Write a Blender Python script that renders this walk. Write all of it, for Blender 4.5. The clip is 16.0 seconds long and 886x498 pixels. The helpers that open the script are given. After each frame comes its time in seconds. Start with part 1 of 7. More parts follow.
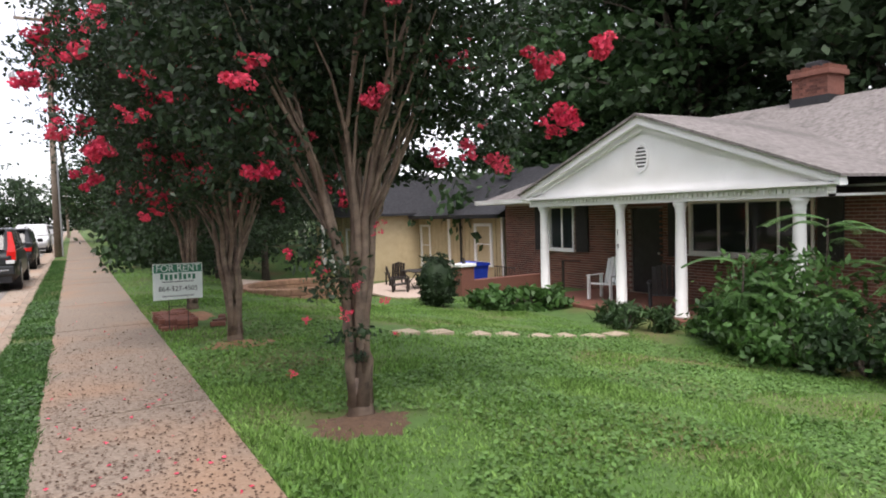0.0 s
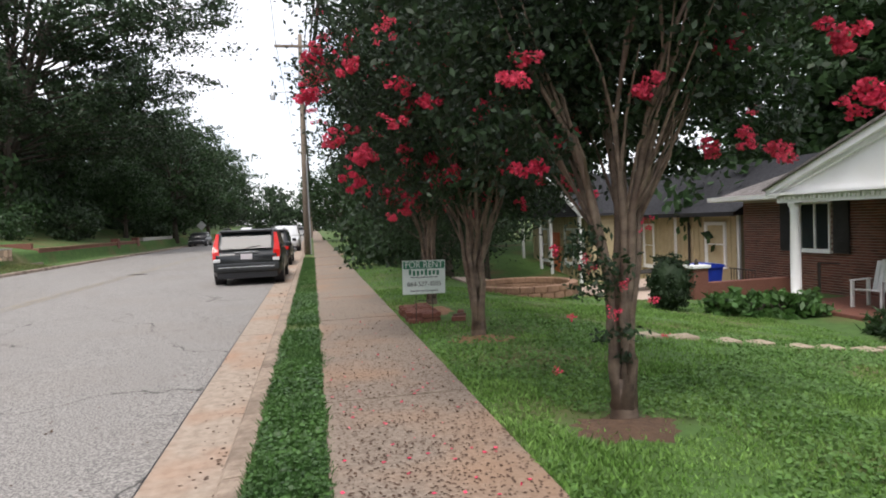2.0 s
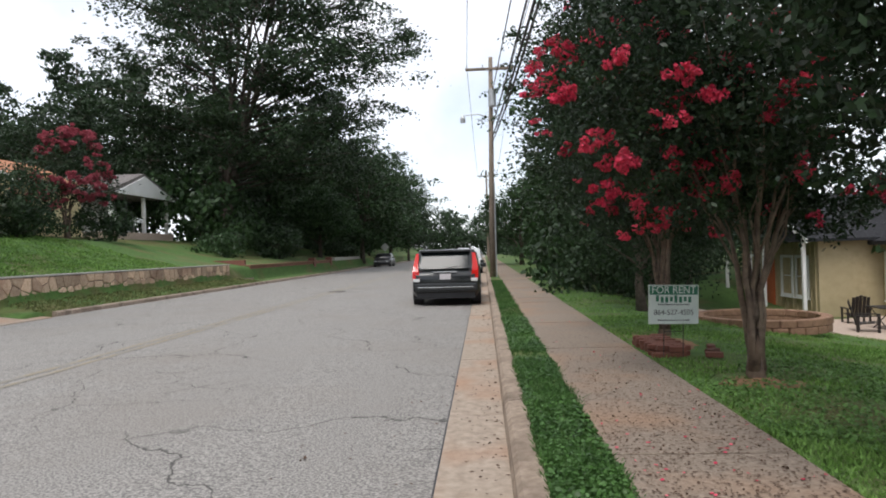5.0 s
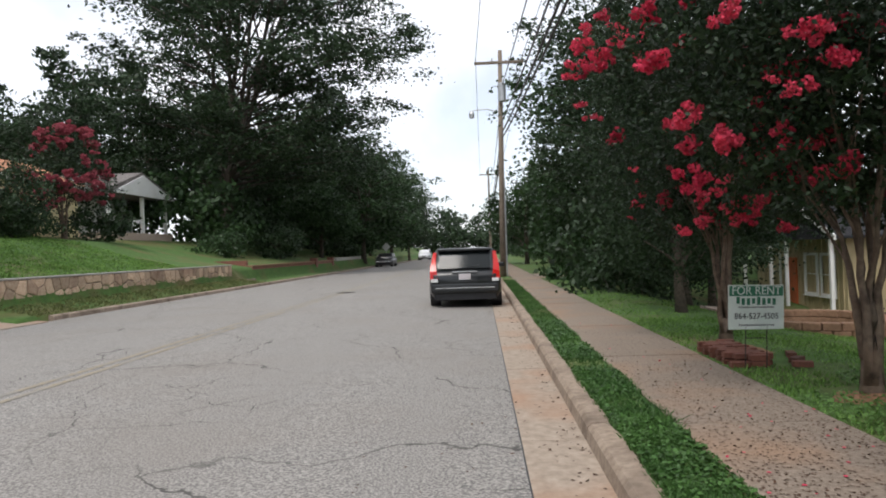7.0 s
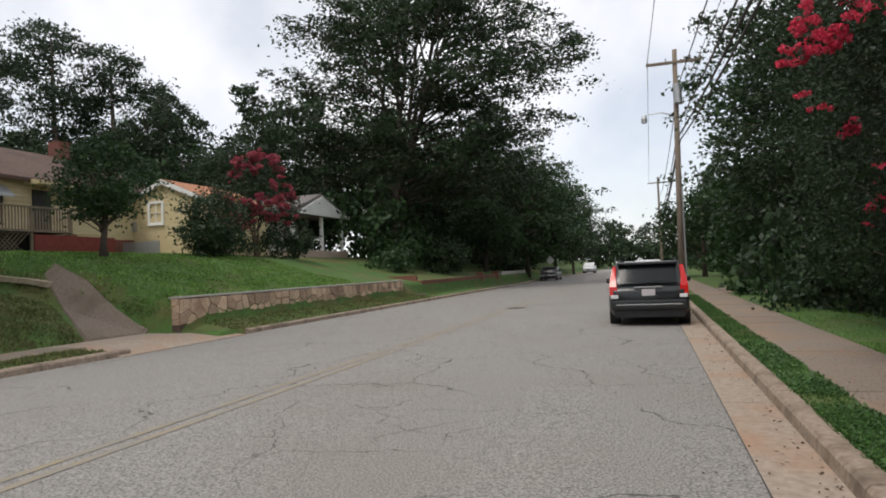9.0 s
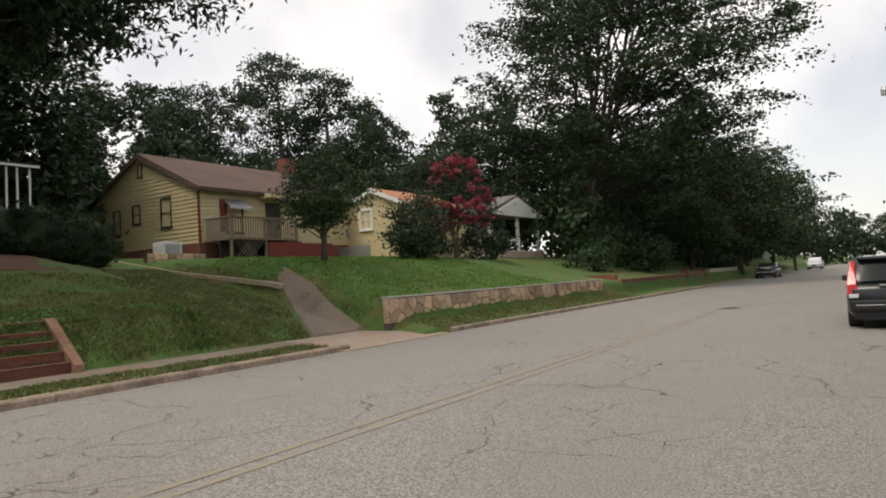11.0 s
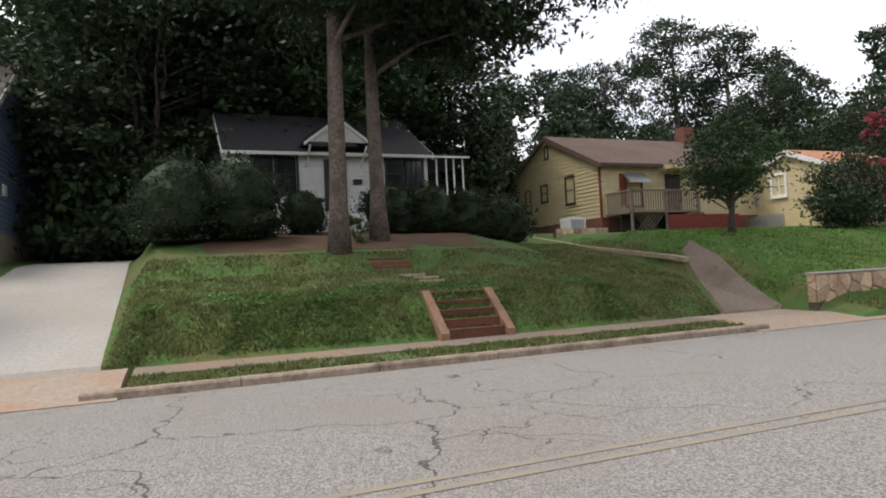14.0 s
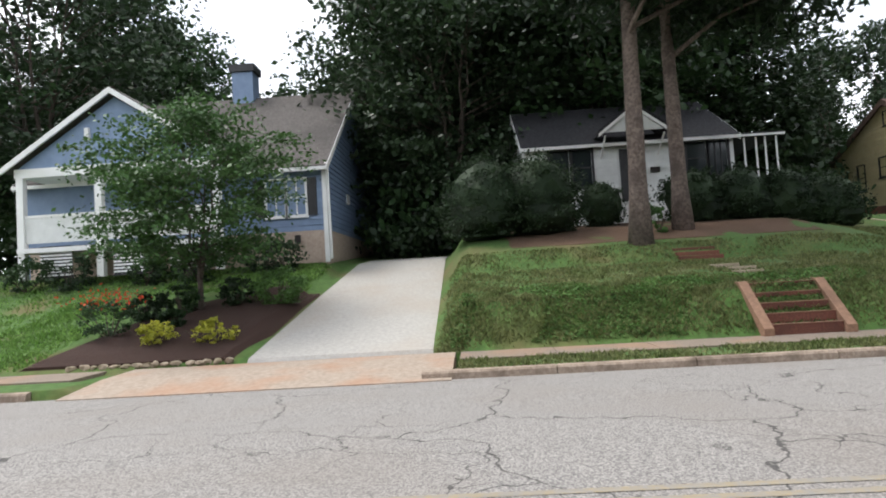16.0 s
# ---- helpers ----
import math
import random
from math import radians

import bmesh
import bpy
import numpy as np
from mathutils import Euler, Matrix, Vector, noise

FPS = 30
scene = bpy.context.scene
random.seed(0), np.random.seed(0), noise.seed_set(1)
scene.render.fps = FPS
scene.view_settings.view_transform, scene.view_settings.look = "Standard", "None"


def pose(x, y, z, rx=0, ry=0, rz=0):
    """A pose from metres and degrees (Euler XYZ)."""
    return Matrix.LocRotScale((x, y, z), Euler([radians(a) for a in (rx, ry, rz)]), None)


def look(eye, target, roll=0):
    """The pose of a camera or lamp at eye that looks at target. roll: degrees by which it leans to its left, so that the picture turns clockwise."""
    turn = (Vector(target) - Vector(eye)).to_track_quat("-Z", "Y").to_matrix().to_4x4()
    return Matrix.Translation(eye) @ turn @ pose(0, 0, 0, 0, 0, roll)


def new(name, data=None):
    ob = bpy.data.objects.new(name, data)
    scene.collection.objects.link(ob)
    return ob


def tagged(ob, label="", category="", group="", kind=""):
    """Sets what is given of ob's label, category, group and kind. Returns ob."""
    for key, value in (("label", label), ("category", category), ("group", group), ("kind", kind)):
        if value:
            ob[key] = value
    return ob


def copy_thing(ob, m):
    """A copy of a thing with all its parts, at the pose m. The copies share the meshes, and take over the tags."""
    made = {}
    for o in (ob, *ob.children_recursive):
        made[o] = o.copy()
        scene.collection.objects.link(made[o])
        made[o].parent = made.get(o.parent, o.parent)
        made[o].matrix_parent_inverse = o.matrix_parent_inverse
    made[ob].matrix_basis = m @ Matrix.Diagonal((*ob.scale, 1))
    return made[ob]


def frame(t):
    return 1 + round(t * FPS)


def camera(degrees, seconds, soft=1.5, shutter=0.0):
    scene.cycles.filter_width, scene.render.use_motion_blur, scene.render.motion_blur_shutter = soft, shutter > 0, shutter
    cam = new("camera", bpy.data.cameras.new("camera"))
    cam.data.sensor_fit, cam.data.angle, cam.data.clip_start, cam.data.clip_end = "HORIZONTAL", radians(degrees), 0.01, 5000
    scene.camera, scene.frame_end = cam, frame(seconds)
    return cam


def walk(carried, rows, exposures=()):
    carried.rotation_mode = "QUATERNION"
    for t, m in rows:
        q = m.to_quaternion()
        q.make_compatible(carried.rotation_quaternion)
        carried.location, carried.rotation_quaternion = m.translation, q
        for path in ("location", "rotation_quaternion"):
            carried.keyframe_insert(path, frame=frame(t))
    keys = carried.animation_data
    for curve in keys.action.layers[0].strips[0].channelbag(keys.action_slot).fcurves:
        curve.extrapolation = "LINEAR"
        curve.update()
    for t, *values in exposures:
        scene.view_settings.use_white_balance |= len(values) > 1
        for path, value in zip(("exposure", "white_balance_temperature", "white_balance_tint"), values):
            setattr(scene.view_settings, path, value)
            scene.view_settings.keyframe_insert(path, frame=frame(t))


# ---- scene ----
LENS = 68.2
PATH = [
    (0.0, pose(0.945, -0.034, 1.566, 86.73, 1.95, -29.51)),
    (0.5, pose(0.885, 0.019, 1.566, 87.11, 1.83, -27.42)),
    (1.0, pose(0.852, 0.086, 1.556, 87.20, 1.40, -23.24)),
    (1.5, pose(0.722, 0.078, 1.561, 87.24, 2.05, -18.44)),
    (2.0, pose(0.624, 0.143, 1.553, 87.48, 2.54, -11.29)),
    (2.5, pose(0.539, 0.232, 1.539, 88.18, 2.07, -5.02)),
    (3.0, pose(0.437, 0.387, 1.523, 89.84, 0.51, -1.43)),
    (3.5, pose(0.361, 0.533, 1.494, 90.52, -0.57, 0.69)),
    (4.0, pose(0.166, 0.731, 1.506, 90.37, 0.31, 1.75)),
    (4.5, pose(0.000, 0.893, 1.503, 90.18, 1.62, 3.52)),
    (7.0, pose(-0.755, 1.970, 1.480, 90.16, 1.90, 3.26)),
    (7.5, pose(-0.938, 2.163, 1.499, 89.97, 2.20, 4.88)),
    (8.0, pose(-1.080, 2.247, 1.525, 90.18, 2.82, 7.91)),
    (8.5, pose(-1.179, 2.394, 1.538, 90.68, 2.49, 12.46)),
    (9.0, pose(-1.176, 2.454, 1.532, 91.87, 2.48, 17.29)),
    (11.5, pose(-1.319, 2.463, 1.536, 92.61, 2.98, 39.50)),
    (12.0, pose(-1.325, 2.418, 1.531, 92.55, 2.63, 45.72)),
    (12.5, pose(-1.389, 2.342, 1.532, 92.20, 2.75, 52.23)),
    (13.0, pose(-1.413, 2.275, 1.562, 92.10, 2.70, 57.39)),
    (13.5, pose(-1.388, 2.209, 1.575, 92.21, 2.77, 62.53)),
    (14.0, pose(-1.379, 2.122, 1.597, 92.03, 2.79, 67.79)),
    (14.5, pose(-1.347, 2.048, 1.590, 92.08, 2.73, 73.25)),
    (15.0, pose(-1.364, 1.933, 1.596, 92.15, 2.78, 78.82)),
    (15.5, pose(-1.341, 1.832, 1.599, 92.45, 2.92, 85.17)),
    (16.0, pose(-1.269, 1.766, 1.605, 92.72, 3.42, 92.78)),
]
EXPO = ((0.0, .80, 6500, 17), (1.5, .62, 6500, 15), (3.5, .32, 6300, 11), (7.0, .22, 6400, 11), (8.0, .15, 6450, 11), (9.0, -.08, 6600, 11),
        (11.5, -.02, 7200, 12), (12.5, .06, 7150, 12), (13.5, .2, 6750, 13), (14.5, .38, 6550, 12), (16.0, .66, 6350, 11))
cam = camera(LENS, 16.0, soft=1.9)
walk(cam, PATH, EXPO)

# sky and sun: a bright, mostly clouded afternoon
SUN_ELEVATION, SUN_AZIMUTH = radians(62), radians(208)
world = bpy.data.worlds.new("sky")
scene.world = world
world.use_nodes = True
nt = world.node_tree
sky = nt.nodes.new("ShaderNodeTexSky")
sky.sky_type, sky.sun_disc = "NISHITA", False
sky.sun_elevation, sky.sun_rotation = SUN_ELEVATION, SUN_AZIMUTH
gain = nt.nodes.new("ShaderNodeVectorMath")
gain.operation = "SCALE"
gain.inputs["Scale"].default_value = 0.9
nt.links.new(sky.outputs[0], gain.inputs[0])
coord = nt.nodes.new("ShaderNodeTexCoord")
cloud = nt.nodes.new("ShaderNodeTexNoise")
cloud.inputs["Scale"].default_value, cloud.inputs["Detail"].default_value = 2.2, 7
nt.links.new(coord.outputs["Generated"], cloud.inputs["Vector"])
ramp = nt.nodes.new("ShaderNodeMapRange")
ramp.inputs["From Min"].default_value, ramp.inputs["From Max"].default_value = 0.36, 0.56
ramp.inputs["To Min"].default_value, ramp.inputs["To Max"].default_value = 0.5, 1.0
nt.links.new(cloud.outputs[0], ramp.inputs["Value"])
mixer = nt.nodes.new("ShaderNodeMix")
mixer.data_type = "RGBA"
nt.links.new(ramp.outputs[0], mixer.inputs["Factor"])
nt.links.new(gain.outputs[0], mixer.inputs["A"])
mixer.inputs["B"].default_value = (7.6, 7.75, 8.05, 1)
nt.links.new(mixer.outputs["Result"], nt.nodes["Background"].inputs["Color"])
nt.nodes["Background"].inputs["Strength"].default_value = 0.15
sun = new("sun", bpy.data.lights.new("sun", "SUN"))
sun.data.energy, sun.data.angle, sun.data.color = 1.9, radians(22), (1, .95, .88)
sun.matrix_world = look((0, 0, 0), (-math.sin(SUN_AZIMUTH) * math.cos(SUN_ELEVATION), -math.cos(SUN_AZIMUTH) * math.cos(SUN_ELEVATION), -math.sin(SUN_ELEVATION)))


# ---- materials ----
def material(name, c1, c2, scale=4.0, rough=.8, bump=.3, c3=None, c3_scale=.6, c3_amount=.5, random_by=None, spread=.25, metal=0.0, dist=.01, spec=None):
    """Two colours mixed by fine noise, a third in broad stains, fine relief; pieces vary by object or by island."""
    m = bpy.data.materials.new(name)
    m.use_nodes = True
    t = m.node_tree
    b = t.nodes["Principled BSDF"]
    b.inputs["Roughness"].default_value, b.inputs["Metallic"].default_value = rough, metal
    if spec is not None:
        b.inputs["Specular IOR Level"].default_value = spec
    co = t.nodes.new("ShaderNodeTexCoord")
    n1 = t.nodes.new("ShaderNodeTexNoise")
    n1.inputs["Scale"].default_value, n1.inputs["Detail"].default_value, n1.inputs["Roughness"].default_value = scale, 6, .65
    geo = t.nodes.new("ShaderNodeNewGeometry")
    t.links.new(geo.outputs["Position"], n1.inputs["Vector"])
    r1 = t.nodes.new("ShaderNodeMapRange")
    r1.inputs["From Min"].default_value, r1.inputs["From Max"].default_value = .35, .65
    t.links.new(n1.outputs[0], r1.inputs["Value"])
    mx = t.nodes.new("ShaderNodeMix")
    mx.data_type = "RGBA"
    t.links.new(r1.outputs[0], mx.inputs["Factor"])
    mx.inputs["A"].default_value, mx.inputs["B"].default_value = (*c1, 1), (*c2, 1)
    out = mx.outputs["Result"]
    if c3:
        n2 = t.nodes.new("ShaderNodeTexNoise")
        n2.inputs["Scale"].default_value, n2.inputs["Detail"].default_value = c3_scale, 5
        t.links.new(geo.outputs["Position"], n2.inputs["Vector"])
        r2 = t.nodes.new("ShaderNodeMapRange")
        r2.inputs["From Min"].default_value, r2.inputs["From Max"].default_value = .48, .68
        r2.inputs["To Max"].default_value = c3_amount
        t.links.new(n2.outputs[0], r2.inputs["Value"])
        m2 = t.nodes.new("ShaderNodeMix")
        m2.data_type = "RGBA"
        t.links.new(r2.outputs[0], m2.inputs["Factor"])
        t.links.new(out, m2.inputs["A"])
        m2.inputs["B"].default_value = (*c3, 1)
        out = m2.outputs["Result"]
    if random_by:
        rnd = geo.outputs["Random Per Island"] if random_by == "island" else t.nodes.new("ShaderNodeObjectInfo").outputs["Random"]
        rr = t.nodes.new("ShaderNodeMapRange")
        rr.inputs["To Min"].default_value, rr.inputs["To Max"].default_value = 1 - spread, 1 + spread
        t.links.new(rnd, rr.inputs["Value"])
        hs = t.nodes.new("ShaderNodeHueSaturation")
        t.links.new(rr.outputs[0], hs.inputs["Value"])
        t.links.new(out, hs.inputs["Color"])
        out = hs.outputs[0]
    t.links.new(out, b.inputs["Base Color"])
    if bump:
        bp = t.nodes.new("ShaderNodeBump")
        bp.inputs["Strength"].default_value, bp.inputs["Distance"].default_value = bump, dist
        t.links.new(n1.outputs[0], bp.inputs["Height"])
        t.links.new(bp.outputs[0], b.inputs["Normal"])
    return m


def leafy(name, c1, c2, spread=.4, shine=.45, glow=.25):
    m = material(name, c1, c2, 1.2, shine, 0, random_by="island", spread=spread, spec=.3)
    t = m.node_tree
    b, o = t.nodes["Principled BSDF"], t.nodes["Material Output"]
    tr = t.nodes.new("ShaderNodeBsdfTranslucent")
    sh = t.nodes.new("ShaderNodeMixShader")
    sh.inputs[0].default_value = glow
    t.links.new(b.inputs["Base Color"].links[0].from_socket, tr.inputs["Color"])
    t.links.new(b.outputs[0], sh.inputs[1])
    t.links.new(tr.outputs[0], sh.inputs[2])
    t.links.new(sh.outputs[0], o.inputs["Surface"])
    return m


def asphalt_material():
    """Grey worn asphalt: visible aggregate, broad stains, tyre bands and a net of long thin cracks."""
    m = material("asphalt", (.115, .111, .106), (.37, .346, .317), 52, .85, .8, (.21, .185, .16), .35, .45, dist=.008)
    t = m.node_tree
    for n in t.nodes:
        if n.bl_idname == "ShaderNodeMapRange" and abs(n.inputs["From Min"].default_value - .35) < .01:
            n.inputs["From Min"].default_value, n.inputs["From Max"].default_value = .40, .61
    b = t.nodes["Principled BSDF"]
    src = b.inputs["Base Color"].links[0].from_socket
    geo = t.nodes.new("ShaderNodeNewGeometry")
    warp = t.nodes.new("ShaderNodeTexNoise")
    warp.inputs["Scale"].default_value, warp.inputs["Detail"].default_value = .9, 5
    t.links.new(geo.outputs["Position"], warp.inputs["Vector"])
    add = t.nodes.new("ShaderNodeVectorMath")
    add.operation = "MULTIPLY_ADD"
    t.links.new(warp.outputs["Color"], add.inputs[0])
    add.inputs[1].default_value = (1.5, 1.5, 0)
    t.links.new(geo.outputs["Position"], add.inputs[2])
    for scale, width, gate_scale, lo in ((.38, .0075, .22, .41), (.9, .010, .30, .50)):
        v = t.nodes.new("ShaderNodeTexVoronoi")
        v.feature, v.voronoi_dimensions = "DISTANCE_TO_EDGE", "2D"
        v.inputs["Scale"].default_value = scale
        t.links.new(add.outputs[0], v.inputs["Vector"])
        r = t.nodes.new("ShaderNodeMapRange")
        r.inputs["From Min"].default_value, r.inputs["From Max"].default_value = width * .35, width
        r.inputs["To Min"].default_value, r.inputs["To Max"].default_value = 1, 0
        t.links.new(v.outputs["Distance"], r.inputs["Value"])
        g = t.nodes.new("ShaderNodeTexNoise")
        g.inputs["Scale"].default_value = gate_scale
        t.links.new(geo.outputs["Position"], g.inputs["Vector"])
        gr = t.nodes.new("ShaderNodeMapRange")
        gr.inputs["From Min"].default_value, gr.inputs["From Max"].default_value = lo, lo + .08
        gr.inputs["To Max"].default_value = .85
        t.links.new(g.outputs[0], gr.inputs["Value"])
        mul = t.nodes.new("ShaderNodeMath")
        mul.operation = "MULTIPLY"
        t.links.new(r.outputs[0], mul.inputs[0])
        t.links.new(gr.outputs[0], mul.inputs[1])
        mx = t.nodes.new("ShaderNodeMix")
        mx.data_type = "RGBA"
        t.links.new(mul.outputs[0], mx.inputs["Factor"])
        t.links.new(src, mx.inputs["A"])
        mx.inputs["B"].default_value = (.035, .033, .03, 1)
        src = mx.outputs["Result"]
    t.links.new(src, b.inputs["Base Color"])
    return m


def glass_material(name, tint, rough=.05, ior=1.5):
    m = bpy.data.materials.new(name)
    m.use_nodes = True
    b = m.node_tree.nodes["Principled BSDF"]
    b.inputs["Base Color"].default_value = (*tint, 1)
    b.inputs["Roughness"].default_value, b.inputs["IOR"].default_value = rough, ior
    return m


ASPHALT = asphalt_material()
CONCRETE = material("clay_stained_concrete", (.27, .215, .165), (.38, .31, .245), 11, .9, .3, (.36, .175, .09), .8, .5, dist=.004)
WALK = material("sidewalk_concrete", (.165, .128, .098), (.265, .213, .165), 26, .9, .35, (.32, .185, .105), .9, .55, "object", .06, dist=.004)
KERBSTONE = material("weathered_kerb", (.22, .165, .12), (.36, .285, .22), 14, .9, .4, (.10, .07, .05), 2.2, .7, dist=.006)
DRIVEWAY = material("pale_concrete", (.34, .325, .295), (.43, .41, .375), 12, .9, .15, (.36, .31, .25), .5, .5, dist=.003)
OLD_DRIVE = material("old_drive", (.16, .12, .09), (.25, .20, .16), 18, .95, .5, (.12, .09, .06), .9, .7, dist=.008)
SOIL = material("turf_soil", (.045, .095, .018), (.075, .15, .03), 5, 1, .4, (.15, .095, .045), .5, .65, dist=.02)
LITTER = material("brown_litter", (.055, .032, .022), (.12, .07, .045), 30, 1, 0)
CLOVER = leafy("clover_leaves", (0.076, 0.160, 0.036), (0.136, 0.248, 0.068), .35, .6)
CLAY = material("bare_clay", (.20, .10, .055), (.30, .16, .09), 20, 1, .6, (.12, .06, .03), 3, .6, dist=.02)
MULCH = material("dark_mulch", (.022, .010, .007), (.06, .028, .018), 40, 1, .9, dist=.03)
STRAW = material("pine_straw", (.075, .042, .026), (.145, .085, .05), 22, 1, .8, (.07, .04, .02), 1.2, .6, dist=.03)
PAINT_YELLOW = material("worn_yellow_paint", (.29, .235, .145), (.24, .225, .2), 14, .85, .2, (.22, .21, .19), 1.6, 1.0)
BRICK = material("red_brick", (.13, .047, .034), (.20, .085, .06), 30, .85, .3, (.07, .03, .025), 1.0, .5, "object", .35)
BRICK_JOINED = material("red_brick_joined", (.13, .047, .034), (.20, .085, .06), 30, .85, .3, (.07, .03, .025), 1.0, .5, "island", .35)
MORTAR = material("mortar", (.30, .25, .21), (.38, .32, .27), 20, .95, .3)
WHITE = material("white_paint", (.79, .79, .78), (.85, .85, .84), 3, .5, .05, (.60, .59, .55), 1.5, .35)
WHITE_SIDING = material("white_siding", (.66, .67, .66), (.74, .75, .74), 3, .55, .05, (.45, .46, .42), .9, .4, "object", .04)
YELLOW_SIDING = material("yellow_siding", (.49, .41, .235), (.56, .48, .30), 3, .6, .05, (.40, .32, .17), .8, .4, "object", .04)
BLUE_SIDING = material("blue_siding", (.17, .24, .37), (.21, .29, .43), 3, .6, .05, (.14, .19, .29), .8, .3, "object", .04)
TAN_BOARD = material("tan_boards", (.42, .34, .20), (.50, .41, .25), 4, .65, .08, (.33, .27, .16), 1, .4)
CREAM = material("cream_wall", (.58, .47, .27), (.66, .55, .33), 4, .7, .08)
SHINGLE_GREY = material("grey_shingles", (.12, .105, .10), (.23, .21, .20), 9, .95, .6, (.07, .065, .06), .7, .6, dist=.02)
SHINGLE_BROWN = material("brown_shingles", (.075, .045, .035), (.14, .09, .07), 10, .95, .6, (.05, .035, .03), .6, .5, dist=.02)
SHINGLE_DARK = material("dark_shingles", (.022, .023, .026), (.05, .05, .055), 10, .95, .6, dist=.02, spec=.15)
SHINGLE_ORANGE = material("terracotta_shingles", (.34, .14, .07), (.45, .22, .12), 10, .9, .5)
SHINGLE_WARM = material("charcoal_brown_shingles", (.055, .048, .043), (.11, .098, .09), 10, .95, .6, (.04, .036, .033), .6, .5, dist=.02)
# real black paint, and sheets that paint in the shade of hollows
DARK_PAINT_AND_SHADE = material("black_paint_and_shade", (.012, .012, .014), (.025, .025, .028), 4, .5, .05)
DARK_IRON = material("dark_iron", (.015, .014, .013), (.04, .03, .025), 20, .6, .1, metal=.3)
GLASS = glass_material("window_glass", (.02, .025, .028))
CURTAIN = material("pale_curtain", (.30, .31, .30), (.42, .43, .42), 12, .8, .1)
PLASTIC_WHITE = material("white_plastic", (.66, .67, .66), (.74, .75, .74), 6, .4, .02, (.5, .5, .47), 4, .3)
PLASTIC_BLUE = material("blue_plastic", (.01, .03, .30), (.015, .05, .40), 5, .4, .03)
TERRACE = material("terrace_paving", (.42, .32, .26), (.52, .42, .34), 8, .9, .2)
RED_STEP = material("red_brick_steps", (.12, .042, .028), (.18, .07, .045), 25, .9, .4, (.08, .04, .03), 2, .6, "object", .2)
STEP_EDGE = material("clay_step_walls", (.21, .12, .075), (.30, .175, .11), 14, .9, .4, (.14, .08, .05), 3, .6)
STONE = material("fieldstone", (.42, .28, .19), (.60, .46, .33), 12, .9, .6, (.20, .10, .07), 1.2, .6, "object", .35)
STONE_MORTAR = material("stone_mortar", (.07, .05, .04), (.12, .09, .07), 20, 1, .4)
STEPPING = material("stepping_stone", (.30, .24, .17), (.40, .33, .24), 14, .9, .4, (.15, .14, .06), 3, .5)
DECK_WOOD = material("grey_deck_wood", (.16, .12, .09), (.25, .20, .15), 16, .85, .3, (.10, .07, .05), 1.5, .5)
RED_PAINT = material("barn_red_paint", (.16, .025, .02), (.22, .04, .03), 6, .7, .1)
ORANGE_DOOR = material("orange_door", (.55, .12, .04), (.62, .16, .06), 4, .5, .05)
WOOD_POLE = material("utility_pole_wood", (.17, .13, .10), (.27, .22, .17), 18, .9, .4, (.10, .08, .06), 1.5, .5)
METAL = material("galvanised_metal", (.42, .43, .44), (.52, .53, .54), 8, .45, .05, metal=.7)
BARK = material("grey_brown_bark", (.05, .039, .031), (.125, .098, .078), 14, .95, .9, (.05, .04, .035), 1.5, .6, dist=.03)
CREPE_BARK = material("crepe_myrtle_bark", (.07, .048, .036), (.20, .145, .105), 9, .75, .3, (.10, .06, .04), 2.5, .7, dist=.01)
PINE_BARK = material("pine_bark", (.085, .062, .05), (.21, .165, .14), 11, 1, 1.0, (.06, .045, .04), 2, .7, dist=.04)
LEAF_DARK = leafy("oak_leaves", (0.019, 0.036, 0.017), (0.040, 0.071, 0.029))
LEAF_MID = leafy("hardwood_leaves", (0.022, 0.048, 0.018), (0.046, 0.090, 0.030))
LEAF_LIGHT = leafy("light_leaves", (.06, .13, .03), (.11, .21, .055))
LEAF_CREPE = leafy("crepe_leaves", (0.012, 0.026, 0.012), (0.026, 0.050, 0.019))
LEAF_HEDGE = leafy("hedge_leaves", (0.013, 0.027, 0.012), (0.027, 0.051, 0.019), shine=.65)
LEAF_PINE = leafy("pine_needles", (0.018, 0.036, 0.018), (0.036, 0.064, 0.029))
LEAF_MAPLE = leafy("maple_leaves", (0.040, 0.090, 0.025), (0.072, 0.144, 0.043))
LEAF_YELLOW = leafy("golden_leaves", (.28, .30, .03), (.45, .45, .06))
LEAF_WEED = leafy("weed_leaves", (0.038, 0.093, 0.024), (0.081, 0.170, 0.043))
GRASS = leafy("grass_blades", (0.101, 0.206, 0.038), (0.184, 0.312, 0.078), .45, .6)
GRASS_DRY = leafy("bank_grass", (0.098, 0.128, 0.038), (0.183, 0.191, 0.081), .5, .7)
PETAL = leafy("crepe_flowers", (.58, .030, .085), (.76, .09, .155), .3, .7)
PETAL_PINK = leafy("pink_flowers", (.34, .06, .09), (.46, .12, .15), .3, .7)
PETAL_RED = leafy("red_flowers", (.5, .05, .02), (.6, .10, .04), .3, .7)

# ---- mesh helpers ----
ORIGIN = {}


def thing(name, x, y, z, label, category, group="", kind=""):
    """An Empty at the base of a thing."""
    ob = tagged(new(name), label, category, group, kind)
    ob.location = (x, y, z)
    ORIGIN[ob] = Vector((x, y, z))
    return ob


def mesh_of(name, bm, mat, smooth=False):
    me = bpy.data.meshes.new(name)
    bm.to_mesh(me)
    bm.free()
    me.materials.append(mat)
    if smooth:
        me.polygons.foreach_set("use_smooth", [True] * len(me.polygons))
    return me


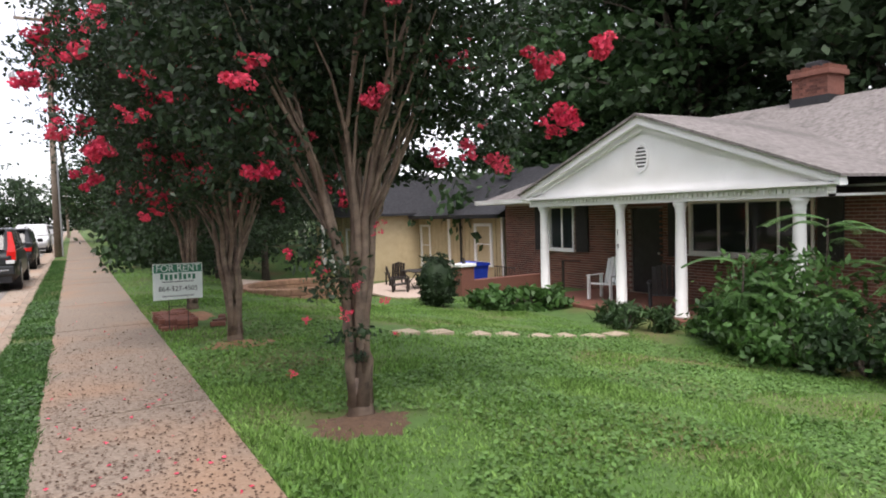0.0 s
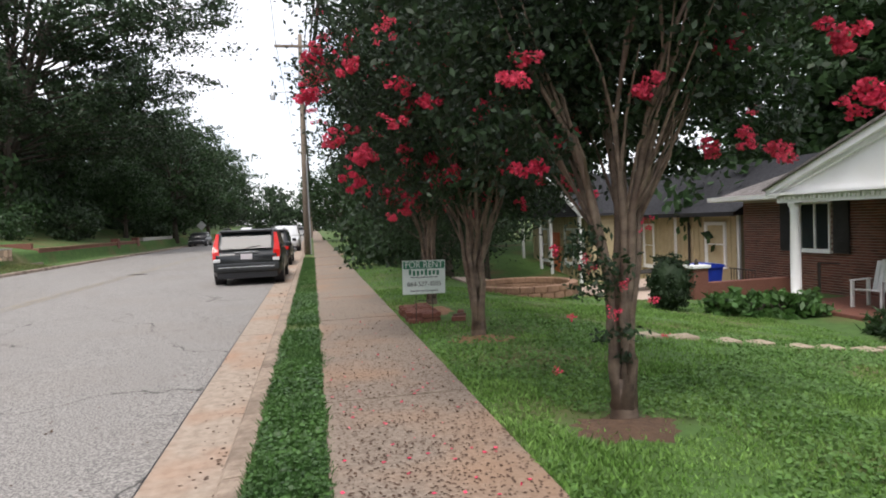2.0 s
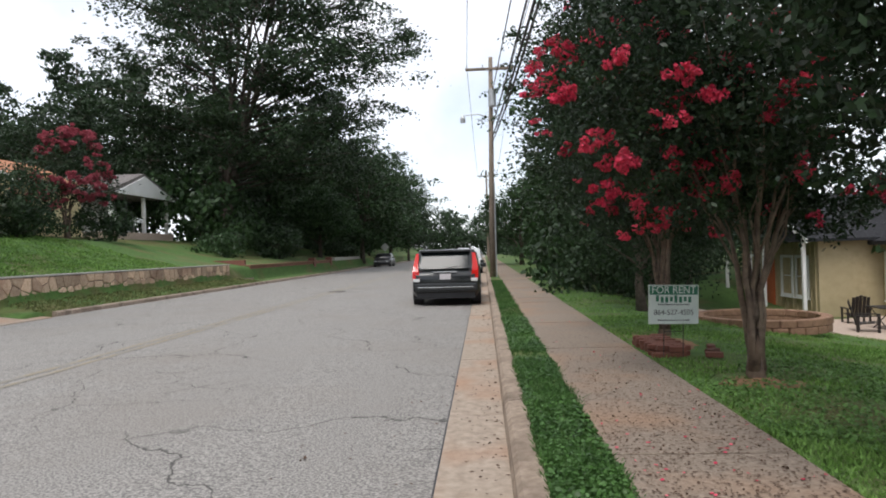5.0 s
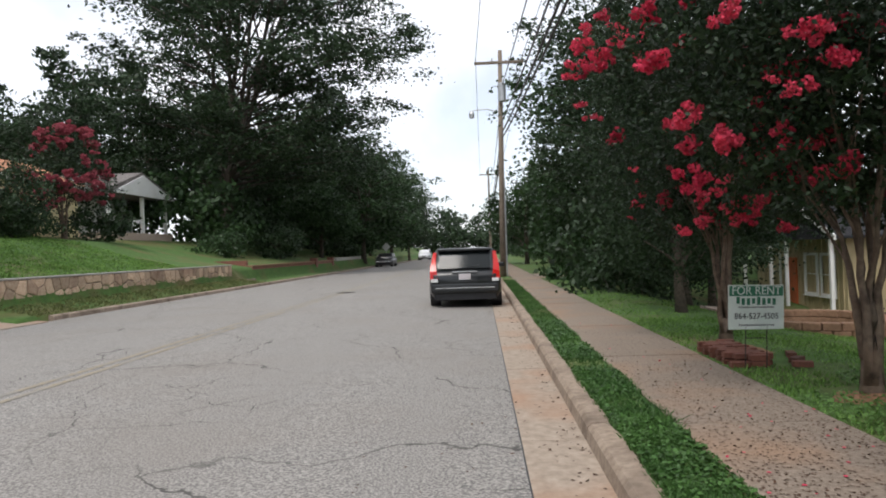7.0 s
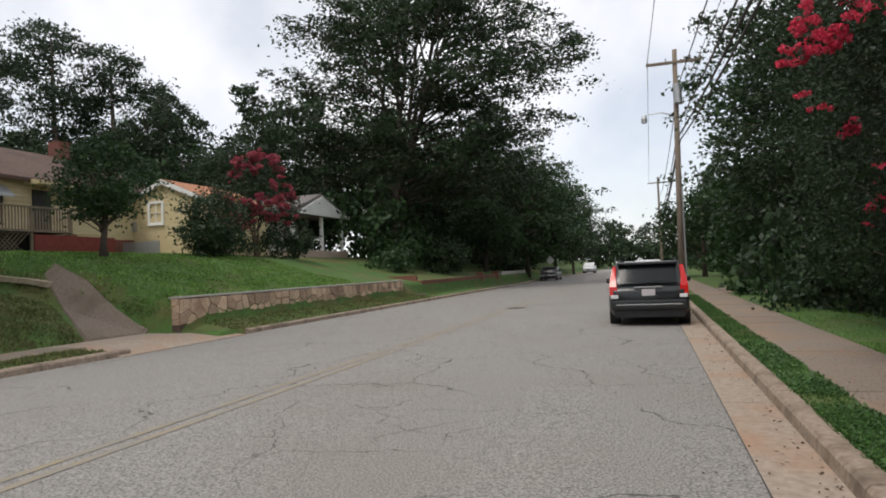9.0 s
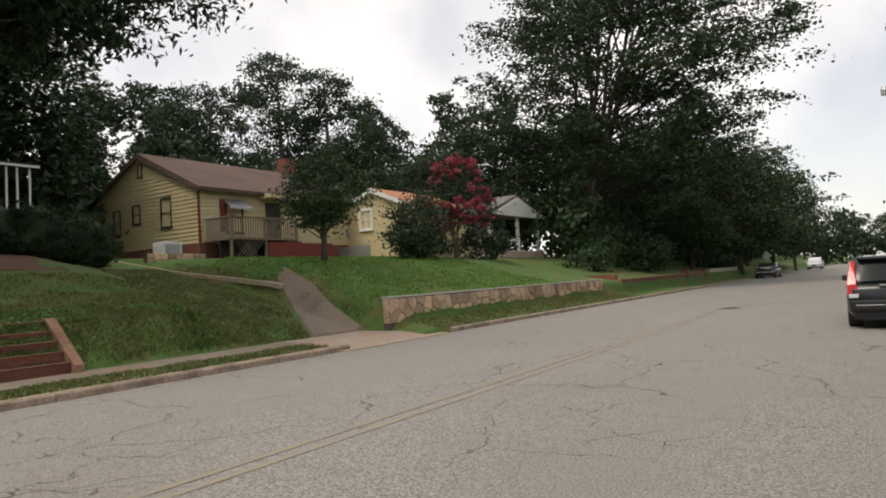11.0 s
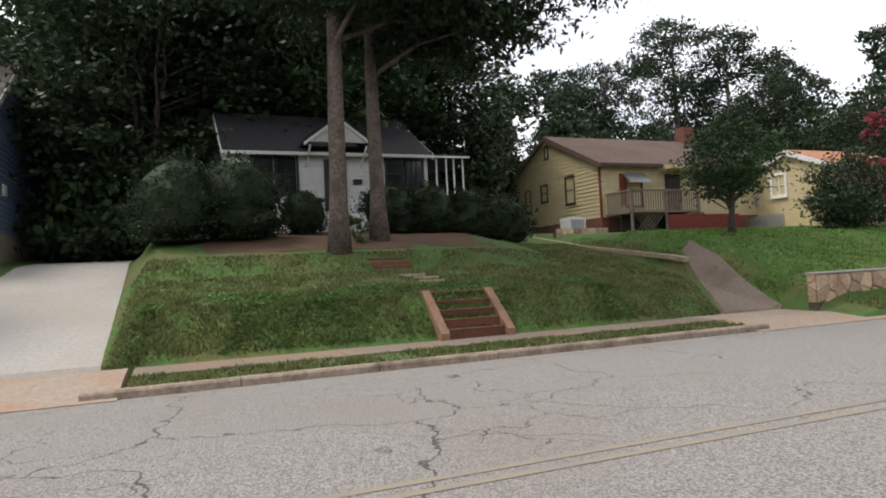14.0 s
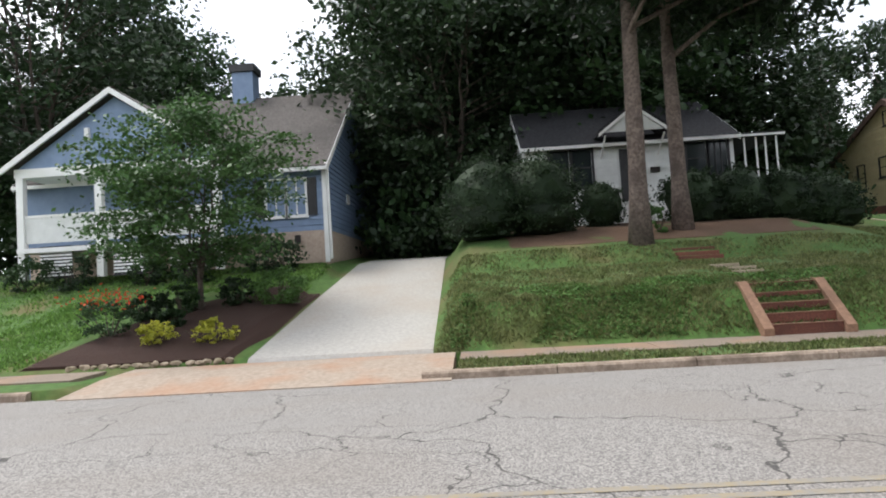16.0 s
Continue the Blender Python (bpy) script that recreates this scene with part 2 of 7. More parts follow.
def part(name, bm, mat, parent, label="", smooth=False):
    """Links a bmesh, modelled in world metres, as one mesh under a thing or part."""
    me = mesh_of(name, bm, mat, smooth)
    me.transform(Matrix.Translation(-ORIGIN[parent]))
    ob = new(name, me)
    ob.parent = parent
    ORIGIN[ob] = ORIGIN[parent]
    return tagged(ob, label)


def whole(name, bm, mat, label, category="", group="", kind="", smooth=False):
    """A thing, or a piece of the setting, that is one mesh."""
    ob = tagged(new(name, mesh_of(name, bm, mat, smooth)), label, category, group, kind)
    ORIGIN[ob] = Vector((0, 0, 0))
    return ob


def bx(x0, x1, y0, y1, z0, z1, bevel=0.0, bm=None):
    """A box, its edges bevelled."""
    bm = bm or bmesh.new()
    made = [bm.verts.new((x, y, z)) for x in (x0, x1) for y in (y0, y1) for z in (z0, z1)]
    for q in ((0, 1, 3, 2), (4, 6, 7, 5), (0, 4, 5, 1), (2, 3, 7, 6), (0, 2, 6, 4), (1, 5, 7, 3)):
        bm.faces.new([made[k] for k in q])
    if bevel:
        edges = list({e for v in made for e in v.link_edges})
        bmesh.ops.bevel(bm, geom=edges, offset=bevel, segments=2, affect="EDGES", profile=.6)
    return bm


def rod(p0, p1, r0, r1=None, n=8, bm=None):
    """A tapered round rod."""
    bm = bm or bmesh.new()
    p0, p1 = Vector(p0), Vector(p1)
    r1 = r0 if r1 is None else r1
    d = p1 - p0
    m = Matrix.Translation((p0 + p1) / 2) @ d.to_track_quat("Z", "Y").to_matrix().to_4x4()
    bmesh.ops.create_cone(bm, cap_ends=True, segments=n, radius1=r0, radius2=r1, depth=d.length, matrix=m)
    return bm


def tube(points, radii, n=8, bm=None):
    """A bent, tapering tube through points."""
    bm = bm or bmesh.new()
    rings = []
    for i, (q, r) in enumerate(zip(points, radii)):
        a = Vector(points[max(i - 1, 0)])
        b = Vector(points[min(i + 1, len(points) - 1)])
        turn = (b - a).to_track_quat("Z", "Y")
        rings.append([bm.verts.new(Vector(q) + turn @ Vector((r * math.cos(6.2832 * k / n), r * math.sin(6.2832 * k / n), 0))) for k in range(n)])
    for a, b in zip(rings, rings[1:]):
        for k in range(n):
            bm.faces.new((a[k], a[(k + 1) % n], b[(k + 1) % n], b[k]))
    bm.faces.new(rings[0][::-1])
    bm.faces.new(rings[-1])
    return bm


def prism(outline, axis, a, b, bm=None):
    """An outline of (u, v) drawn out along axis from a to b: x: (y, z); y: (x, z); z: (x, y)."""
    bm = bm or bmesh.new()
    put = {"x": lambda u, v, w: (w, u, v), "y": lambda u, v, w: (u, w, v), "z": lambda u, v, w: (u, v, w)}[axis]
    lo = [bm.verts.new(put(u, v, a)) for u, v in outline]
    hi = [bm.verts.new(put(u, v, b)) for u, v in outline]
    bm.faces.new(lo)
    bm.faces.new(hi[::-1])
    for k in range(len(outline)):
        j = (k + 1) % len(outline)
        bm.faces.new((lo[j], lo[k], hi[k], hi[j]))
    bmesh.ops.recalc_face_normals(bm, faces=bm.faces)
    return bm


def cloud_mesh(name, verts, faces, mat):
    me = bpy.data.meshes.new(name)
    me.from_pydata(verts.reshape(-1, 3).tolist(), [], faces.tolist())
    me.materials.append(mat)
    return me


def leaves(centres, size, rng, droop=.0, aspect=.55, flat=.0):
    """A pointed four-cornered leaf at every centre, turned at random."""
    n = len(centres)
    d = rng.normal(size=(n, 3))
    d[:, 2] = d[:, 2] * (1 - flat) - droop
    d /= np.linalg.norm(d, axis=1, keepdims=True)
    s = rng.normal(size=(n, 3))
    s[:, 2] *= 1 - flat
    s -= (s * d).sum(1, keepdims=True) * d
    s /= np.linalg.norm(s, axis=1, keepdims=True) + 1e-9
    k = (size * rng.uniform(.65, 1.3, n))[:, None]
    v = np.stack([centres - d * k * .5, centres + s * k * aspect * .5 - d * k * .05, centres + d * k * .5, centres - s * k * aspect * .5 - d * k * .05], 1)
    return v, np.arange(n * 4).reshape(n, 4)


def clumps(blobs, count, rng, shell=.55, spread=.16):
    """Points in clumps over ellipsoids (x, y, z, rx, ry, rz), denser towards their skins, with gaps between."""
    sizes = np.array([b[3] * b[4] * b[5] for b in blobs]) ** (2 / 3)
    per = 40
    out = []
    for b, share in zip(blobs, sizes / sizes.sum()):
        k = max(3, int(count * share / per))
        u = rng.normal(size=(k, 3))
        u /= np.linalg.norm(u, axis=1, keepdims=True)
        r = (shell + (1 - shell) * rng.uniform(0, 1, k) ** .6)[:, None] * rng.uniform(.82, 1.12, (k, 1))
        c = u * r * np.array(b[3:]) + np.array(b[:3])
        rad = spread * min(b[3:]) * rng.uniform(.6, 1.5, (k, 1, 1))
        q = c[:, None, :] + rng.normal(size=(k, per, 3)) * rad * np.array([1.25, 1.25, .7])
        out.append(q.reshape(-1, 3))
    return np.concatenate(out)


def leaf_part(name, verts, faces, mat, parent, label=""):
    me = cloud_mesh(name, verts - np.array(ORIGIN[parent]), faces, mat)
    ob = new(name, me)
    ob.parent = parent
    ORIGIN[ob] = ORIGIN[parent]
    return tagged(ob, label)
def sst(a):
    a = min(max(a, 0.0), 1.0)
    return a * a * (3 - 2 * a)


BLUE = ((14.3, .17), (15, .40), (20, 1.6), (24.3, 2.5), (40, 3.5), (90, 6), (400, 9))
DRIVE = ((14.3, .17), (25, 2.35), (40, 3.4), (90, 6), (400, 9))
BANK = ((14.3, .17), (14.42, .34), (15.15, 1.10), (16, 1.3), (19.2, 1.75), (19.8, 2.08), (20.6, 2.35), (23, 2.95), (27, 3.4), (40, 4), (90, 6), (400, 9))
DRIVE2 = ((14.3, .17), (17, .9), (20, 1.7), (24, 2.5), (27, 3.0), (40, 3.9), (90, 6), (400, 9))
LAWN3 = ((13.1, .38), (13.3, 1.04), (16, 1.6), (18.5, 2.4), (21, 2.75), (25, 2.95), (30, 3.3), (40, 3.9), (90, 6), (400, 9))
FAR = ((13.3, .15), (13.6, .9), (17, 1.5), (22, 2.75), (30, 3.3), (60, 4.5), (400, 9))
PROFILES = ((-400, BLUE), (-3.4, BLUE), (-3.1, DRIVE), (0.9, DRIVE), (1.5, BANK), (12.0, BANK), (14.9, DRIVE2), (16.9, DRIVE2), (18.2, LAWN3), (34.1, LAWN3), (36, FAR), (400, FAR))


def profile(prof, d):
    if d <= prof[0][0]:
        return prof[0][1]
    for (a, za), (b, zb) in zip(prof, prof[1:]):
        if d <= b:
            return za + (zb - za) * (d - a) / (b - a)
    return prof[-1][1]


def ground_z(x, y):
    """Height of the ground at x, y."""
    if x > 1.8:
        depth = .85 + .55 * sst((y - 14) / 6)
        depth *= 1 - .85 * sst((y - 26) / 12)
        return .14 - depth * sst((x - 2.3) / 7.7) + .9 * sst((x - 30) / 60) 
    if x > -12.04:
        return -.12
    if -5.3 < y < 1.4 and x > -14.3 or 13.5 < y < 17.2 and x > -13.1:
        return -.08
    if x > -13.1:
        return .14 + .24 * (-12.04 - x) / 1.06 * sst((y - 16.9) / 1.5) * (1 - sst((y - 34) / 3))
    if x > -14.3 and y < 17.1:
        return .1
    for (a, pa), (b, pb) in zip(PROFILES, PROFILES[1:]):
        if y <= b:
            w = (y - a) / (b - a)
            return profile(pa, -x) * (1 - w) + profile(pb, -x) * w
    return 0.0


# ---- ground, road, pavements ----
def spaced(keys):
    out = []
    for (a, b, n) in keys:
        out += list(np.linspace(a, b, n, endpoint=False))
    return out


GX = spaced(((-400, -90, 8), (-90, -40, 10), (-40, -28, 12), (-28, -13.6, 48), (-13.6, -13.0, 8), (-13.0, -12.05, 5))) + [-12.041, -12.039, -6, 1.79, 1.81] + spaced(((1.9, 12, 40), (12, 30, 14), (30, 90, 8), (90, 401, 6)))
GY = spaced(((-400, -60, 8), (-60, -12, 12), (-12, 20, 110), (20, 50, 40), (50, 120, 14), (120, 401, 8)))


def build_ground():
    bm = bmesh.new()
    grid = []
    for x in GX:
        grid.append([bm.verts.new((x, y, ground_z(x, y) + (.025 * noise.noise((x * .9, y * .9, 0)) if (x > 2.2 or x < -14.6) else 0))) for y in GY])
    for i in range(len(GX) - 1):
        for j in range(len(GY) - 1):
            bm.faces.new((grid[i][j], grid[i + 1][j], grid[i + 1][j + 1], grid[i][j + 1]))
    whole("ground", bm, SOIL, "green turf with patches of bare red clay", "ground", kind="structure", smooth=True)


build_ground()


def road_z(x):
    """The road's gentle crown."""
    return .05 * (1 - ((x + 5.95) / 5.95) ** 2) if -11.9 < x < 0 else 0.0


def build_road():
    bm = bmesh.new()
    xs = np.linspace(-11.92, -.5, 13)
    ys = [-300, -60, -20, 0, 20, 60, 140, 400]
    g = [[bm.verts.new((x, y, road_z(x))) for y in ys] for x in xs]
    for i in range(len(xs) - 1):
        for j in range(len(ys) - 1):
            bm.faces.new((g[i][j], g[i + 1][j], g[i + 1][j + 1], g[i][j + 1]))
    whole("road", bm, ASPHALT, "worn grey asphalt road with long thin cracks", "road", kind="structure", smooth=True)


build_road()
for k, xc in enumerate((-6.03, -5.80)):
    bm = bmesh.new()
    bmesh.ops.create_grid(bm, x_segments=1, y_segments=60, size=.5)
    for v in bm.verts:
        v.co = Vector((xc + v.co.x * .10, 40 + v.co.y * 160, road_z(xc) + .005))
    whole("road_line", bm, PAINT_YELLOW, "faded worn yellow centre line on asphalt", "road marking", "double centre line", "structure")

# right gutter pan, in slabs, with a dirty seam against the asphalt
gutter = thing("gutter", -.2, 0, 0, "pale clay-stained concrete gutter pan", "gutter", kind="structure")
y = -14.0
while y < 46:
    part("slab", bx(-.488, .0, y + .006, y + 2.994, -.1, .008 + random.uniform(-.003, .003), .006), CONCRETE, gutter)
    y += 3.0
part("slab", bx(-.488, 0, 46, 300, -.1, .008), CONCRETE, gutter)
part("seam", bx(-.52, -.486, -14, 120, -.1, .003), DARK_PAINT_AND_SHADE, gutter, "dark open joint filled with dirt")


def kerb_piece(x0, x1, y0, y1, face):
    """A kerbstone whose face leans back; face: -1 faces -x, 1 faces +x."""
    a, b = (x0, x1) if face < 0 else (x1, x0)
    s = 1 if face < 0 else -1
    out = [(a, -.1), (a, .0), (a + s * .015, .10), (a + s * .045, .132), (b, .142), (b, -.1)]
    return prism(out, "y", y0, y1)


kerb_right = thing("kerb_right", .1, 0, 0, "weathered clay-stained concrete kerb beside the gutter", "kerb", kind="structure")
y = -14.0
while y < 46:
    part("kerbstone", kerb_piece(.0, .19, y + .008, y + 2.992, -1), KERBSTONE, kerb_right)
    y += 3.0
part("kerbstone", kerb_piece(0, .19, 46, 300, -1), KERBSTONE, kerb_right)
kerb_left = thing("kerb_left", -11.95, 0, 0, "low weathered concrete kerb at the road edge", "kerb", kind="structure")
y = -30.0
while y < 120:
    n = 2.2 if y < 40 else 30
    if not (-6.2 < y + n / 2 < 1.2 or 13.2 < y + n / 2 < 17.9):
        part("kerbstone", kerb_piece(-12.06, -11.89, y + .008, y + n - .008, 1), KERBSTONE, kerb_left)
    y += n

# right verge and sidewalk
whole("verge_right", bx(.185, .66, -40, 300, -.1, .135), SOIL, "narrow grass strip between kerb and sidewalk", "verge", kind="structure")
sidewalk = thing("sidewalk_right", 1.2, 0, 0, "clay-stained concrete sidewalk strewn with fallen petals", "sidewalk", kind="structure")
y = -14.4
while y < 60:
    part("slab", bx(.64, 1.81, y + .004, y + 1.516, -.1, .152 + random.uniform(-.004, .004), .008), WALK, sidewalk)
    y += 1.52
part("slab", bx(.64, 1.81, y, 300, -.1, .152), WALK, sidewalk)
# left verge, sidewalk and driveway aprons
walk_left = thing("sidewalk_left", -13.7, 0, .1, "narrow clay-stained concrete sidewalk below a grass bank", "sidewalk", kind="structure")
y = -40.0
while y < 13.6:
    if not -5.4 < y + .9 < 1.5:
        part("slab", bx(-14.32, -13.12, y + .005, y + 1.795, .0, .166 + random.uniform(-.004, .004), .008), WALK, walk_left)
    y += 1.8
for name, y0, y1 in (("apron_north", 13.6, 18.0), ("apron_south", -5.2, 1.3)):
    bm = prism([(-14.3, .172), (-13.1, .150), (-11.9, .035), (-11.75, .02), (-11.75, -.1), (-14.3, -.1)], "y", y0, y1)
    whole(name, bm, CONCRETE, "orange clay-stained concrete driveway apron", "apron", kind="structure")


def draped(name, edges, mat, lift, label, category, thick=.05, n=24, follow=False):
    """A strip of paving that lies on the ground; edges: (x, y_low, y_high)."""
    bm = bmesh.new()
    rows = []
    for (xa, a0, a1), (xb, b0, b1) in zip(edges, edges[1:]):
        for k in range(n):
            w = k / n
            rows.append((xa + (xb - xa) * w, a0 + (b0 - a0) * w, a1 + (b1 - a1) * w))
    rows.append(edges[-1])
    top = []
    for x, lo, hi in rows:
        z = max(ground_z(x, lo + (hi - lo) * k / 4) for k in range(5)) + lift
        top.append([bm.verts.new((x, lo + (hi - lo) * k / 16, ground_z(x, lo + (hi - lo) * k / 16) + lift - (.09 if k in (0, 16) else 0) if follow else z)) for k in range(17)])
    for a, b in zip(top, top[1:]):
        for k in range(16):
            bm.faces.new((a[k], a[k + 1], b[k + 1], b[k]))
    bmesh.ops.recalc_face_normals(bm, faces=bm.faces)
    if sum(f.normal.z for f in bm.faces) < 0:
        bmesh.ops.reverse_faces(bm, faces=bm.faces)
    geo = bmesh.ops.extrude_face_region(bm, geom=bm.faces[:])
    low = [v for v in geo["geom"] if isinstance(v, bmesh.types.BMVert)]
    for v in low:
        v.co.z -= thick
    bmesh.ops.recalc_face_normals(bm, faces=bm.faces)
    return whole(name, bm, mat, label, category, kind="structure")


draped("driveway_south", ((-14.25, -2.95, .85), (-20, -2.7, .8), (-25.2, -2.4, .75), (-27.5, -2.35, .75)), DRIVEWAY, .03, "broad pale concrete driveway climbing from the road", "driveway")
draped("driveway_north", ((-14.2, 15.0, 17.1), (-15.5, 15.9, 17.4), (-17, 16.9, 17.9), (-18.4, 17.6, 18.05)), OLD_DRIVE, .05, "old worn dark asphalt driveway with grass edges", "driveway", follow=True)
draped("path_edge", ((-17.9, 17.2, 17.55), (-20, 17.05, 17.3), (-23.5, 16.8, 17.0), (-28, 16.7, 16.88)), STEPPING, .015, "thin pale concrete edging beside the old driveway", "edging", thick=.15)
draped("mulch_bed", ((-14.5, -7.9, -3.2), (-15.6, -7.5, -3.0), (-17.2, -7.0, -2.86), (-18.6, -6.2, -2.8), (-20.2, -4.3, -2.7)), MULCH, .06, "dark brown mulch bed with low shrubs", "flower bed", .1, follow=True)
draped("straw_bed", ((-20.9, 2.4, 12.6), (-22.5, 2.2, 13.0), (-24.5, 2.0, 14.0), (-26.8, 3.8, 14.3)), STRAW, .012, "brown bed of fallen pine needles under the pines", "pine straw", .1, follow=True)
draped("terrace", ((9.6, 18.2, 22.5), (14.2, 18.5, 24.5)), TERRACE, .04, "pale pinkish paved terrace before the tan house", "terrace")
draped("path_right", ((4.2, 15.2, 17.2), (9.6, 20.5, 23.0)), TERRACE, .04, "pale paved path to the tan house", "path")


# ---- walls out of pieces ----
def brick_wall(owner, x, y0, y1, z0, z1, holes, limit=300, face=-1, bw=.2, bh=.067, gap=.016):
    """Running-bond bricks on a wall in the plane x; the first ones are parts, the rest one joined part."""
    proto = {}
    joined = bmesh.new()
    made, row, z = 0, 0, z0
    while z + bh <= z1 + .001:
        y = y0 - (row % 2) * bw / 2
        while y < y1:
            a, b = max(y, y0), min(y + bw - gap, y1)
            y += bw
            if b - a < .03 or any(h0 < (a + b) / 2 < h1 and g0 < z + bh / 2 < g1 for h0, h1, g0, g1 in holes):
                continue
            out = .012 + random.uniform(-.003, .003)
            if made < limit and z > z1 - 1.75 and b - a > bw - gap - .001 and y0 + 3 < a:
                if "m" not in proto:
                    proto["m"] = mesh_of("brick", bx(-.012, .012, 0, bw - gap, 0, bh - gap), BRICK)
                ob = new("brick", proto["m"])
                ob.parent = owner
                ob.location = Vector((x + face * (out - .012), a, z)) - ORIGIN[owner]
                made += 1
            else:
                bx(min(x, x + face * out), max(x, x + face * out), a, b, z, z + bh - gap, 0, joined)
        z += bh
        row += 1
    tagged(part("brickwork", joined, BRICK_JOINED, owner), kind="stuff")


def lap_siding(owner, axis, at, a0, a1, z0, z1, face, mat, holes=(), step=.19, top=None):
    """Lapped boards on a wall: axis 'x' is a wall in the plane x=at running in y. top(z) narrows the run under a gable."""
    z = z0
    while z < z1 - .02:
        zt = min(z + step + .02, z1)
        lo, hi = (a0, a1) if top is None else top(z + step * .5)
        runs = [(lo, hi)]
        for h0, h1, g0, g1 in holes:
            if g0 < z + step * .6 and z + step * .4 < g1:
                runs = [q for r0, r1 in runs for q in ((r0, min(r1, h0)), (max(r0, h1), r1)) if q[1] - q[0] > .02]
        for r0, r1 in runs:
            if r1 - r0 < .05:
                continue
            out = [(at + face * .006, zt), (at + face * .048, z), (at, z), (at, zt)]
            part("plank", prism(out, "y" if axis == "x" else "x", r0, r1), mat, owner)
        z += step


def window(owner, axis, at, a0, a1, z0, z1, face, frame_mat=None, bars=(1, 2), pane=None, frame_w=.07, name="window"):
    """A window let into a wall: frame, sill, glass, glazing bars."""
    frame_mat = frame_mat or WHITE
    pane = pane or GLASS

    def slab(d0, d1, b0, b1, c0, c1, bm=None):
        d0, d1 = sorted((at + face * d0, at + face * d1))
        return bx(d0, d1, b0, b1, c0, c1, 0, bm) if axis == "x" else bx(b0, b1, d0, d1, c0, c1, 0, bm)

    bm = slab(-.05, .05, a0 - frame_w, a0, z0 - frame_w, z1 + frame_w)
    slab(-.05, .05, a1, a1 + frame_w, z0 - frame_w, z1 + frame_w, bm)
    slab(-.05, .05, a0, a1, z1, z1 + frame_w, bm)
    slab(-.05, .05, a0, a1, z0 - frame_w, z0, bm)
    frame_ob = part(name, bm, frame_mat, owner)
    part("sill", slab(-.02, .09, a0 - frame_w - .03, a1 + frame_w + .03, z0 - frame_w - .045, z0 - frame_w - .002), frame_mat, frame_ob)
    nx, nz = bars
    for i in range(nx):
        for j in range(nz):
            w, h = (a1 - a0) / nx, (z1 - z0) / nz
            p = part("pane", slab(-.035, -.027, a0 + i * w + .012, a0 + (i + 1) * w - .012, z0 + j * h + .012, z0 + (j + 1) * h - .012), pane, frame_ob)
    bm = bmesh.new()
    for i in range(1, nx):
        slab(-.03, .015, a0 + (a1 - a0) * i / nx - .02, a0 + (a1 - a0) * i / nx + .02, z0, z1, bm)
    for j in range(1, nz):
        slab(-.03, .018, a0, a1, z0 + (z1 - z0) * j / nz - .02, z0 + (z1 - z0) * j / nz + .02, bm)
    if len(bm.verts):
        part("glazing_bar", bm, frame_mat, frame_ob)
    else:
        bm.free()
    return frame_ob


def wall_box(owner, name, x0, x1, y0, y1, z0, z1, mat, label=""):
    return part(name, bx(x0, x1, y0, y1, z0, z1), mat, owner, label)


def gable_roof(owner, axis, ridge, a, b, half, z_eave, z_ridge, mat, over=.3, thick=.12, trim=None, over_ends=.3):
    """Two roof slopes over a ridge along axis at ridge, from a to b; half: from ridge to wall face."""
    slope = (z_ridge - z_eave) / half
    for s in (-1, 1):
        e = half + over
        out = [(ridge, z_ridge), (ridge + s * e, z_ridge - slope * e), (ridge + s * e, z_ridge - slope * e + thick), (ridge, z_ridge + thick)]
        part("roof_slope", prism(out, axis, a - over_ends, b + over_ends), mat, owner)
        if trim:
            for q in (a - over_ends, b + over_ends):
                out = [(ridge, z_ridge - .16), (ridge + s * (e - .01), z_ridge - slope * e - .12), (ridge + s * (e + .01), z_ridge - slope * e + thick - .012), (ridge, z_ridge + thick - .012)]
                part("bargeboard", prism(out, axis, q - .02, q + .02), trim, owner)
            out = [(ridge + s * e, z_ridge - slope * e - .05), (ridge + s * (e + .1), z_ridge - slope * e - .05), (ridge + s * (e + .11), z_ridge - slope * e + .07), (ridge + s * e, z_ridge - slope * e + .07)]
            part("gutter", prism(out, axis, a - over_ends, b + over_ends), trim, owner)


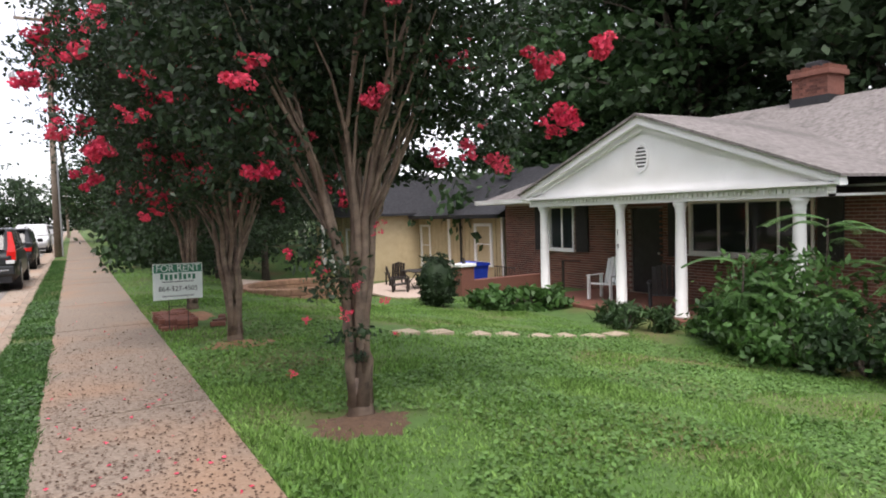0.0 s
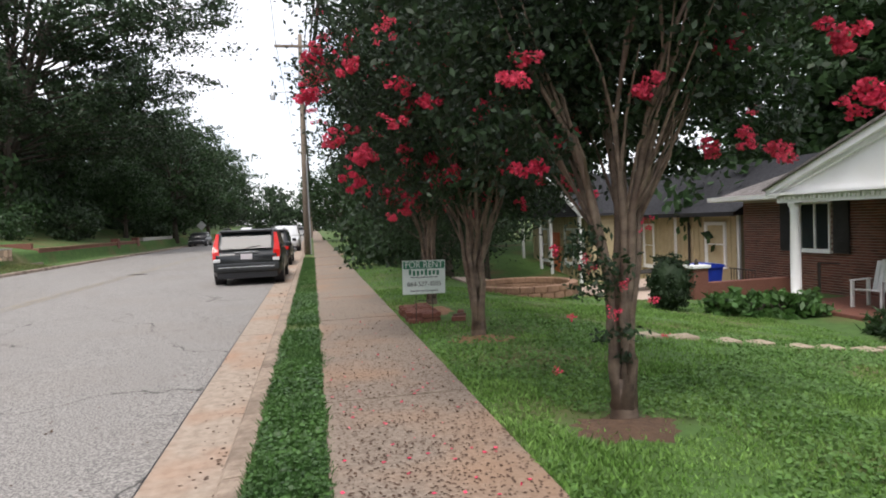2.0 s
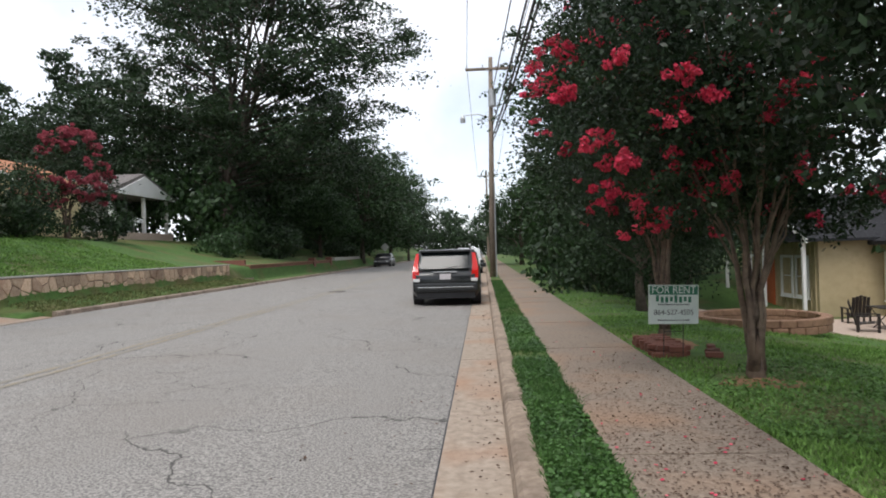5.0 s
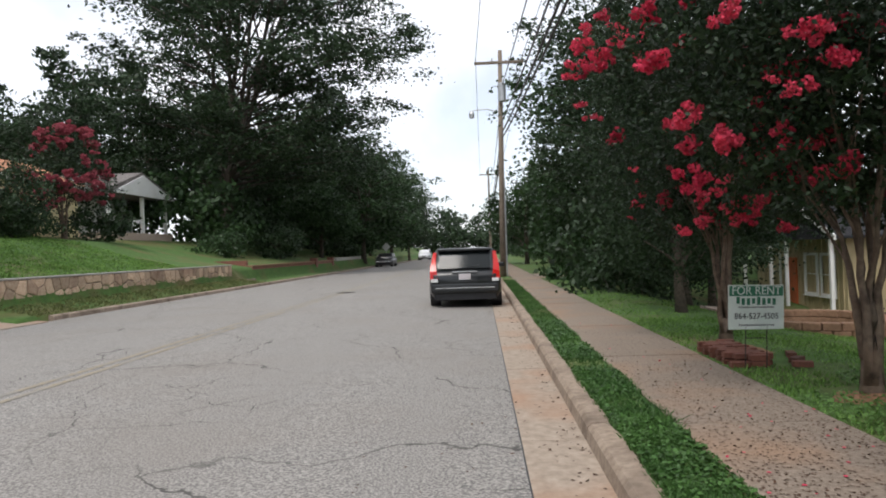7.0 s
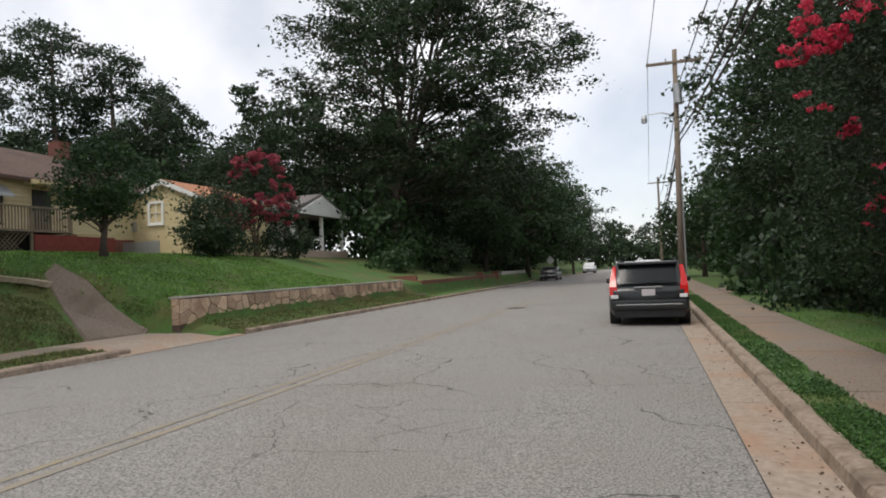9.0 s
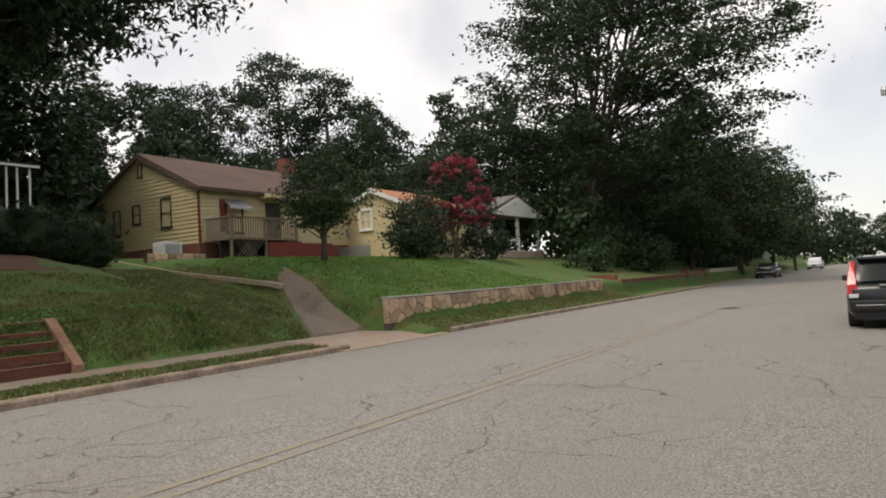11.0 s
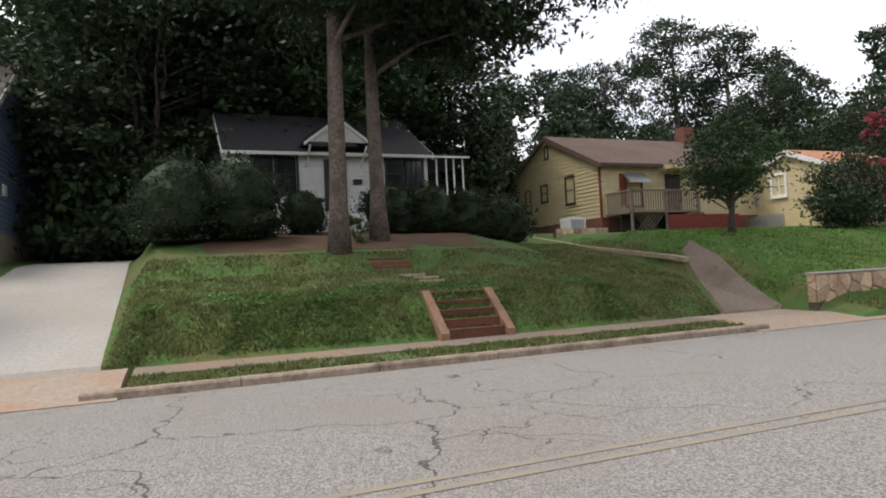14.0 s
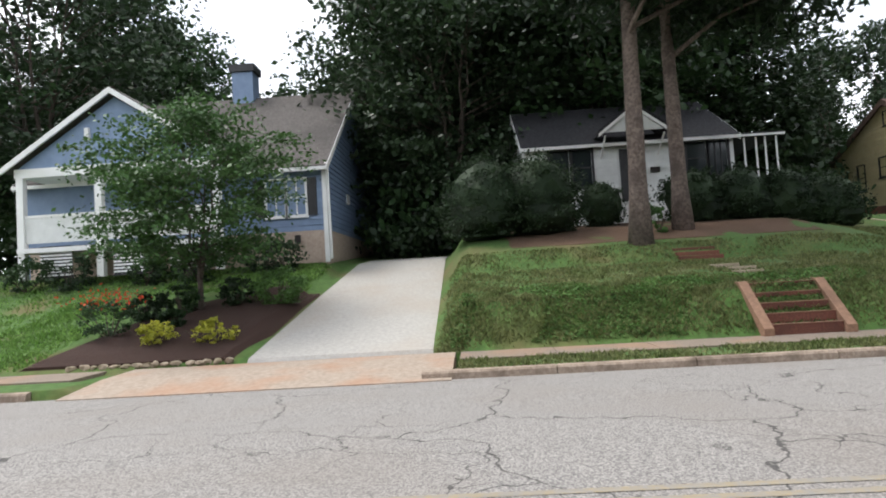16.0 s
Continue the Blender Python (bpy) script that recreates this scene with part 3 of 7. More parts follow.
# ---- brick house ----
def brick_house():
    h = thing("brick_house", 13.2, 9, -.9, "red brick bungalow with a white columned gable porch", "house")
    holes = [(14.15, 15.25, .35, 1.6), (7.3, 10.2, .42, 1.6), (11.0, 12.05, -.62, 1.5), (4.3, 5.2, .3, 1.6)]
    # wall core, cut round the openings
    ys = sorted({-3.0, 17.5, *[q for a in holes for q in a[:2]]})
    bm = bmesh.new()
    for a, b in zip(ys, ys[1:]):
        mid = (a + b) / 2
        cut = [q for q in holes if q[0] < mid < q[1]]
        if cut:
            bx(13.2, 13.45, a, b, -1.1, cut[0][2], 0, bm)
            bx(13.2, 13.45, a, b, cut[0][3], 1.85, 0, bm)
        else:
            bx(13.2, 13.45, a, b, -1.1, 1.85, 0, bm)
    part("wall", bm, MORTAR, h)
    bm = bx(13.45, 21, 17.25, 17.5, -1.4, 1.85)
    bx(20.75, 21, -3, 17.25, -1.4, 1.85, 0, bm)
    bx(13.45, 20.75, -3, -2.75, -1.4, 1.85, 0, bm)
    part("wall", bm, BRICK_JOINED, h)
    wall_box(h, "floor", 13.45, 20.7, -2.7, 17.2, -.75, -.65, DARK_PAINT_AND_SHADE)
    wall_box(h, "inner_wall", 15.6, 15.7, -2.7, 17.2, -.65, 1.8, CURTAIN)
    brick_wall(h, 13.2, -3.0, 17.5, -.95, 1.7, holes)
    # hip roof
    bm = bmesh.new()
    z0, z1 = 1.80, 4.02
    lo = [bm.verts.new(q) for q in ((12.6, -3.6, z0), (21.6, -3.6, z0), (21.6, 18.2, z0), (12.6, 18.2, z0))]
    r = [bm.verts.new(q) for q in ((17.1, 1.0, z1), (17.1, 12.6, z1))]
    for f in ((lo[0], r[0], r[1], lo[3]), (lo[1], lo[2], r[1], r[0]), (lo[3], r[1], lo[2]), (lo[0], lo[1], r[0]), lo[::-1]):
        bm.faces.new(f)
    bmesh.ops.recalc_face_normals(bm, faces=bm.faces)
    part("roof", bm, SHINGLE_GREY, h, "weathered grey shingle hip roof")
    part("soffit", bx(12.6, 13.3, -3.6, 18.2, 1.76, 1.797), WHITE, h)
    out = [(12.6, 1.72), (12.48, 1.74), (12.46, 1.86), (12.6, 1.84)]
    for a, b in ((13.3, 18.2), (-3.6, 5.6)):
        part("gutter", prism(out, "y", a, b), WHITE, h)
    part("gutter", bx(12.6, 21.6, 18.2, 18.3, 1.72, 1.84), WHITE, h)
    # porch: floor, columns, frieze, gable
    part("porch_floor", bx(10.75, 13.18, 5.7, 13.2, -1.1, -.63, .02), RED_STEP, h, "red brick porch floor")
    part("porch_step", bx(10.3, 10.75, 10.3, 12.2, -1.1, -.80, .015), RED_STEP, h)
    part("porch_ceiling", bx(10.95, 13.19, 5.75, 13.15, 1.60, 1.64), WHITE, h)
    for y in (12.78, 10.2, 8.62, 6.27):
        bm = bmesh.new()
        prof = [(.155, -.63), (.155, -.58), (.125, -.56), (.138, -.52), (.112, -.49), (.112, .3), (.094, 1.40), (.108, 1.43), (.094, 1.46), (.125, 1.52), (.14, 1.55), (.14, 1.60)]
        tube([(11.05, y, z) for _, z in prof], [q for q, _ in prof], 20, bm)
        part("column", bm, WHITE, h, "round white painted porch column", True)
    for k, ch in enumerate("19"):
        cu = bpy.data.curves.new("house_number", "FONT")
        cu.body, cu.size, cu.extrude, cu.align_x = ch, .17, .004, "CENTER"
        ob = new("house_number", cu)
        ob.parent = h
        ob.matrix_local = Matrix.Translation(-ORIGIN[h]) @ Matrix.Translation((10.915, 10.15, .95 - k * .3)) @ pose(0, 0, 0, 90, 0, -105)
        cu.materials.append(DARK_PAINT_AND_SHADE)
    part("frieze", bx(10.92, 11.15, 5.75, 13.18, 1.60, 1.78), WHITE, h)
    bm = bmesh.new()
    y = 5.8
    while y < 13.15:
        bx(10.885, 10.92, y, y + .055, 1.665, 1.745, 0, bm)
        y += .11
    tagged(part("dentil_band", bm, WHITE, h, "white dentil moulding with grime in the gaps"), "white dentil moulding with grime in the gaps", kind="stuff")
    part("cornice", bx(10.80, 11.2, 5.6, 13.3, 1.775, 1.83), WHITE, h)
    part("pediment", prism([(5.75, 1.83), (13.15, 1.83), (9.45, 3.2)], "x", 10.97, 11.1), WHITE, h, "plain white pediment wall")
    for s, ye in ((-1, 5.5), (1, 13.4)):
        out = [(9.45, 3.17), (ye, 1.76), (ye, 1.90), (9.45, 3.33)]
        part("raking_cornice", prism(out, "x", 10.80, 10.99), WHITE, h)
        out = [(9.45, 3.05), (ye - s * .35, 1.82), (ye - s * .08, 1.83), (9.45, 3.165)]
        part("raking_moulding", prism(out, "x", 10.9, 10.98), WHITE, h)
        out = [(9.45, 3.335), (ye + s * .05, 1.885), (ye + s * .05, 1.93), (9.45, 3.385)]
        part("porch_roof", prism(out, "x", 10.74, 16.0), SHINGLE_GREY, h, "grey shingle porch roof")
    vent = bmesh.new()
    ring = [(math.cos(a) * .20, math.sin(a) * .29) for a in np.linspace(0, 6.2832, 32, endpoint=False)]
    inner = [(u * .8, v * .84) for u, v in ring]
    vo = [[vent.verts.new((xx, 9.5 + u, 2.52 + v)) for u, v in loop] for xx, loop in ((10.93, ring), (10.93, inner), (10.965, ring), (10.965, inner))]
    for k in range(32):
        j = (k + 1) % 32
        vent.faces.new((vo[0][k], vo[0][j], vo[1][j], vo[1][k]))
        vent.faces.new((vo[0][j], vo[0][k], vo[2][k], vo[2][j]))
        vent.faces.new((vo[1][k], vo[1][j], vo[3][j], vo[3][k]))
    vring = part("gable_vent", vent, WHITE, h, "oval white louvred gable vent")
    # black disc paints in the shade between the louvres
    disc = bmesh.new()
    disc.faces.new([disc.verts.new((10.962, 9.5 + u, 2.52 + v)) for u, v in inner])
    part("vent_backing", disc, DARK_PAINT_AND_SHADE, vring)
    for k in range(7):
        z = 2.30 + k * .073
        w = .155 * math.sqrt(max(.05, 1 - ((z - 2.52) / .25) ** 2))
        part("slat", bx(10.935, 10.958, 9.5 - w, 9.5 + w, z - .016, z + .016), WHITE, vring)
    # windows, shutters, door
    window(h, "x", 13.2, 14.2, 15.2, .40, 1.55, -1, bars=(2, 1), frame_w=.05)
    part("blind", bx(13.3, 13.32, 14.72, 15.18, .42, 1.53), CURTAIN, h, "pale half-drawn blind")
    window(h, "x", 13.2, 7.36, 10.14, .48, 1.55, -1, bars=(4, 1), frame_w=.06)
    part("curtain", bx(13.34, 13.36, 8.3, 8.75, .5, 1.53), CURTAIN, h)
    window(h, "x", 13.2, 4.36, 5.14, .36, 1.55, -1, bars=(1, 2), frame_w=.06)
    for a in (13.55, 15.4, 10.3, 6.75, 5.3, 3.75):
        sh = part("shutter", bx(13.13, 13.185, a, a + .48, .32, 1.62, .008), DARK_PAINT_AND_SHADE, h, "black louvred shutter")
        bm = bmesh.new()
        for k in range(18):
            bx(13.118, 13.135, a + .05, a + .43, .37 + k * .068, .41 + k * .068, 0, bm)
        part("louvre", bm, DARK_PAINT_AND_SHADE, sh)
    door = part("door", bx(13.24, 13.30, 11.05, 12.0, -.62, 1.46, .01), DARK_PAINT_AND_SHADE, h, "dark front door in shade")
    part("door_handle", rod((13.21, 11.15, .38), (13.24, 11.15, .38), .03), METAL, door)
    # chimney
    ch = part("chimney", bx(16.8, 17.5, 9.15, 10.05, 3.5, 4.62, .01), BRICK_JOINED, h, "red brick chimney with corbelled top")
    bm = bmesh.new()
    z = 4.05
    row = 0
    while z < 4.6:
        for k in range(6):
            y = 9.15 + k * .18 - (row % 2) * .09
            if y > 9.95:
                continue
            bx(16.785, 16.8, max(y, 9.15), min(y + .165, 10.05), z, z + .06, 0, bm)
        z += .072
        row += 1
    part("brick_face", bm, BRICK_JOINED, ch)
    part("corbel", bx(16.72, 17.58, 9.07, 10.13, 4.55, 4.68, .015), BRICK_JOINED, ch)
    part("flashing", bx(16.76, 17.54, 9.11, 10.09, 3.6, 4.06), DARK_PAINT_AND_SHADE, ch, "dark lead flashing")
    for k in range(4):
        part("cap_brick", bx(16.76, 17.54, 9.11 + k * .27, 9.25 + k * .27, 4.68, 4.78), RED_STEP, ch)
    part("chimney_cap", bx(16.95, 17.35, 9.4, 9.8, 4.78, 4.93, .03), DARK_PAINT_AND_SHADE, ch)
    # railing on the porch
    rl = part("railing", bx(10.95, 11.0, 12.0, 12.04, -.63, .32), DARK_IRON, h, "thin black iron railing")
    part("handrail", rod((10.97, 12.02, .32), (12.0, 12.6, .2), .014), DARK_IRON, rl)
    return h


brick_house()


# ---- tan house ----
def tan_house():
    h = thing("tan_house", 14, 22, -1.5, "tan board-and-batten cottage with dark roof and white trim", "house")
    holes_a = [(19.5, 20.6, -.35, 1.0)]
    wall_box(h, "wall", 14.0, 14.2, 18.8, 25.2, -1.6, 1.45, TAN_BOARD)
    wall_box(h, "wall", 14.2, 20, 18.8, 19.0, -1.6, 1.45, TAN_BOARD)
    wall_box(h, "wall", 11.8, 12.0, 25.2, 32.5, -1.6, 1.6, TAN_BOARD)
    wall_box(h, "wall", 12.0, 14.2, 25.2, 25.4, -1.6, 1.6, TAN_BOARD)
    wall_box(h, "wall", 12.0, 20, 32.3, 32.5, -1.6, 1.6, TAN_BOARD)
    y = 18.95
    while y < 25:
        if not 19.35 < y < 20.75:
            part("batten", bx(13.965, 14.0, y, y + .045, -1.5, 1.4), TAN_BOARD, h)
        y += .3
    y = 25.4
    while y < 32.4:
        part("batten", bx(11.765, 11.8, y, y + .045, -1.5, 1.55), TAN_BOARD, h)
        y += .35
    window(h, "x", 13.99, 19.6, 20.55, -.32, .98, -1, bars=(1, 2), frame_w=.11)
    window(h, "x", 13.99, 24.2, 24.9, -.6, .95, -1, bars=(1, 2), frame_w=.09)
    for a, b in ((26.0, 26.8), (27.2, 28.0), (30.2, 31.0)):
        window(h, "x", 11.79, a, b, -.55, .85, -1, bars=(1, 2), frame_w=.1)
    part("door", bx(11.72, 11.79, 28.7, 29.6, -1.35, .75, .01), ORANGE_DOOR, h, "bright orange front door")
    for y in (25.15, 28.45, 29.85, 32.5):
        part("post", bx(11.2, 11.32, y - .06, y + .06, -1.5, 1.55, .008), WHITE, h)
    part("downpipe", rod((13.93, 21.6, -1.4), (13.93, 21.6, 1.4), .04), DARK_PAINT_AND_SHADE, h)
    part("corner_board", bx(13.95, 14.02, 18.78, 18.9, -1.5, 1.45), WHITE, h)
    part("corner_board", bx(13.95, 14.02, 22.5, 22.62, -1.5, 1.45), WHITE, h)
    out = [(13.5, 1.42), (16.8, 3.2), (20.4, 1.42), (20.4, 1.3), (13.5, 1.3)]
    part("roof", prism(out, "y", 18.3, 32.8), SHINGLE_DARK, h, "dark shingle roof")
    out = [(24.8, 1.55), (28.8, 3.4), (32.9, 1.55), (32.9, 1.45), (24.8, 1.45)]
    part("front_gable_roof", prism(out, "x", 11.2, 16.5), SHINGLE_DARK, h)
    part("front_gable", prism([(25.1, 1.5), (28.8, 3.2), (32.6, 1.5)], "x", 11.25, 11.4), TAN_BOARD, h)
    for s, ye in ((-1, 24.7), (1, 33.0)):
        part("bargeboard", prism([(28.8, 3.22), (ye, 1.40), (ye, 1.58), (28.8, 3.44)], "x", 11.14, 11.2), WHITE, h)
    part("fascia", bx(13.42, 13.5, 18.3, 25.0, 1.28, 1.42), DARK_PAINT_AND_SHADE, h)
    return h


tan_house()


# ---- yellow house ----
def yellow_house():
    h = thing("yellow_house", -27.3, 21, 2.8, "pale yellow clapboard cottage with brown shingle roof", "house")
    gx, back, z0, ze, zr = -27.3, -36.4, 3.85, 6.45, 8.55
    mid = -31.85
    wins = [(-30.2, -29.45, 4.82, 6.15), (-32.65, -32.05, 5.2, 6.05), (-34.4, -33.85, 4.75, 5.95)]
    part("wall", prism([(gx, 2.9), (gx, ze), (mid, zr), (back, ze), (back, 2.9)], "y", 21.03, 21.25), YELLOW_SIDING, h)
    wall_box(h, "wall", -27.55, -27.33, 21.25, 33.0, 2.9, ze, YELLOW_SIDING)
    wall_box(h, "wall", back, back + .2, 21.25, 33.0, 2.9, ze, YELLOW_SIDING)
    part("wall", prism([(gx, 2.9), (gx, ze), (mid, zr), (back, ze), (back, 2.9)], "y", 32.9, 33.1), YELLOW_SIDING, h)
    part("foundation", bx(back, -27.28, 21.0, 33, 2.5, z0, .01), BRICK_JOINED, h, "dark red brick foundation")

    def narrow(z):
        if z < ze:
            return back, gx
        w = (zr - z) / (zr - ze)
        return mid - (mid - back) * w, mid + (gx - mid) * w

    lap_siding(h, "y", 21.03, back, gx, z0, zr - .1, -1, YELLOW_SIDING, [(a - .06, b + .06, c - .06, d + .06) for a, b, c, d in wins], .19, narrow)
    lap_siding(h, "x", -27.33, 21.0, 33, z0, ze, 1, YELLOW_SIDING, [(22.45, 23.55, 4.3, 5.9), (24.9, 25.9, 3.8, 6.0)], .19)
    for a, b, c, d in wins:
        window(h, "y", 21.02, a, b, c, d, -1, DARK_PAINT_AND_SHADE, (1, 2), None, .06)
    window(h, "y", 21.0, -32.05, -31.75, 7.5, 8.1, -1, DARK_PAINT_AND_SHADE, (1, 1), None, .04, "attic_vent")
    window(h, "x", -27.32, 22.55, 23.45, 4.4, 5.8, 1, DARK_PAINT_AND_SHADE, (1, 2), None, .06)
    part("shutter", bx(-27.3, -27.24, 22.15, 22.45, 4.4, 5.95), RED_PAINT, h, "dark reddish shutter")
    part("awning", prism([(-27.3, 6.0), (-26.75, 5.55), (-26.75, 5.45), (-27.3, 5.9)], "y", 22.35, 23.65), METAL, h, "white metal window awning")
    part("door", bx(-27.32, -27.24, 24.95, 25.85, 3.9, 5.95), DARK_PAINT_AND_SHADE, h)
    part("porch_hood", prism([(-27.3, 6.45), (-26.3, 6.25), (-26.3, 6.1), (-27.3, 6.1)], "y", 24.5, 26.8), YELLOW_SIDING, h)
    part("corner_board", bx(-27.34, -27.26, 20.97, 21.07, z0, ze), RED_PAINT, h)
    gable_roof(h, "y", mid, 21.05, 33.0, mid * -1 - 27.3, ze, zr, SHINGLE_BROWN, .35, .13, SHINGLE_BROWN, .25)
    ch = part("chimney", bx(-32.2, -31.4, 30.2, 31.0, 8, 9.5, .01), BRICK_JOINED, h)
    # deck
    deck = part("deck_floor", bx(-27.2, -25.3, 21.2, 25.2, 3.86, 3.95), DECK_WOOD, h, "weathered wooden porch deck")
    for yy in (21.25, 23.2, 25.15):
        for xx in (-25.36,):
            part("post", bx(xx - .05, xx + .05, yy - .05, yy + .05, 2.6, 4.95), DECK_WOOD, deck)
    part("handrail", bx(-25.42, -25.3, 21.2, 25.2, 4.86, 4.93), DECK_WOOD, deck)
    part("handrail", bx(-27.2, -25.3, 21.2, 21.3, 4.86, 4.93), DECK_WOOD, deck)
    y = 21.35
    while y < 25.15:
        part("baluster", bx(-25.38, -25.34, y, y + .045, 3.95, 4.87), DECK_WOOD, deck)
        y += .14
    x = -27.1
    while x < -25.4:
        part("baluster", bx(x, x + .045, 21.23, 21.27, 3.95, 4.87), DECK_WOOD, deck)
        x += .14
    bm = bmesh.new()
    for k in range(26):
        y = 20.4 + k * .2
        for s in (-1, 1):
            a = Vector((-25.34, y, 2.75))
            b = Vector((-25.34, y + s * 1.1, 3.85))
            if b.y < 21.2 or b.y > 23.2 or a.y < 21.2 or a.y > 23.2:
                continue
            rod(a, b, .018, .018, 4, bm)
    part("lattice", bm, DECK_WOOD, deck, "crossed wooden lattice under the deck")
    # black sheet behind the lattice, painting in the shade under the deck
    part("skirt", bx(-26.3, -26.2, 21.3, 25.2, 2.6, 3.85), DARK_PAINT_AND_SHADE, deck)
    part("red_skirt", bx(-25.4, -25.3, 23.3, 27.6, 2.6, 3.75), RED_PAINT, h, "barn red boards beside the steps")
    for k in range(5):
        part("step", bx(-26.6, -25.5, 25.3 + k * .3, 25.6 + k * .3, 2.7, 3.85 - k * .2), RED_STEP, h)
    part("step_rail", rod((-25.5, 25.3, 4.8), (-25.5, 27.0, 4.0), .03), DARK_IRON, h)
    return h


yellow_house()
air = thing("air_conditioner", -26.4, 18.7, 3.0, "white boxy air conditioner beside a low stone wall", "air conditioner")
part("casing", bx(-26.8, -26.0, 18.35, 19.2, 2.8, 3.75, .03), PLASTIC_WHITE, air)
part("grille", bx(-25.995, -25.985, 18.42, 19.1, 3.05, 3.65), METAL, air)


# ---- white house ----
def white_house():
    h = thing("white_house", -27, 9, 3.2, "white lap-sided cottage with dark roof behind pines", "house")
    holes = [(4.85, 6.72, 4.85, 6.5), (7.6, 8.7, 4.2, 6.35), (10.2, 11.95, 5.0, 6.5)]
    wall_box(h, "wall", -27.25, -27.03, 4.0, 12.1, 3.0, 6.62, WHITE_SIDING)
    wall_box(h, "wall", -35, -27.25, 4.0, 4.2, 3.0, 6.62, WHITE_SIDING)
    wall_box(h, "wall", -35, -27.25, 12.0, 12.2, 3.0, 6.62, WHITE_SIDING)
    part("gable", prism([(-27.0, 6.6), (-31, 8.8), (-35, 6.6)], "y", 4.0, 4.2), WHITE_SIDING, h)
    part("foundation", bx(-35, -26.97, 3.97, 12.1, 2.9, 4.1), WHITE, h)
    lap_siding(h, "x", -27.03, 4.0, 12.1, 4.1, 6.6, 1, WHITE_SIDING, holes, .17)
    window(h, "x", -27.0, 4.97, 5.75, 4.95, 6.4, 1, DARK_PAINT_AND_SHADE, (1, 2), None, .08)
    window(h, "x", -27.0, 5.87, 6.62, 4.95, 6.4, 1, DARK_PAINT_AND_SHADE, (1, 2), None, .08)
    window(h, "x", -27.0, 10.3, 11.05, 5.1, 6.4, 1, DARK_PAINT_AND_SHADE, (1, 2), None, .08)
    window(h, "x", -27.0, 11.15, 11.85, 5.1, 6.4, 1, DARK_PAINT_AND_SHADE, (3, 1), None, .08)
    part("door", bx(-27.05, -26.98, 7.7, 8.6, 4.25, 6.3), DARK_PAINT_AND_SHADE, h)
    part("mailbox", bx(-26.98, -26.86, 8.85, 9.2, 5.3, 5.5, .01), DARK_IRON, h)
    for s in (-1, 1):
        out = [(8.1, 7.75), (8.1 + s * 1.35, 6.75), (8.1 + s * 1.35, 6.87), (8.1, 7.88)]
        part("hood_roof", prism(out, "x", -27.3, -25.9), SHINGLE_DARK, h)
        part("hood_trim", prism([(8.1, 7.62), (8.1 + s * 1.35, 6.62), (8.1 + s * 1.35, 6.75), (8.1, 7.75)], "x", -25.96, -25.88), WHITE, h)
        part("hood_bracket", rod((-27.0, 8.1 + s * 1.1, 6.0), (-26.0, 8.1 + s * 1.1, 6.65), .04), WHITE, h)
    part("hood_gable", prism([(7.0, 6.8), (9.2, 6.8), (8.1, 7.65)], "x", -26.1, -26.0), WHITE_SIDING, h)
    gable_roof(h, "y", -31, 4.0, 12.1, 4.0, 6.62, 8.85, SHINGLE_DARK, .35, .12, WHITE, .15)
    # side porch
    part("porch_roof", bx(-32, -26.75, 12.1, 13.95, 6.42, 6.56), SHINGLE_DARK, h)
    part("porch_fascia", bx(-26.75, -26.69, 12.1, 13.95, 6.42, 6.5), WHITE, h)
    part("porch_floor", bx(-32, -26.9, 12.1, 13.8, 3.0, 4.1), WHITE_SIDING, h)
    # the porch's deep shade, painted as a black sheet at its back
    part("porch_back", bx(-32, -31.9, 12.1, 13.8, 4.1, 6.42), DARK_PAINT_AND_SHADE, h)
    for y in (12.5, 12.95, 13.3, 13.72):
        part("porch_post", bx(-27.0, -26.94, y - .03, y + .03, 4.1, 6.42), WHITE, h)
    return h


white_house()


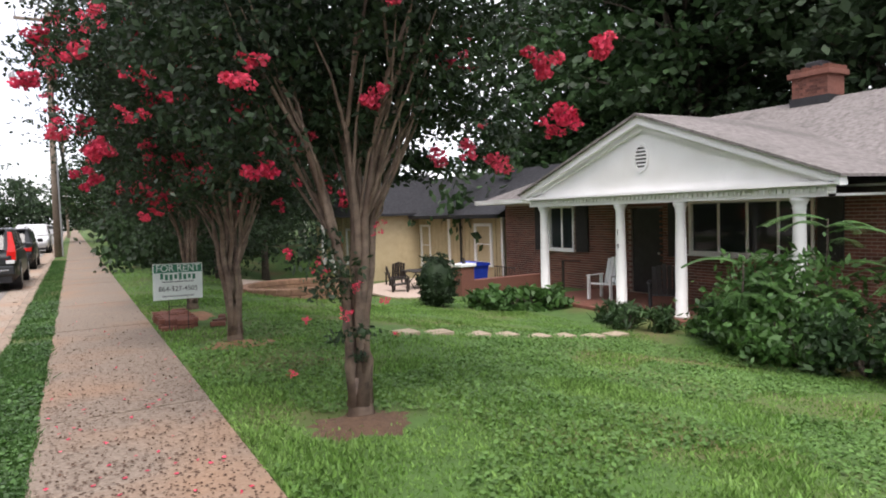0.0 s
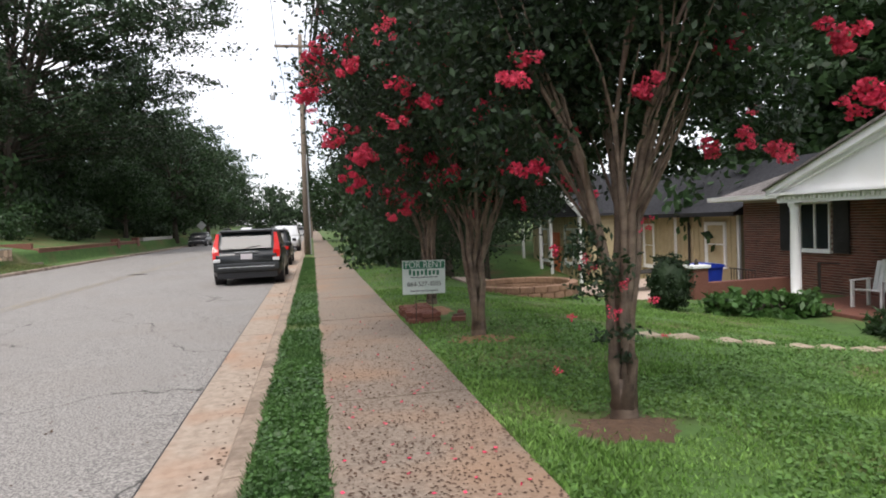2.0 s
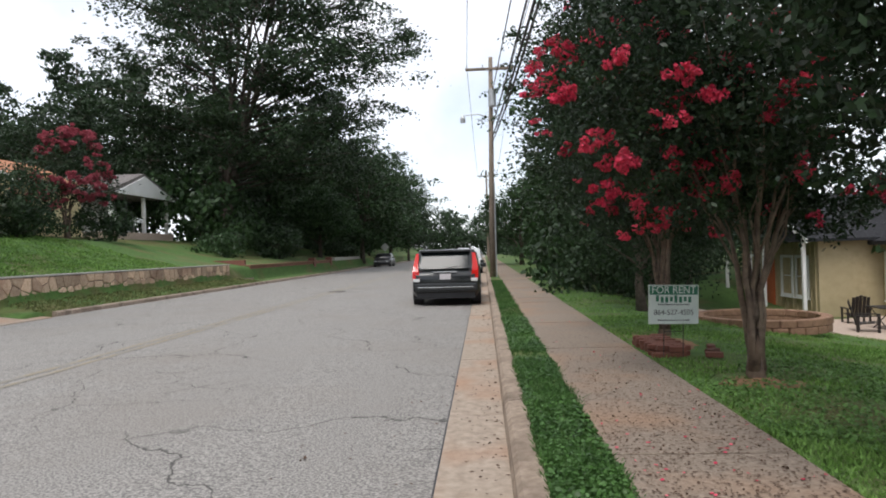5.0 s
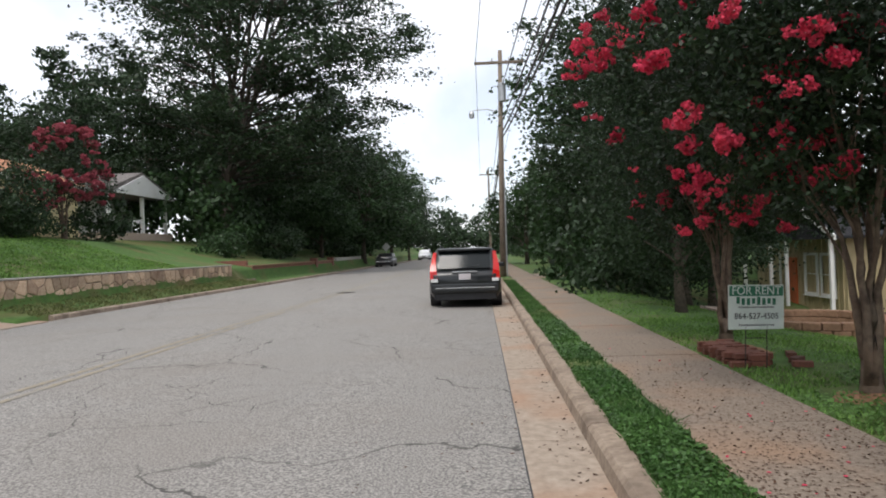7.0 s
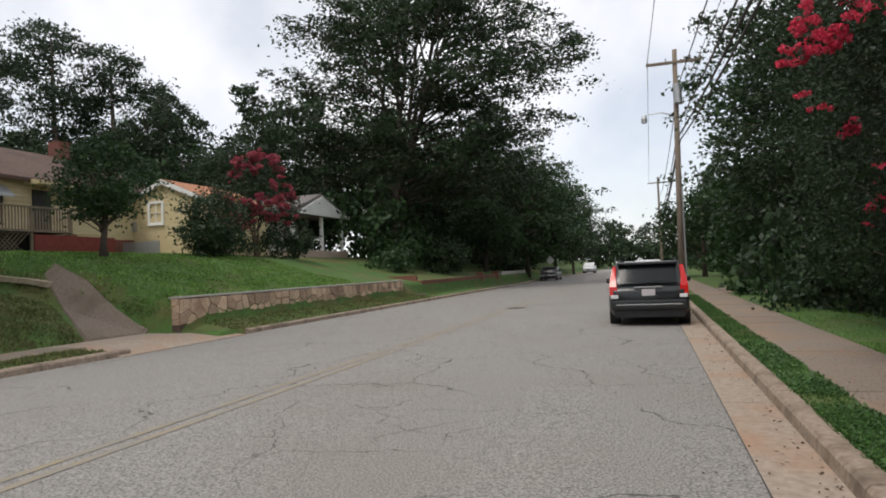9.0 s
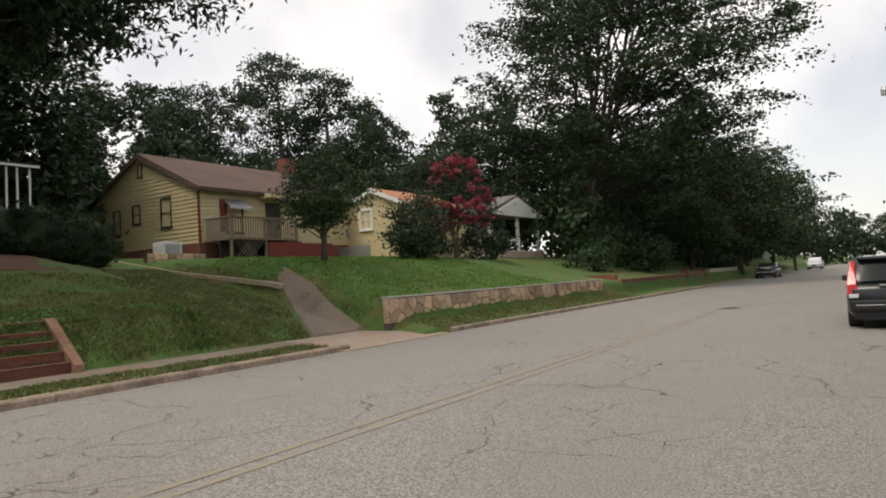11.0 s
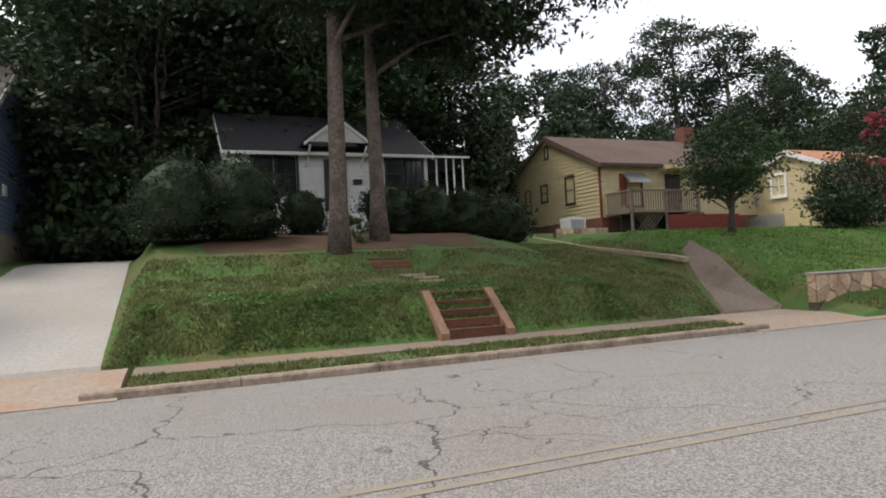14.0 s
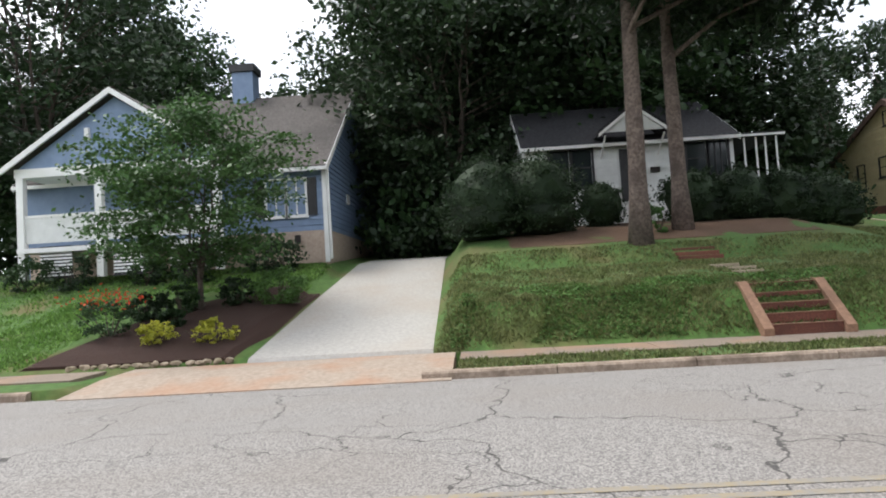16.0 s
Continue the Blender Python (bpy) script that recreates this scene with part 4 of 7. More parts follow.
# ---- blue house ----
def blue_house():
    h = thing("blue_house", -24.3, -8, 2.5, "slate blue lap-sided house with white trim and gabled porch", "house")
    z0, ze, zr, mid, back = 3.65, 6.05, 10.35, -30.7, -37.1
    prof = [(-24.33, 2.3), (-24.33, ze), (mid, zr), (back, ze), (back, 2.3)]
    part("wall", prism(prof, "y", -3.6, -3.38), BLUE_SIDING, h)
    part("wall", prism(prof, "y", -14.4, -14.2), BLUE_SIDING, h)
    wall_box(h, "wall", -24.55, -24.33, -14.2, -3.6, 2.3, ze, BLUE_SIDING)
    wall_box(h, "wall", back, back + .2, -14.2, -3.6, 2.3, ze, BLUE_SIDING)
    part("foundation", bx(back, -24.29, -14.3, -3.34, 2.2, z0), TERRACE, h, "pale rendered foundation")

    def narrow(z):
        if z < ze:
            return back, -24.33
        w = (zr - z) / (zr - ze)
        return mid - (mid - back) * w, mid + (-24.33 - mid) * w

    lap_siding(h, "y", -3.38, back, -24.33, z0, zr - .2, 1, BLUE_SIDING, (), .2, narrow)
    lap_siding(h, "x", -24.33, -9, -3.4, z0, ze, 1, BLUE_SIDING, [(-5.6, -4.0, 4.15, 5.62)], .2)
    window(h, "x", -24.31, -5.5, -4.84, 4.25, 5.5, 1, WHITE, (2, 2), None, .08)
    window(h, "x", -24.31, -4.74, -4.1, 4.25, 5.5, 1, WHITE, (2, 2), None, .08)
    part("shutter", bx(-24.32, -24.24, -4.0, -3.68, 4.2, 5.55), DARK_PAINT_AND_SHADE, h, "black louvred shutter")
    part("shutter", bx(-24.32, -24.24, -5.95, -5.6, 4.2, 5.55), DARK_PAINT_AND_SHADE, h, "black louvred shutter")
    part("corner_board", bx(-24.36, -24.22, -3.46, -3.3, 2.5, ze), WHITE, h)
    part("downpipe", tube([(-24.0, -3.25, 6.0), (-24.15, -3.22, 5.75), (-24.2, -3.22, 2.6)], [.045, .045, .045]), WHITE, h)
    part("attic_window", bx(-28.6, -28.1, -3.36, -3.3, 5.0, 5.4), WHITE, h)
    gable_roof(h, "y", mid, -14.3, -3.5, 6.4, ze, zr, SHINGLE_WARM, .4, .14, WHITE, .3)
    # gabled porch
    a, b, yc, xf = -13.3, -6.4, -9.85, -22.3
    part("porch_gable", prism([(a, 6.1), (b, 6.1), (yc, 8.35)], "x", xf - .1, xf + .02), BLUE_SIDING, h)
    for s, ye in ((-1, a - .35), (1, b + .35)):
        part("porch_roof", prism([(yc, 8.5), (ye, 6.0), (ye, 6.13), (yc, 8.64)], "x", -29.5, xf + .3), SHINGLE_WARM, h)
        part("porch_bargeboard", prism([(yc, 8.40), (ye, 5.90), (ye, 6.10), (yc, 8.60)], "x", xf + .28, xf + .36), WHITE, h)
    part("porch_beam", bx(xf - .2, xf + .06, a - .05, b + .05, 5.82, 6.12), WHITE, h)
    part("porch_deck", bx(-24.3, xf + .1, a, b, 3.3, 3.45), WHITE, h)
    part("porch_ceiling", bx(-24.3, xf, a, b, 5.85, 5.9), WHITE, h)
    for y in (a + .12, -10.5, b - .12):
        part("column", bx(xf - .16, xf + .06, y - .12, y + .12, 2.4, 5.82, .01), WHITE, h, "square white porch column")
    part("rail", bx(xf - .08, xf, a + .2, b - .2, 4.48, 4.56), WHITE, h)
    part("rail_panel", bx(xf - .06, xf - .02, a + .2, b - .2, 3.62, 4.48), WHITE_SIDING, h)
    for lo, hi in ((-12.6, -11.5), (-10.1, -9.0), (-8.2, -7.0)):
        # black panel behind the slats: shade below the porch put into colour
        sc = part("lattice_screen", bx(xf - .08, xf - .05, lo, hi, 2.4, 3.5), DARK_PAINT_AND_SHADE, h)
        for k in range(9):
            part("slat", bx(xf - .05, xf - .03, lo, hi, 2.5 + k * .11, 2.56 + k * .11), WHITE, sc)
    part("porch_lamp", bx(xf + .02, xf + .15, -10.85, -10.7, 7.0, 7.35, .02), WHITE, h)
    ch = part("chimney", bx(-31.1, -30.2, -8.7, -7.75, 9.5, 11.6, .01), BLUE_SIDING, h, "blue boxed chimney with dark cap")
    part("chimney_cap", bx(-31.2, -30.1, -8.8, -7.65, 11.6, 11.95, .02), DARK_PAINT_AND_SHADE, ch)
    part("meter", bx(-24.2, -24.1, -4.5, -4.3, 3.2, 3.5, .01), DARK_IRON, h)
    return h


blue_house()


# ---- cream and grey houses further along ----
def cream_house():
    h = thing("cream_house", -25, 34, 3, "cream cottage with an orange shingle roof", "house")
    prof = [(-22.6, 2.6), (-22.6, 5.7), (-25.3, 6.85), (-28, 5.7), (-28, 2.6)]
    part("wall", prism(prof, "y", 31, 36.5), CREAM, h)
    gable_roof(h, "y", -25.3, 31, 36.5, 2.7, 5.7, 6.85, SHINGLE_ORANGE, .35, .12, WHITE, .2)
    window(h, "y", 30.98, -26.2, -25.45, 4.72, 5.72, -1, WHITE, (2, 2), None, .12)
    part("meter_box", bx(-27.4, -27.1, 30.85, 31, 4.3, 4.8), METAL, h)
    part("fence", bx(-27.6, -25, 30.2, 30.26, 2.8, 3.7), METAL, h, "grey utility fence")


def grey_house():
    h = thing("grey_house", -25, 42, 3, "pale house with grey roof and white porch columns", "house")
    part("wall", bx(-34, -26.5, 38.6, 46.0, 2.6, 5.9), WHITE_SIDING, h)
    out = [(38.0, 5.9), (42.0, 7.3), (46.6, 5.9), (46.6, 5.75), (38.0, 5.75)]
    part("roof", prism(out, "x", -34.5, -23.6), SHINGLE_GREY, h)
    part("gable", prism([(38.4, 5.76), (42.0, 7.1), (46.2, 5.76)], "x", -23.66, -23.5), WHITE, h)
    for y in (38.7, 42.6, 45.7):
        part("column", bx(-24.1, -23.9, y - .1, y + .1, 3.3, 5.76, .01), WHITE, h)
    part("porch_floor", bx(-26.5, -23.7, 38.4, 46.2, 2.4, 3.4), TERRACE, h)
    part("rail", bx(-24.03, -23.97, 38.7, 42.6, 4.1, 4.2), WHITE, h)
    window(h, "x", -26.48, 39.5, 40.5, 4.0, 5.3, 1, WHITE, (1, 2))
    return h


cream_house()
grey_house().location += Vector((1.3, .9, -.15))


# ---- trees ----
def limbs(owner, base, targets, r0, mat, rng, name="trunk", fork=.35, bend=.12, label=""):
    """A trunk that forks into tapering, bent limbs towards the targets."""
    base = Vector(base)
    bm = bmesh.new()
    for k, q in enumerate(targets):
        q = Vector(q)
        d = q - base
        pts, rad = [], []
        for i in range(7):
            w = i / 6
            lean = w ** (1 + fork * 2)
            p = Vector((base.x + d.x * lean, base.y + d.y * lean, base.z + d.z * w))
            if 0 < i:
                p += Vector(rng.normal(size=3)) * bend * d.length * .05
            pts.append(p)
            rad.append(r0 * (1 - w * .82) * (1.35 if i == 0 else 1) * (1 if k == 0 else .75))
        tube(pts, rad, 9, bm)
    return part(name, bm, mat, owner, label, True)


def hardwood(name, x, y, blobs, count, size, leaf, label, trunk_r=.28, bark=None, fork_h=2.0, seed=1, droop=.1, group="", branches=9, spread=.16, z=None):
    """A broadleaf tree: forked trunk and limbs, crown of many clumped leaves. Blobs are relative to its foot."""
    rng = np.random.default_rng(seed)
    z = ground_z(x, y) if z is None else z
    t = thing(name, x, y, z, label, "tree", group)
    top = max(b[2] for b in blobs)
    limbs(t, (x, y, z - .1), [(x + rng.normal() * .2, y + rng.normal() * .2, z + top)], trunk_r, bark or BARK, rng, "trunk", .1)
    ends = []
    for k in range(branches):
        b = blobs[k % len(blobs)]
        u = rng.normal(size=3) * .45
        ends.append((x + b[0] + u[0] * b[3], y + b[1] + u[1] * b[4], z + b[2] + u[2] * b[5]))
    limbs(t, (x, y, z + fork_h), ends, trunk_r * .55, bark or BARK, rng, "branchwork", .25, .25)
    pts = clumps([(x + b[0], y + b[1], z + b[2], *b[3:]) for b in blobs], count, rng, spread=spread)
    v, f = leaves(pts, size, rng, droop)
    leaf_part("crown", v, f, leaf, t)
    return t


def spreading_tree(name, x, y, height, radius, count, size, leaf, label, trunk_r, seed, stems=4, low=.3, spray=1.0, shift=(0, 0), group="", per_stem=13, z=None):
    """A tree of several rising stems with side branches that end in flat, layered sprays of leaves, open to the sky between."""
    rng = np.random.default_rng(seed)
    z = ground_z(x, y) if z is None else z
    t = thing(name, x, y, z, label, "tree", group)
    fork = height * .13
    part("trunk", tube([(x, y, z - .2), (x, y, z + fork * .4), (x + shift[0] * .08, y + shift[1] * .08, z + fork + .4)], [trunk_r * 1.35, trunk_r, trunk_r * .85], 12), BARK, t, "", True)
    bm = bmesh.new()
    sprays = []
    mid, half = height * (low + 1) / 2 * .92, height * (1 - low) / 2 * 1.08
    for k in range(stems):
        a = 6.2832 * k / stems + rng.uniform(-.5, .5)
        reach = radius * rng.uniform(.15, .42)
        top = height * rng.uniform(.82, 1.0)
        pts = []
        for i in range(8):
            w = i / 7
            pts.append(Vector((x + shift[0] * w + math.cos(a) * reach * w ** 1.2 + rng.normal() * .12 * (i > 0), y + shift[1] * w + math.sin(a) * reach * w ** 1.2 + rng.normal() * .12 * (i > 0), z + fork + (top - fork) * w)))
        tube(pts, [trunk_r * .55 * (1 - .85 * i / 7) for i in range(8)], 7, bm)
        for b in range(per_stem):
            h = height * (low + (.98 - low) * (b + rng.uniform(.1, .9)) / per_stem)
            wide = radius * math.sqrt(max(.06, 1 - ((h - mid) / half) ** 2)) * rng.uniform(.72, 1.12)
            az = a + rng.normal() * 1.0
            end = Vector((x + shift[0] + math.cos(az) * wide, y + shift[1] + math.sin(az) * wide, z + h))
            w = min(max((h * .80 - fork) / (top - fork), .05), .98)
            j = min(int(w * 7), 6)
            p0 = pts[j].lerp(pts[j + 1], w * 7 - j)
            knee = p0.lerp(end, .5) + Vector((0, 0, .06 * wide))
            tube([p0, knee, end], [trunk_r * .20, trunk_r * .12, trunk_r * .03], 5, bm)
            for q in (.45, .62, .78, .9, 1.0):
                for _ in range(2):
                    c = p0.lerp(knee, q * 2) if q < .5 else knee.lerp(end, q * 2 - 1)
                    sprays.append((c.x + rng.normal() * spray * .7, c.y + rng.normal() * spray * .7, c.z + rng.normal() * spray * .3, spray * rng.uniform(.5, 1.15)))
    part("branchwork", bm, BARK, t, "", True)
    s = np.array(sprays)
    per = max(8, count // len(s))
    off = rng.normal(size=(len(s), per, 3)) * np.array([.55, .55, .17])
    off[:, :, 2] -= .18 * (off[:, :, 0] ** 2 + off[:, :, 1] ** 2)
    pts = (s[:, None, :3] + off * s[:, None, 3:4]).reshape(-1, 3)
    v, f = leaves(pts, size, rng, .1, .6, .45)
    leaf_part("crown", v, f, leaf, t)
    return t


def myrtle(x, y, stems, blobs, count, label, flower_spots, petals, seed, size=.062, r0=.042, spread_z=2.2, group="crepe myrtles by the sidewalk", flower=.10, spread=.13, low=()):
    """A crepe myrtle: several smooth stems from one foot, a vase-shaped crown, flower heads on its outside."""
    rng = np.random.default_rng(seed)
    z = ground_z(x, y)
    t = thing("crepe_myrtle", x, y, z, label, "tree", group)
    foot = bmesh.new()
    tube([(x, y, z - .1), (x, y, z + .12), (x, y, z + .3)], [r0 * 2.7, r0 * 2.0, r0 * 1.7], 12, foot)
    part("root_flare", foot, CREPE_BARK, t, "", True)
    for k in range(stems):
        a = 6.2832 * k / stems + rng.uniform(-.3, .3)
        lean = rng.uniform(.15, .62)
        pts, rad = [], []
        hgt = spread_z * rng.uniform(.9, 1.25)
        for i in range(9):
            w = i / 8
            out = r0 * 1.25 + lean * w ** 2.7
            pts.append((x + math.cos(a) * out + rng.normal() * .015, y + math.sin(a) * out + rng.normal() * .015, z + .1 + hgt * w))
            rad.append(r0 * (1 - .72 * w) * rng.uniform(.9, 1.1))
        stem = part("stem", tube(pts, rad, 8), CREPE_BARK, t, "smooth peeling stem", True)
        bm = bmesh.new()
        for b in range(5):
            p0 = Vector(pts[4 + b % 4])
            a2 = a + rng.uniform(-.9, .9)
            ln = rng.uniform(.5, 1.3)
            p1 = p0 + Vector((math.cos(a2) * ln * .5, math.sin(a2) * ln * .5, ln))
            tube([p0, (p0 + p1) / 2 + Vector(rng.normal(size=3)) * .05, p1], [r0 * .35, r0 * .22, r0 * .08], 5, bm)
        tagged(part("twig_spray", bm, CREPE_BARK, stem), kind="stuff")
    pts = clumps([(x + b[0], y + b[1], z + b[2], *b[3:]) for b in blobs], count, rng, .35, spread)
    v, f = leaves(pts, size, rng, .15, .5)
    leaf_part("crown", v, f, LEAF_CREPE, t)
    if low:
        pts = clumps([(x + b[0], y + b[1], z + b[2], *b[3:]) for b in low], 760, rng, .1, .2)
        v, f = leaves(pts, size * .8, rng, .1, .5)
        tagged(leaf_part("shoot_foliage", v, f, LEAF_CREPE, t), kind="stuff")
    for (fx, fy, fz, fr) in flower_spots:
        n = int(380 * (fr / .12) ** 1.5)
        d = rng.normal(size=(n, 3))
        d /= np.linalg.norm(d, axis=1, keepdims=True)
        lump = rng.normal(size=(6, 3)) * fr * .55
        q = lump[rng.integers(0, 6, n)] + d * fr * .55 * rng.uniform(.5, 1.0, (n, 1))
        q[:, 2] *= .8
        v, f = leaves(q + np.array((x + fx, y + fy, z + fz)), fr * .32, rng, 0, .9)
        leaf_part("flower_head", v, f, petals, t, "crimson crepe myrtle flower head" if petals is PETAL else "pink flower head")
    return t


def spots(n, blobs, seed, lo=.07, hi=.15, out=1.02, bias=(0, 0, 0)):
    """Places for flower heads on the skins of the blobs."""
    rng = np.random.default_rng(seed)
    res = []
    while len(res) < n:
        b = blobs[rng.integers(0, len(blobs))]
        u = rng.normal(size=3) + np.array(bias)
        u /= np.linalg.norm(u)
        q = np.array(b[:3]) + u * np.array(b[3:]) * out
        res.append((q[0], q[1], q[2], rng.uniform(lo, hi)))
    return res


CROWN_A = [(.9, .5, 2.0, .8, .8, .4), (.1, .3, 5.4, 1.7, 1.7, 1.0), (.1, .1, 2.35, .75, .75, .5), (0, .2, 2.75, 1.0, 1.0, .5), (-.5, .3, 2.15, .8, .8, .55), (.45, .5, 2.2, .9, .8, .55), (.5, -.2, 2.45, .7, .7, .5), (.1, .1, 3.3, 1.5, 1.5, 1.1), (-.9, .3, 2.9, .9, .9, .8), (.7, -.5, 3.1, .9, .9, .8), (0, .9, 2.9, 1.0, .9, .8), (.3, .2, 4.4, 1.3, 1.3, 1.0)]
LOW_A = [(-.26, -.12, .95, .26, .26, .5), (-.1, -.2, .55, .16, .16, .25)]
myrtle(2.64, 4.23, 9, CROWN_A, 60000, "crepe myrtle with crimson flowers and smooth forked stems",
       spots(30, CROWN_A, 3, .05, .095, 1.0, (-.4, -.9, -.2)) + [(1.15, -.65, 2.45, .11), (1.5, -.85, 2.55, .10), (1.3, -.75, 2.05, .10), (1.2, -.7, 2.0, .08), (.6, -.25, 2.5, .09), (-.5, -.1, 1.2, .045), (-.3, -.2, 1.1, .05), (-.2, -.3, .8, .04), (.12, -.22, .85, .04), (-.5, -.1, .42, .035), (-.4, -.1, .75, .035), (.15, -.1, 1.35, .045), (-.1, -.25, .95, .04), (.2, -.2, .6, .03)],
       PETAL, 11, low=LOW_A)
CROWN_B = [(.9, .5, 1.75, .9, .8, .45), (.2, .4, 5.3, 1.8, 1.8, 1.0), (-.9, -.2, 4.2, 1.1, 1.1, .9), (.1, .2, 2.2, .8, .8, .5), (0, .2, 2.7, 1.0, 1.0, .5), (-.4, .1, 2.0, 1.0, 1.0, .55), (.6, .3, 2.1, 1.0, 1.0, .6), (0, .9, 1.9, .9, .8, .5), (-.2, .1, 3.3, 1.6, 1.5, 1.2), (-1.0, 0, 2.8, 1.0, 1.0, .8), (.6, .5, 2.9, 1.0, 1.0, .8), (-.3, -.6, 2.7, .9, .9, .7), (0, .2, 4.6, 1.4, 1.4, 1.1)]
myrtle(2.50, 7.68, 7, CROWN_B, 62000, "crepe myrtle with crimson flowers beside the sidewalk",
       spots(95, CROWN_B, 4, .05, .115, 1.0, (-.8, -.6, -.1)), PETAL, 12)
CROWN_C = [(-1.15, 0, 3.7, .75, .9, .9), (.9, .4, 1.7, .9, .8, .5), (.2, .4, 5.2, 1.8, 1.8, 1.0), (-.8, -.2, 4.1, 1.1, 1.1, .9), (.1, .2, 2.1, .8, .8, .5), (0, .2, 2.6, 1.0, 1.0, .5), (-.3, .1, 1.9, 1.0, 1.0, .55), (.6, .3, 2.0, 1.1, 1.0, .6), (0, .9, 1.8, 1.0, .9, .55), (-.2, .1, 3.2, 1.5, 1.5, 1.2), (-.9, 0, 2.7, 1.0, 1.0, .8), (.5, .5, 2.7, 1.0, 1.0, .8), (0, .2, 4.4, 1.3, 1.3, 1.0)]
myrtle(2.55, 11.1, 6, CROWN_C, 46000, "dark crepe myrtle with a few crimson flowers",
       spots(40, CROWN_C, 5, .05, .11, 1.0, (-.8, -.6, 0)) + spots(26, [(-1.0, -.1, 3.7, .95, 1.1, 1.0)], 15, .06, .13, 1.0, (-1.2, -.7, 0)), PETAL, 13)
CROWN_P = [(0, 0, 3.3, 1.9, 1.9, 1.6), (-.8, -.6, 2.2, 1.2, 1.2, .9), (.8, .6, 2.3, 1.3, 1.3, 1.0), (0, .3, 4.6, 1.2, 1.2, .8)]
myrtle(-20.2, 31.6, 5, CROWN_P, 6000, "round crepe myrtle covered in pink flowers", spots(100, CROWN_P, 6, .12, .22, 1.0, (.4, -.5, .4)), PETAL_PINK, 14, .14, .07, group="", spread=.2)

# dark evergreen mass along the right sidewalk
hardwood("evergreen_tree", 3.2, 15.2, [(0, 0, 2.6, 1.6, 1.7, 1.9), (-.3, .6, 4.0, 1.5, 1.6, 1.5), (.8, .8, 1.6, 1.4, 1.4, 1.4), (.4, 1.8, 3.0, 1.6, 1.7, 2.0)], 24000, .085, LEAF_HEDGE, "dense dark evergreen tree beside the sidewalk", .1, seed=21, fork_h=.8)
hardwood("evergreen_tree", 4.6, 19.5, [(0, 0, 2.4, 2.0, 2.0, 2.0), (-.5, .6, 4.4, 2.0, 2.2, 2.2), (1.2, 1.2, 3.4, 2.0, 2.0, 2.4)], 18000, .12, LEAF_HEDGE, "dense dark evergreen tree beside the sidewalk", .14, seed=22, fork_h=.8)
hardwood("evergreen_shrub", -19.8, 27.6, [(0, 0, 1.6, 1.3, 1.5, 1.7), (.2, -.6, .9, 1.2, 1.2, 1.0)], 6000, .15, LEAF_DARK, "broad dark evergreen shrub on the lawn", .06, seed=23, fork_h=.3)
hardwood("yard_tree", -19.2, 20.7, [(0, 0, 2.6, 1.9, 1.9, 1.25), (-.9, .6, 2.0, 1.1, 1.1, .7), (.9, -.6, 2.0, 1.1, 1.1, .7), (0, 0, 3.5, 1.1, 1.1, .7)], 9000, .14, LEAF_MID, "small round-crowned tree on the front lawn", .13, seed=24, fork_h=.9)
spreading_tree("maple_tree", -18.2, -5.45, 5.6, 2.7, 21000, .13, LEAF_MAPLE, "young green maple tree in a mulch bed", .075, 25, stems=5, low=.24, spray=.5, per_stem=13)
spreading_tree("oak_tree", -20.5, 52, 25, 11.8, 88000, .29, LEAF_DARK, "huge spreading oak tree with dark open crown", .5, 26, stems=7, low=.2, spray=1.35, shift=(2.6, 1.0), per_stem=17)
spreading_tree("overhanging_tree", 8.4, 34.5, 16.5, 6.6, 44000, .19, LEAF_DARK, "tall dark tree leaning over the sidewalk", .3, 36, stems=5, low=.2, spray=.95, per_stem=16)
hardwood("roadside_tree", -15.5, 62, [(0, 0, 4.2, 3.0, 3.2, 2.2), (1.5, -1, 3.0, 2.0, 2.0, 1.5)], 9000, .25, LEAF_MID, "leafy tree hanging over a low wall", .2, seed=27, fork_h=1.2, droop=.5)
hardwood("roadside_bush", -15.6, 50, [(0, 0, 1.2, 1.8, 2.2, 1.2), (-1, 3, 1.5, 1.8, 2.0, 1.4)], 5000, .22, LEAF_DARK, "dark bushes above the brick wall", .06, seed=28, fork_h=.3)
hardwood("pole_tree", 3.2, 58, [(-.6, 0, 4.8, 2.8, 2.8, 2.2), (-1.4, 3, 3.6, 2.2, 2.4, 1.8), (1, 2, 6, 2.6, 2.6, 2.0)], 8000, .28, LEAF_MID, "leafy street tree by the utility pole", .18, seed=29, fork_h=1.5)


def pine(x, y, height, r, seed, lean, crown):
    rng = np.random.default_rng(seed)
    z = ground_z(x, y)
    t = thing("pine_tree", x, y, z, "tall pine with bare furrowed trunk and dark high crown", "tree", "pines before the white house")
    pts = [(x + lean * w + rng.normal() * .02, y - lean * 1.5 * w, z - .1 + height * w) for w in np.linspace(0, 1, 12)]
    part("trunk", tube(pts, [r * (1.35 if i == 0 else 1.0) * (1 - .06 * i) for i in range(12)], 14), PINE_BARK, t, "", True)
    for b in crown:
        p1 = Vector((x + b[0], y + b[1], z + b[2]))
        p0 = Vector((x, y, max(z + b[2] - 1.5, z + 4)))
        part("bough", tube([p0, (p0 + p1) / 2 + Vector((0, 0, .3)), p1], [.09, .06, .025], 6), PINE_BARK, t)
    pts = clumps([(x + b[0], y + b[1], z + b[2], *b[3:]) for b in crown], 36000, rng, .3, .2)
    v, f = leaves(pts, .30, rng, .15, .4)
    leaf_part("crown", v, f, LEAF_PINE, t)


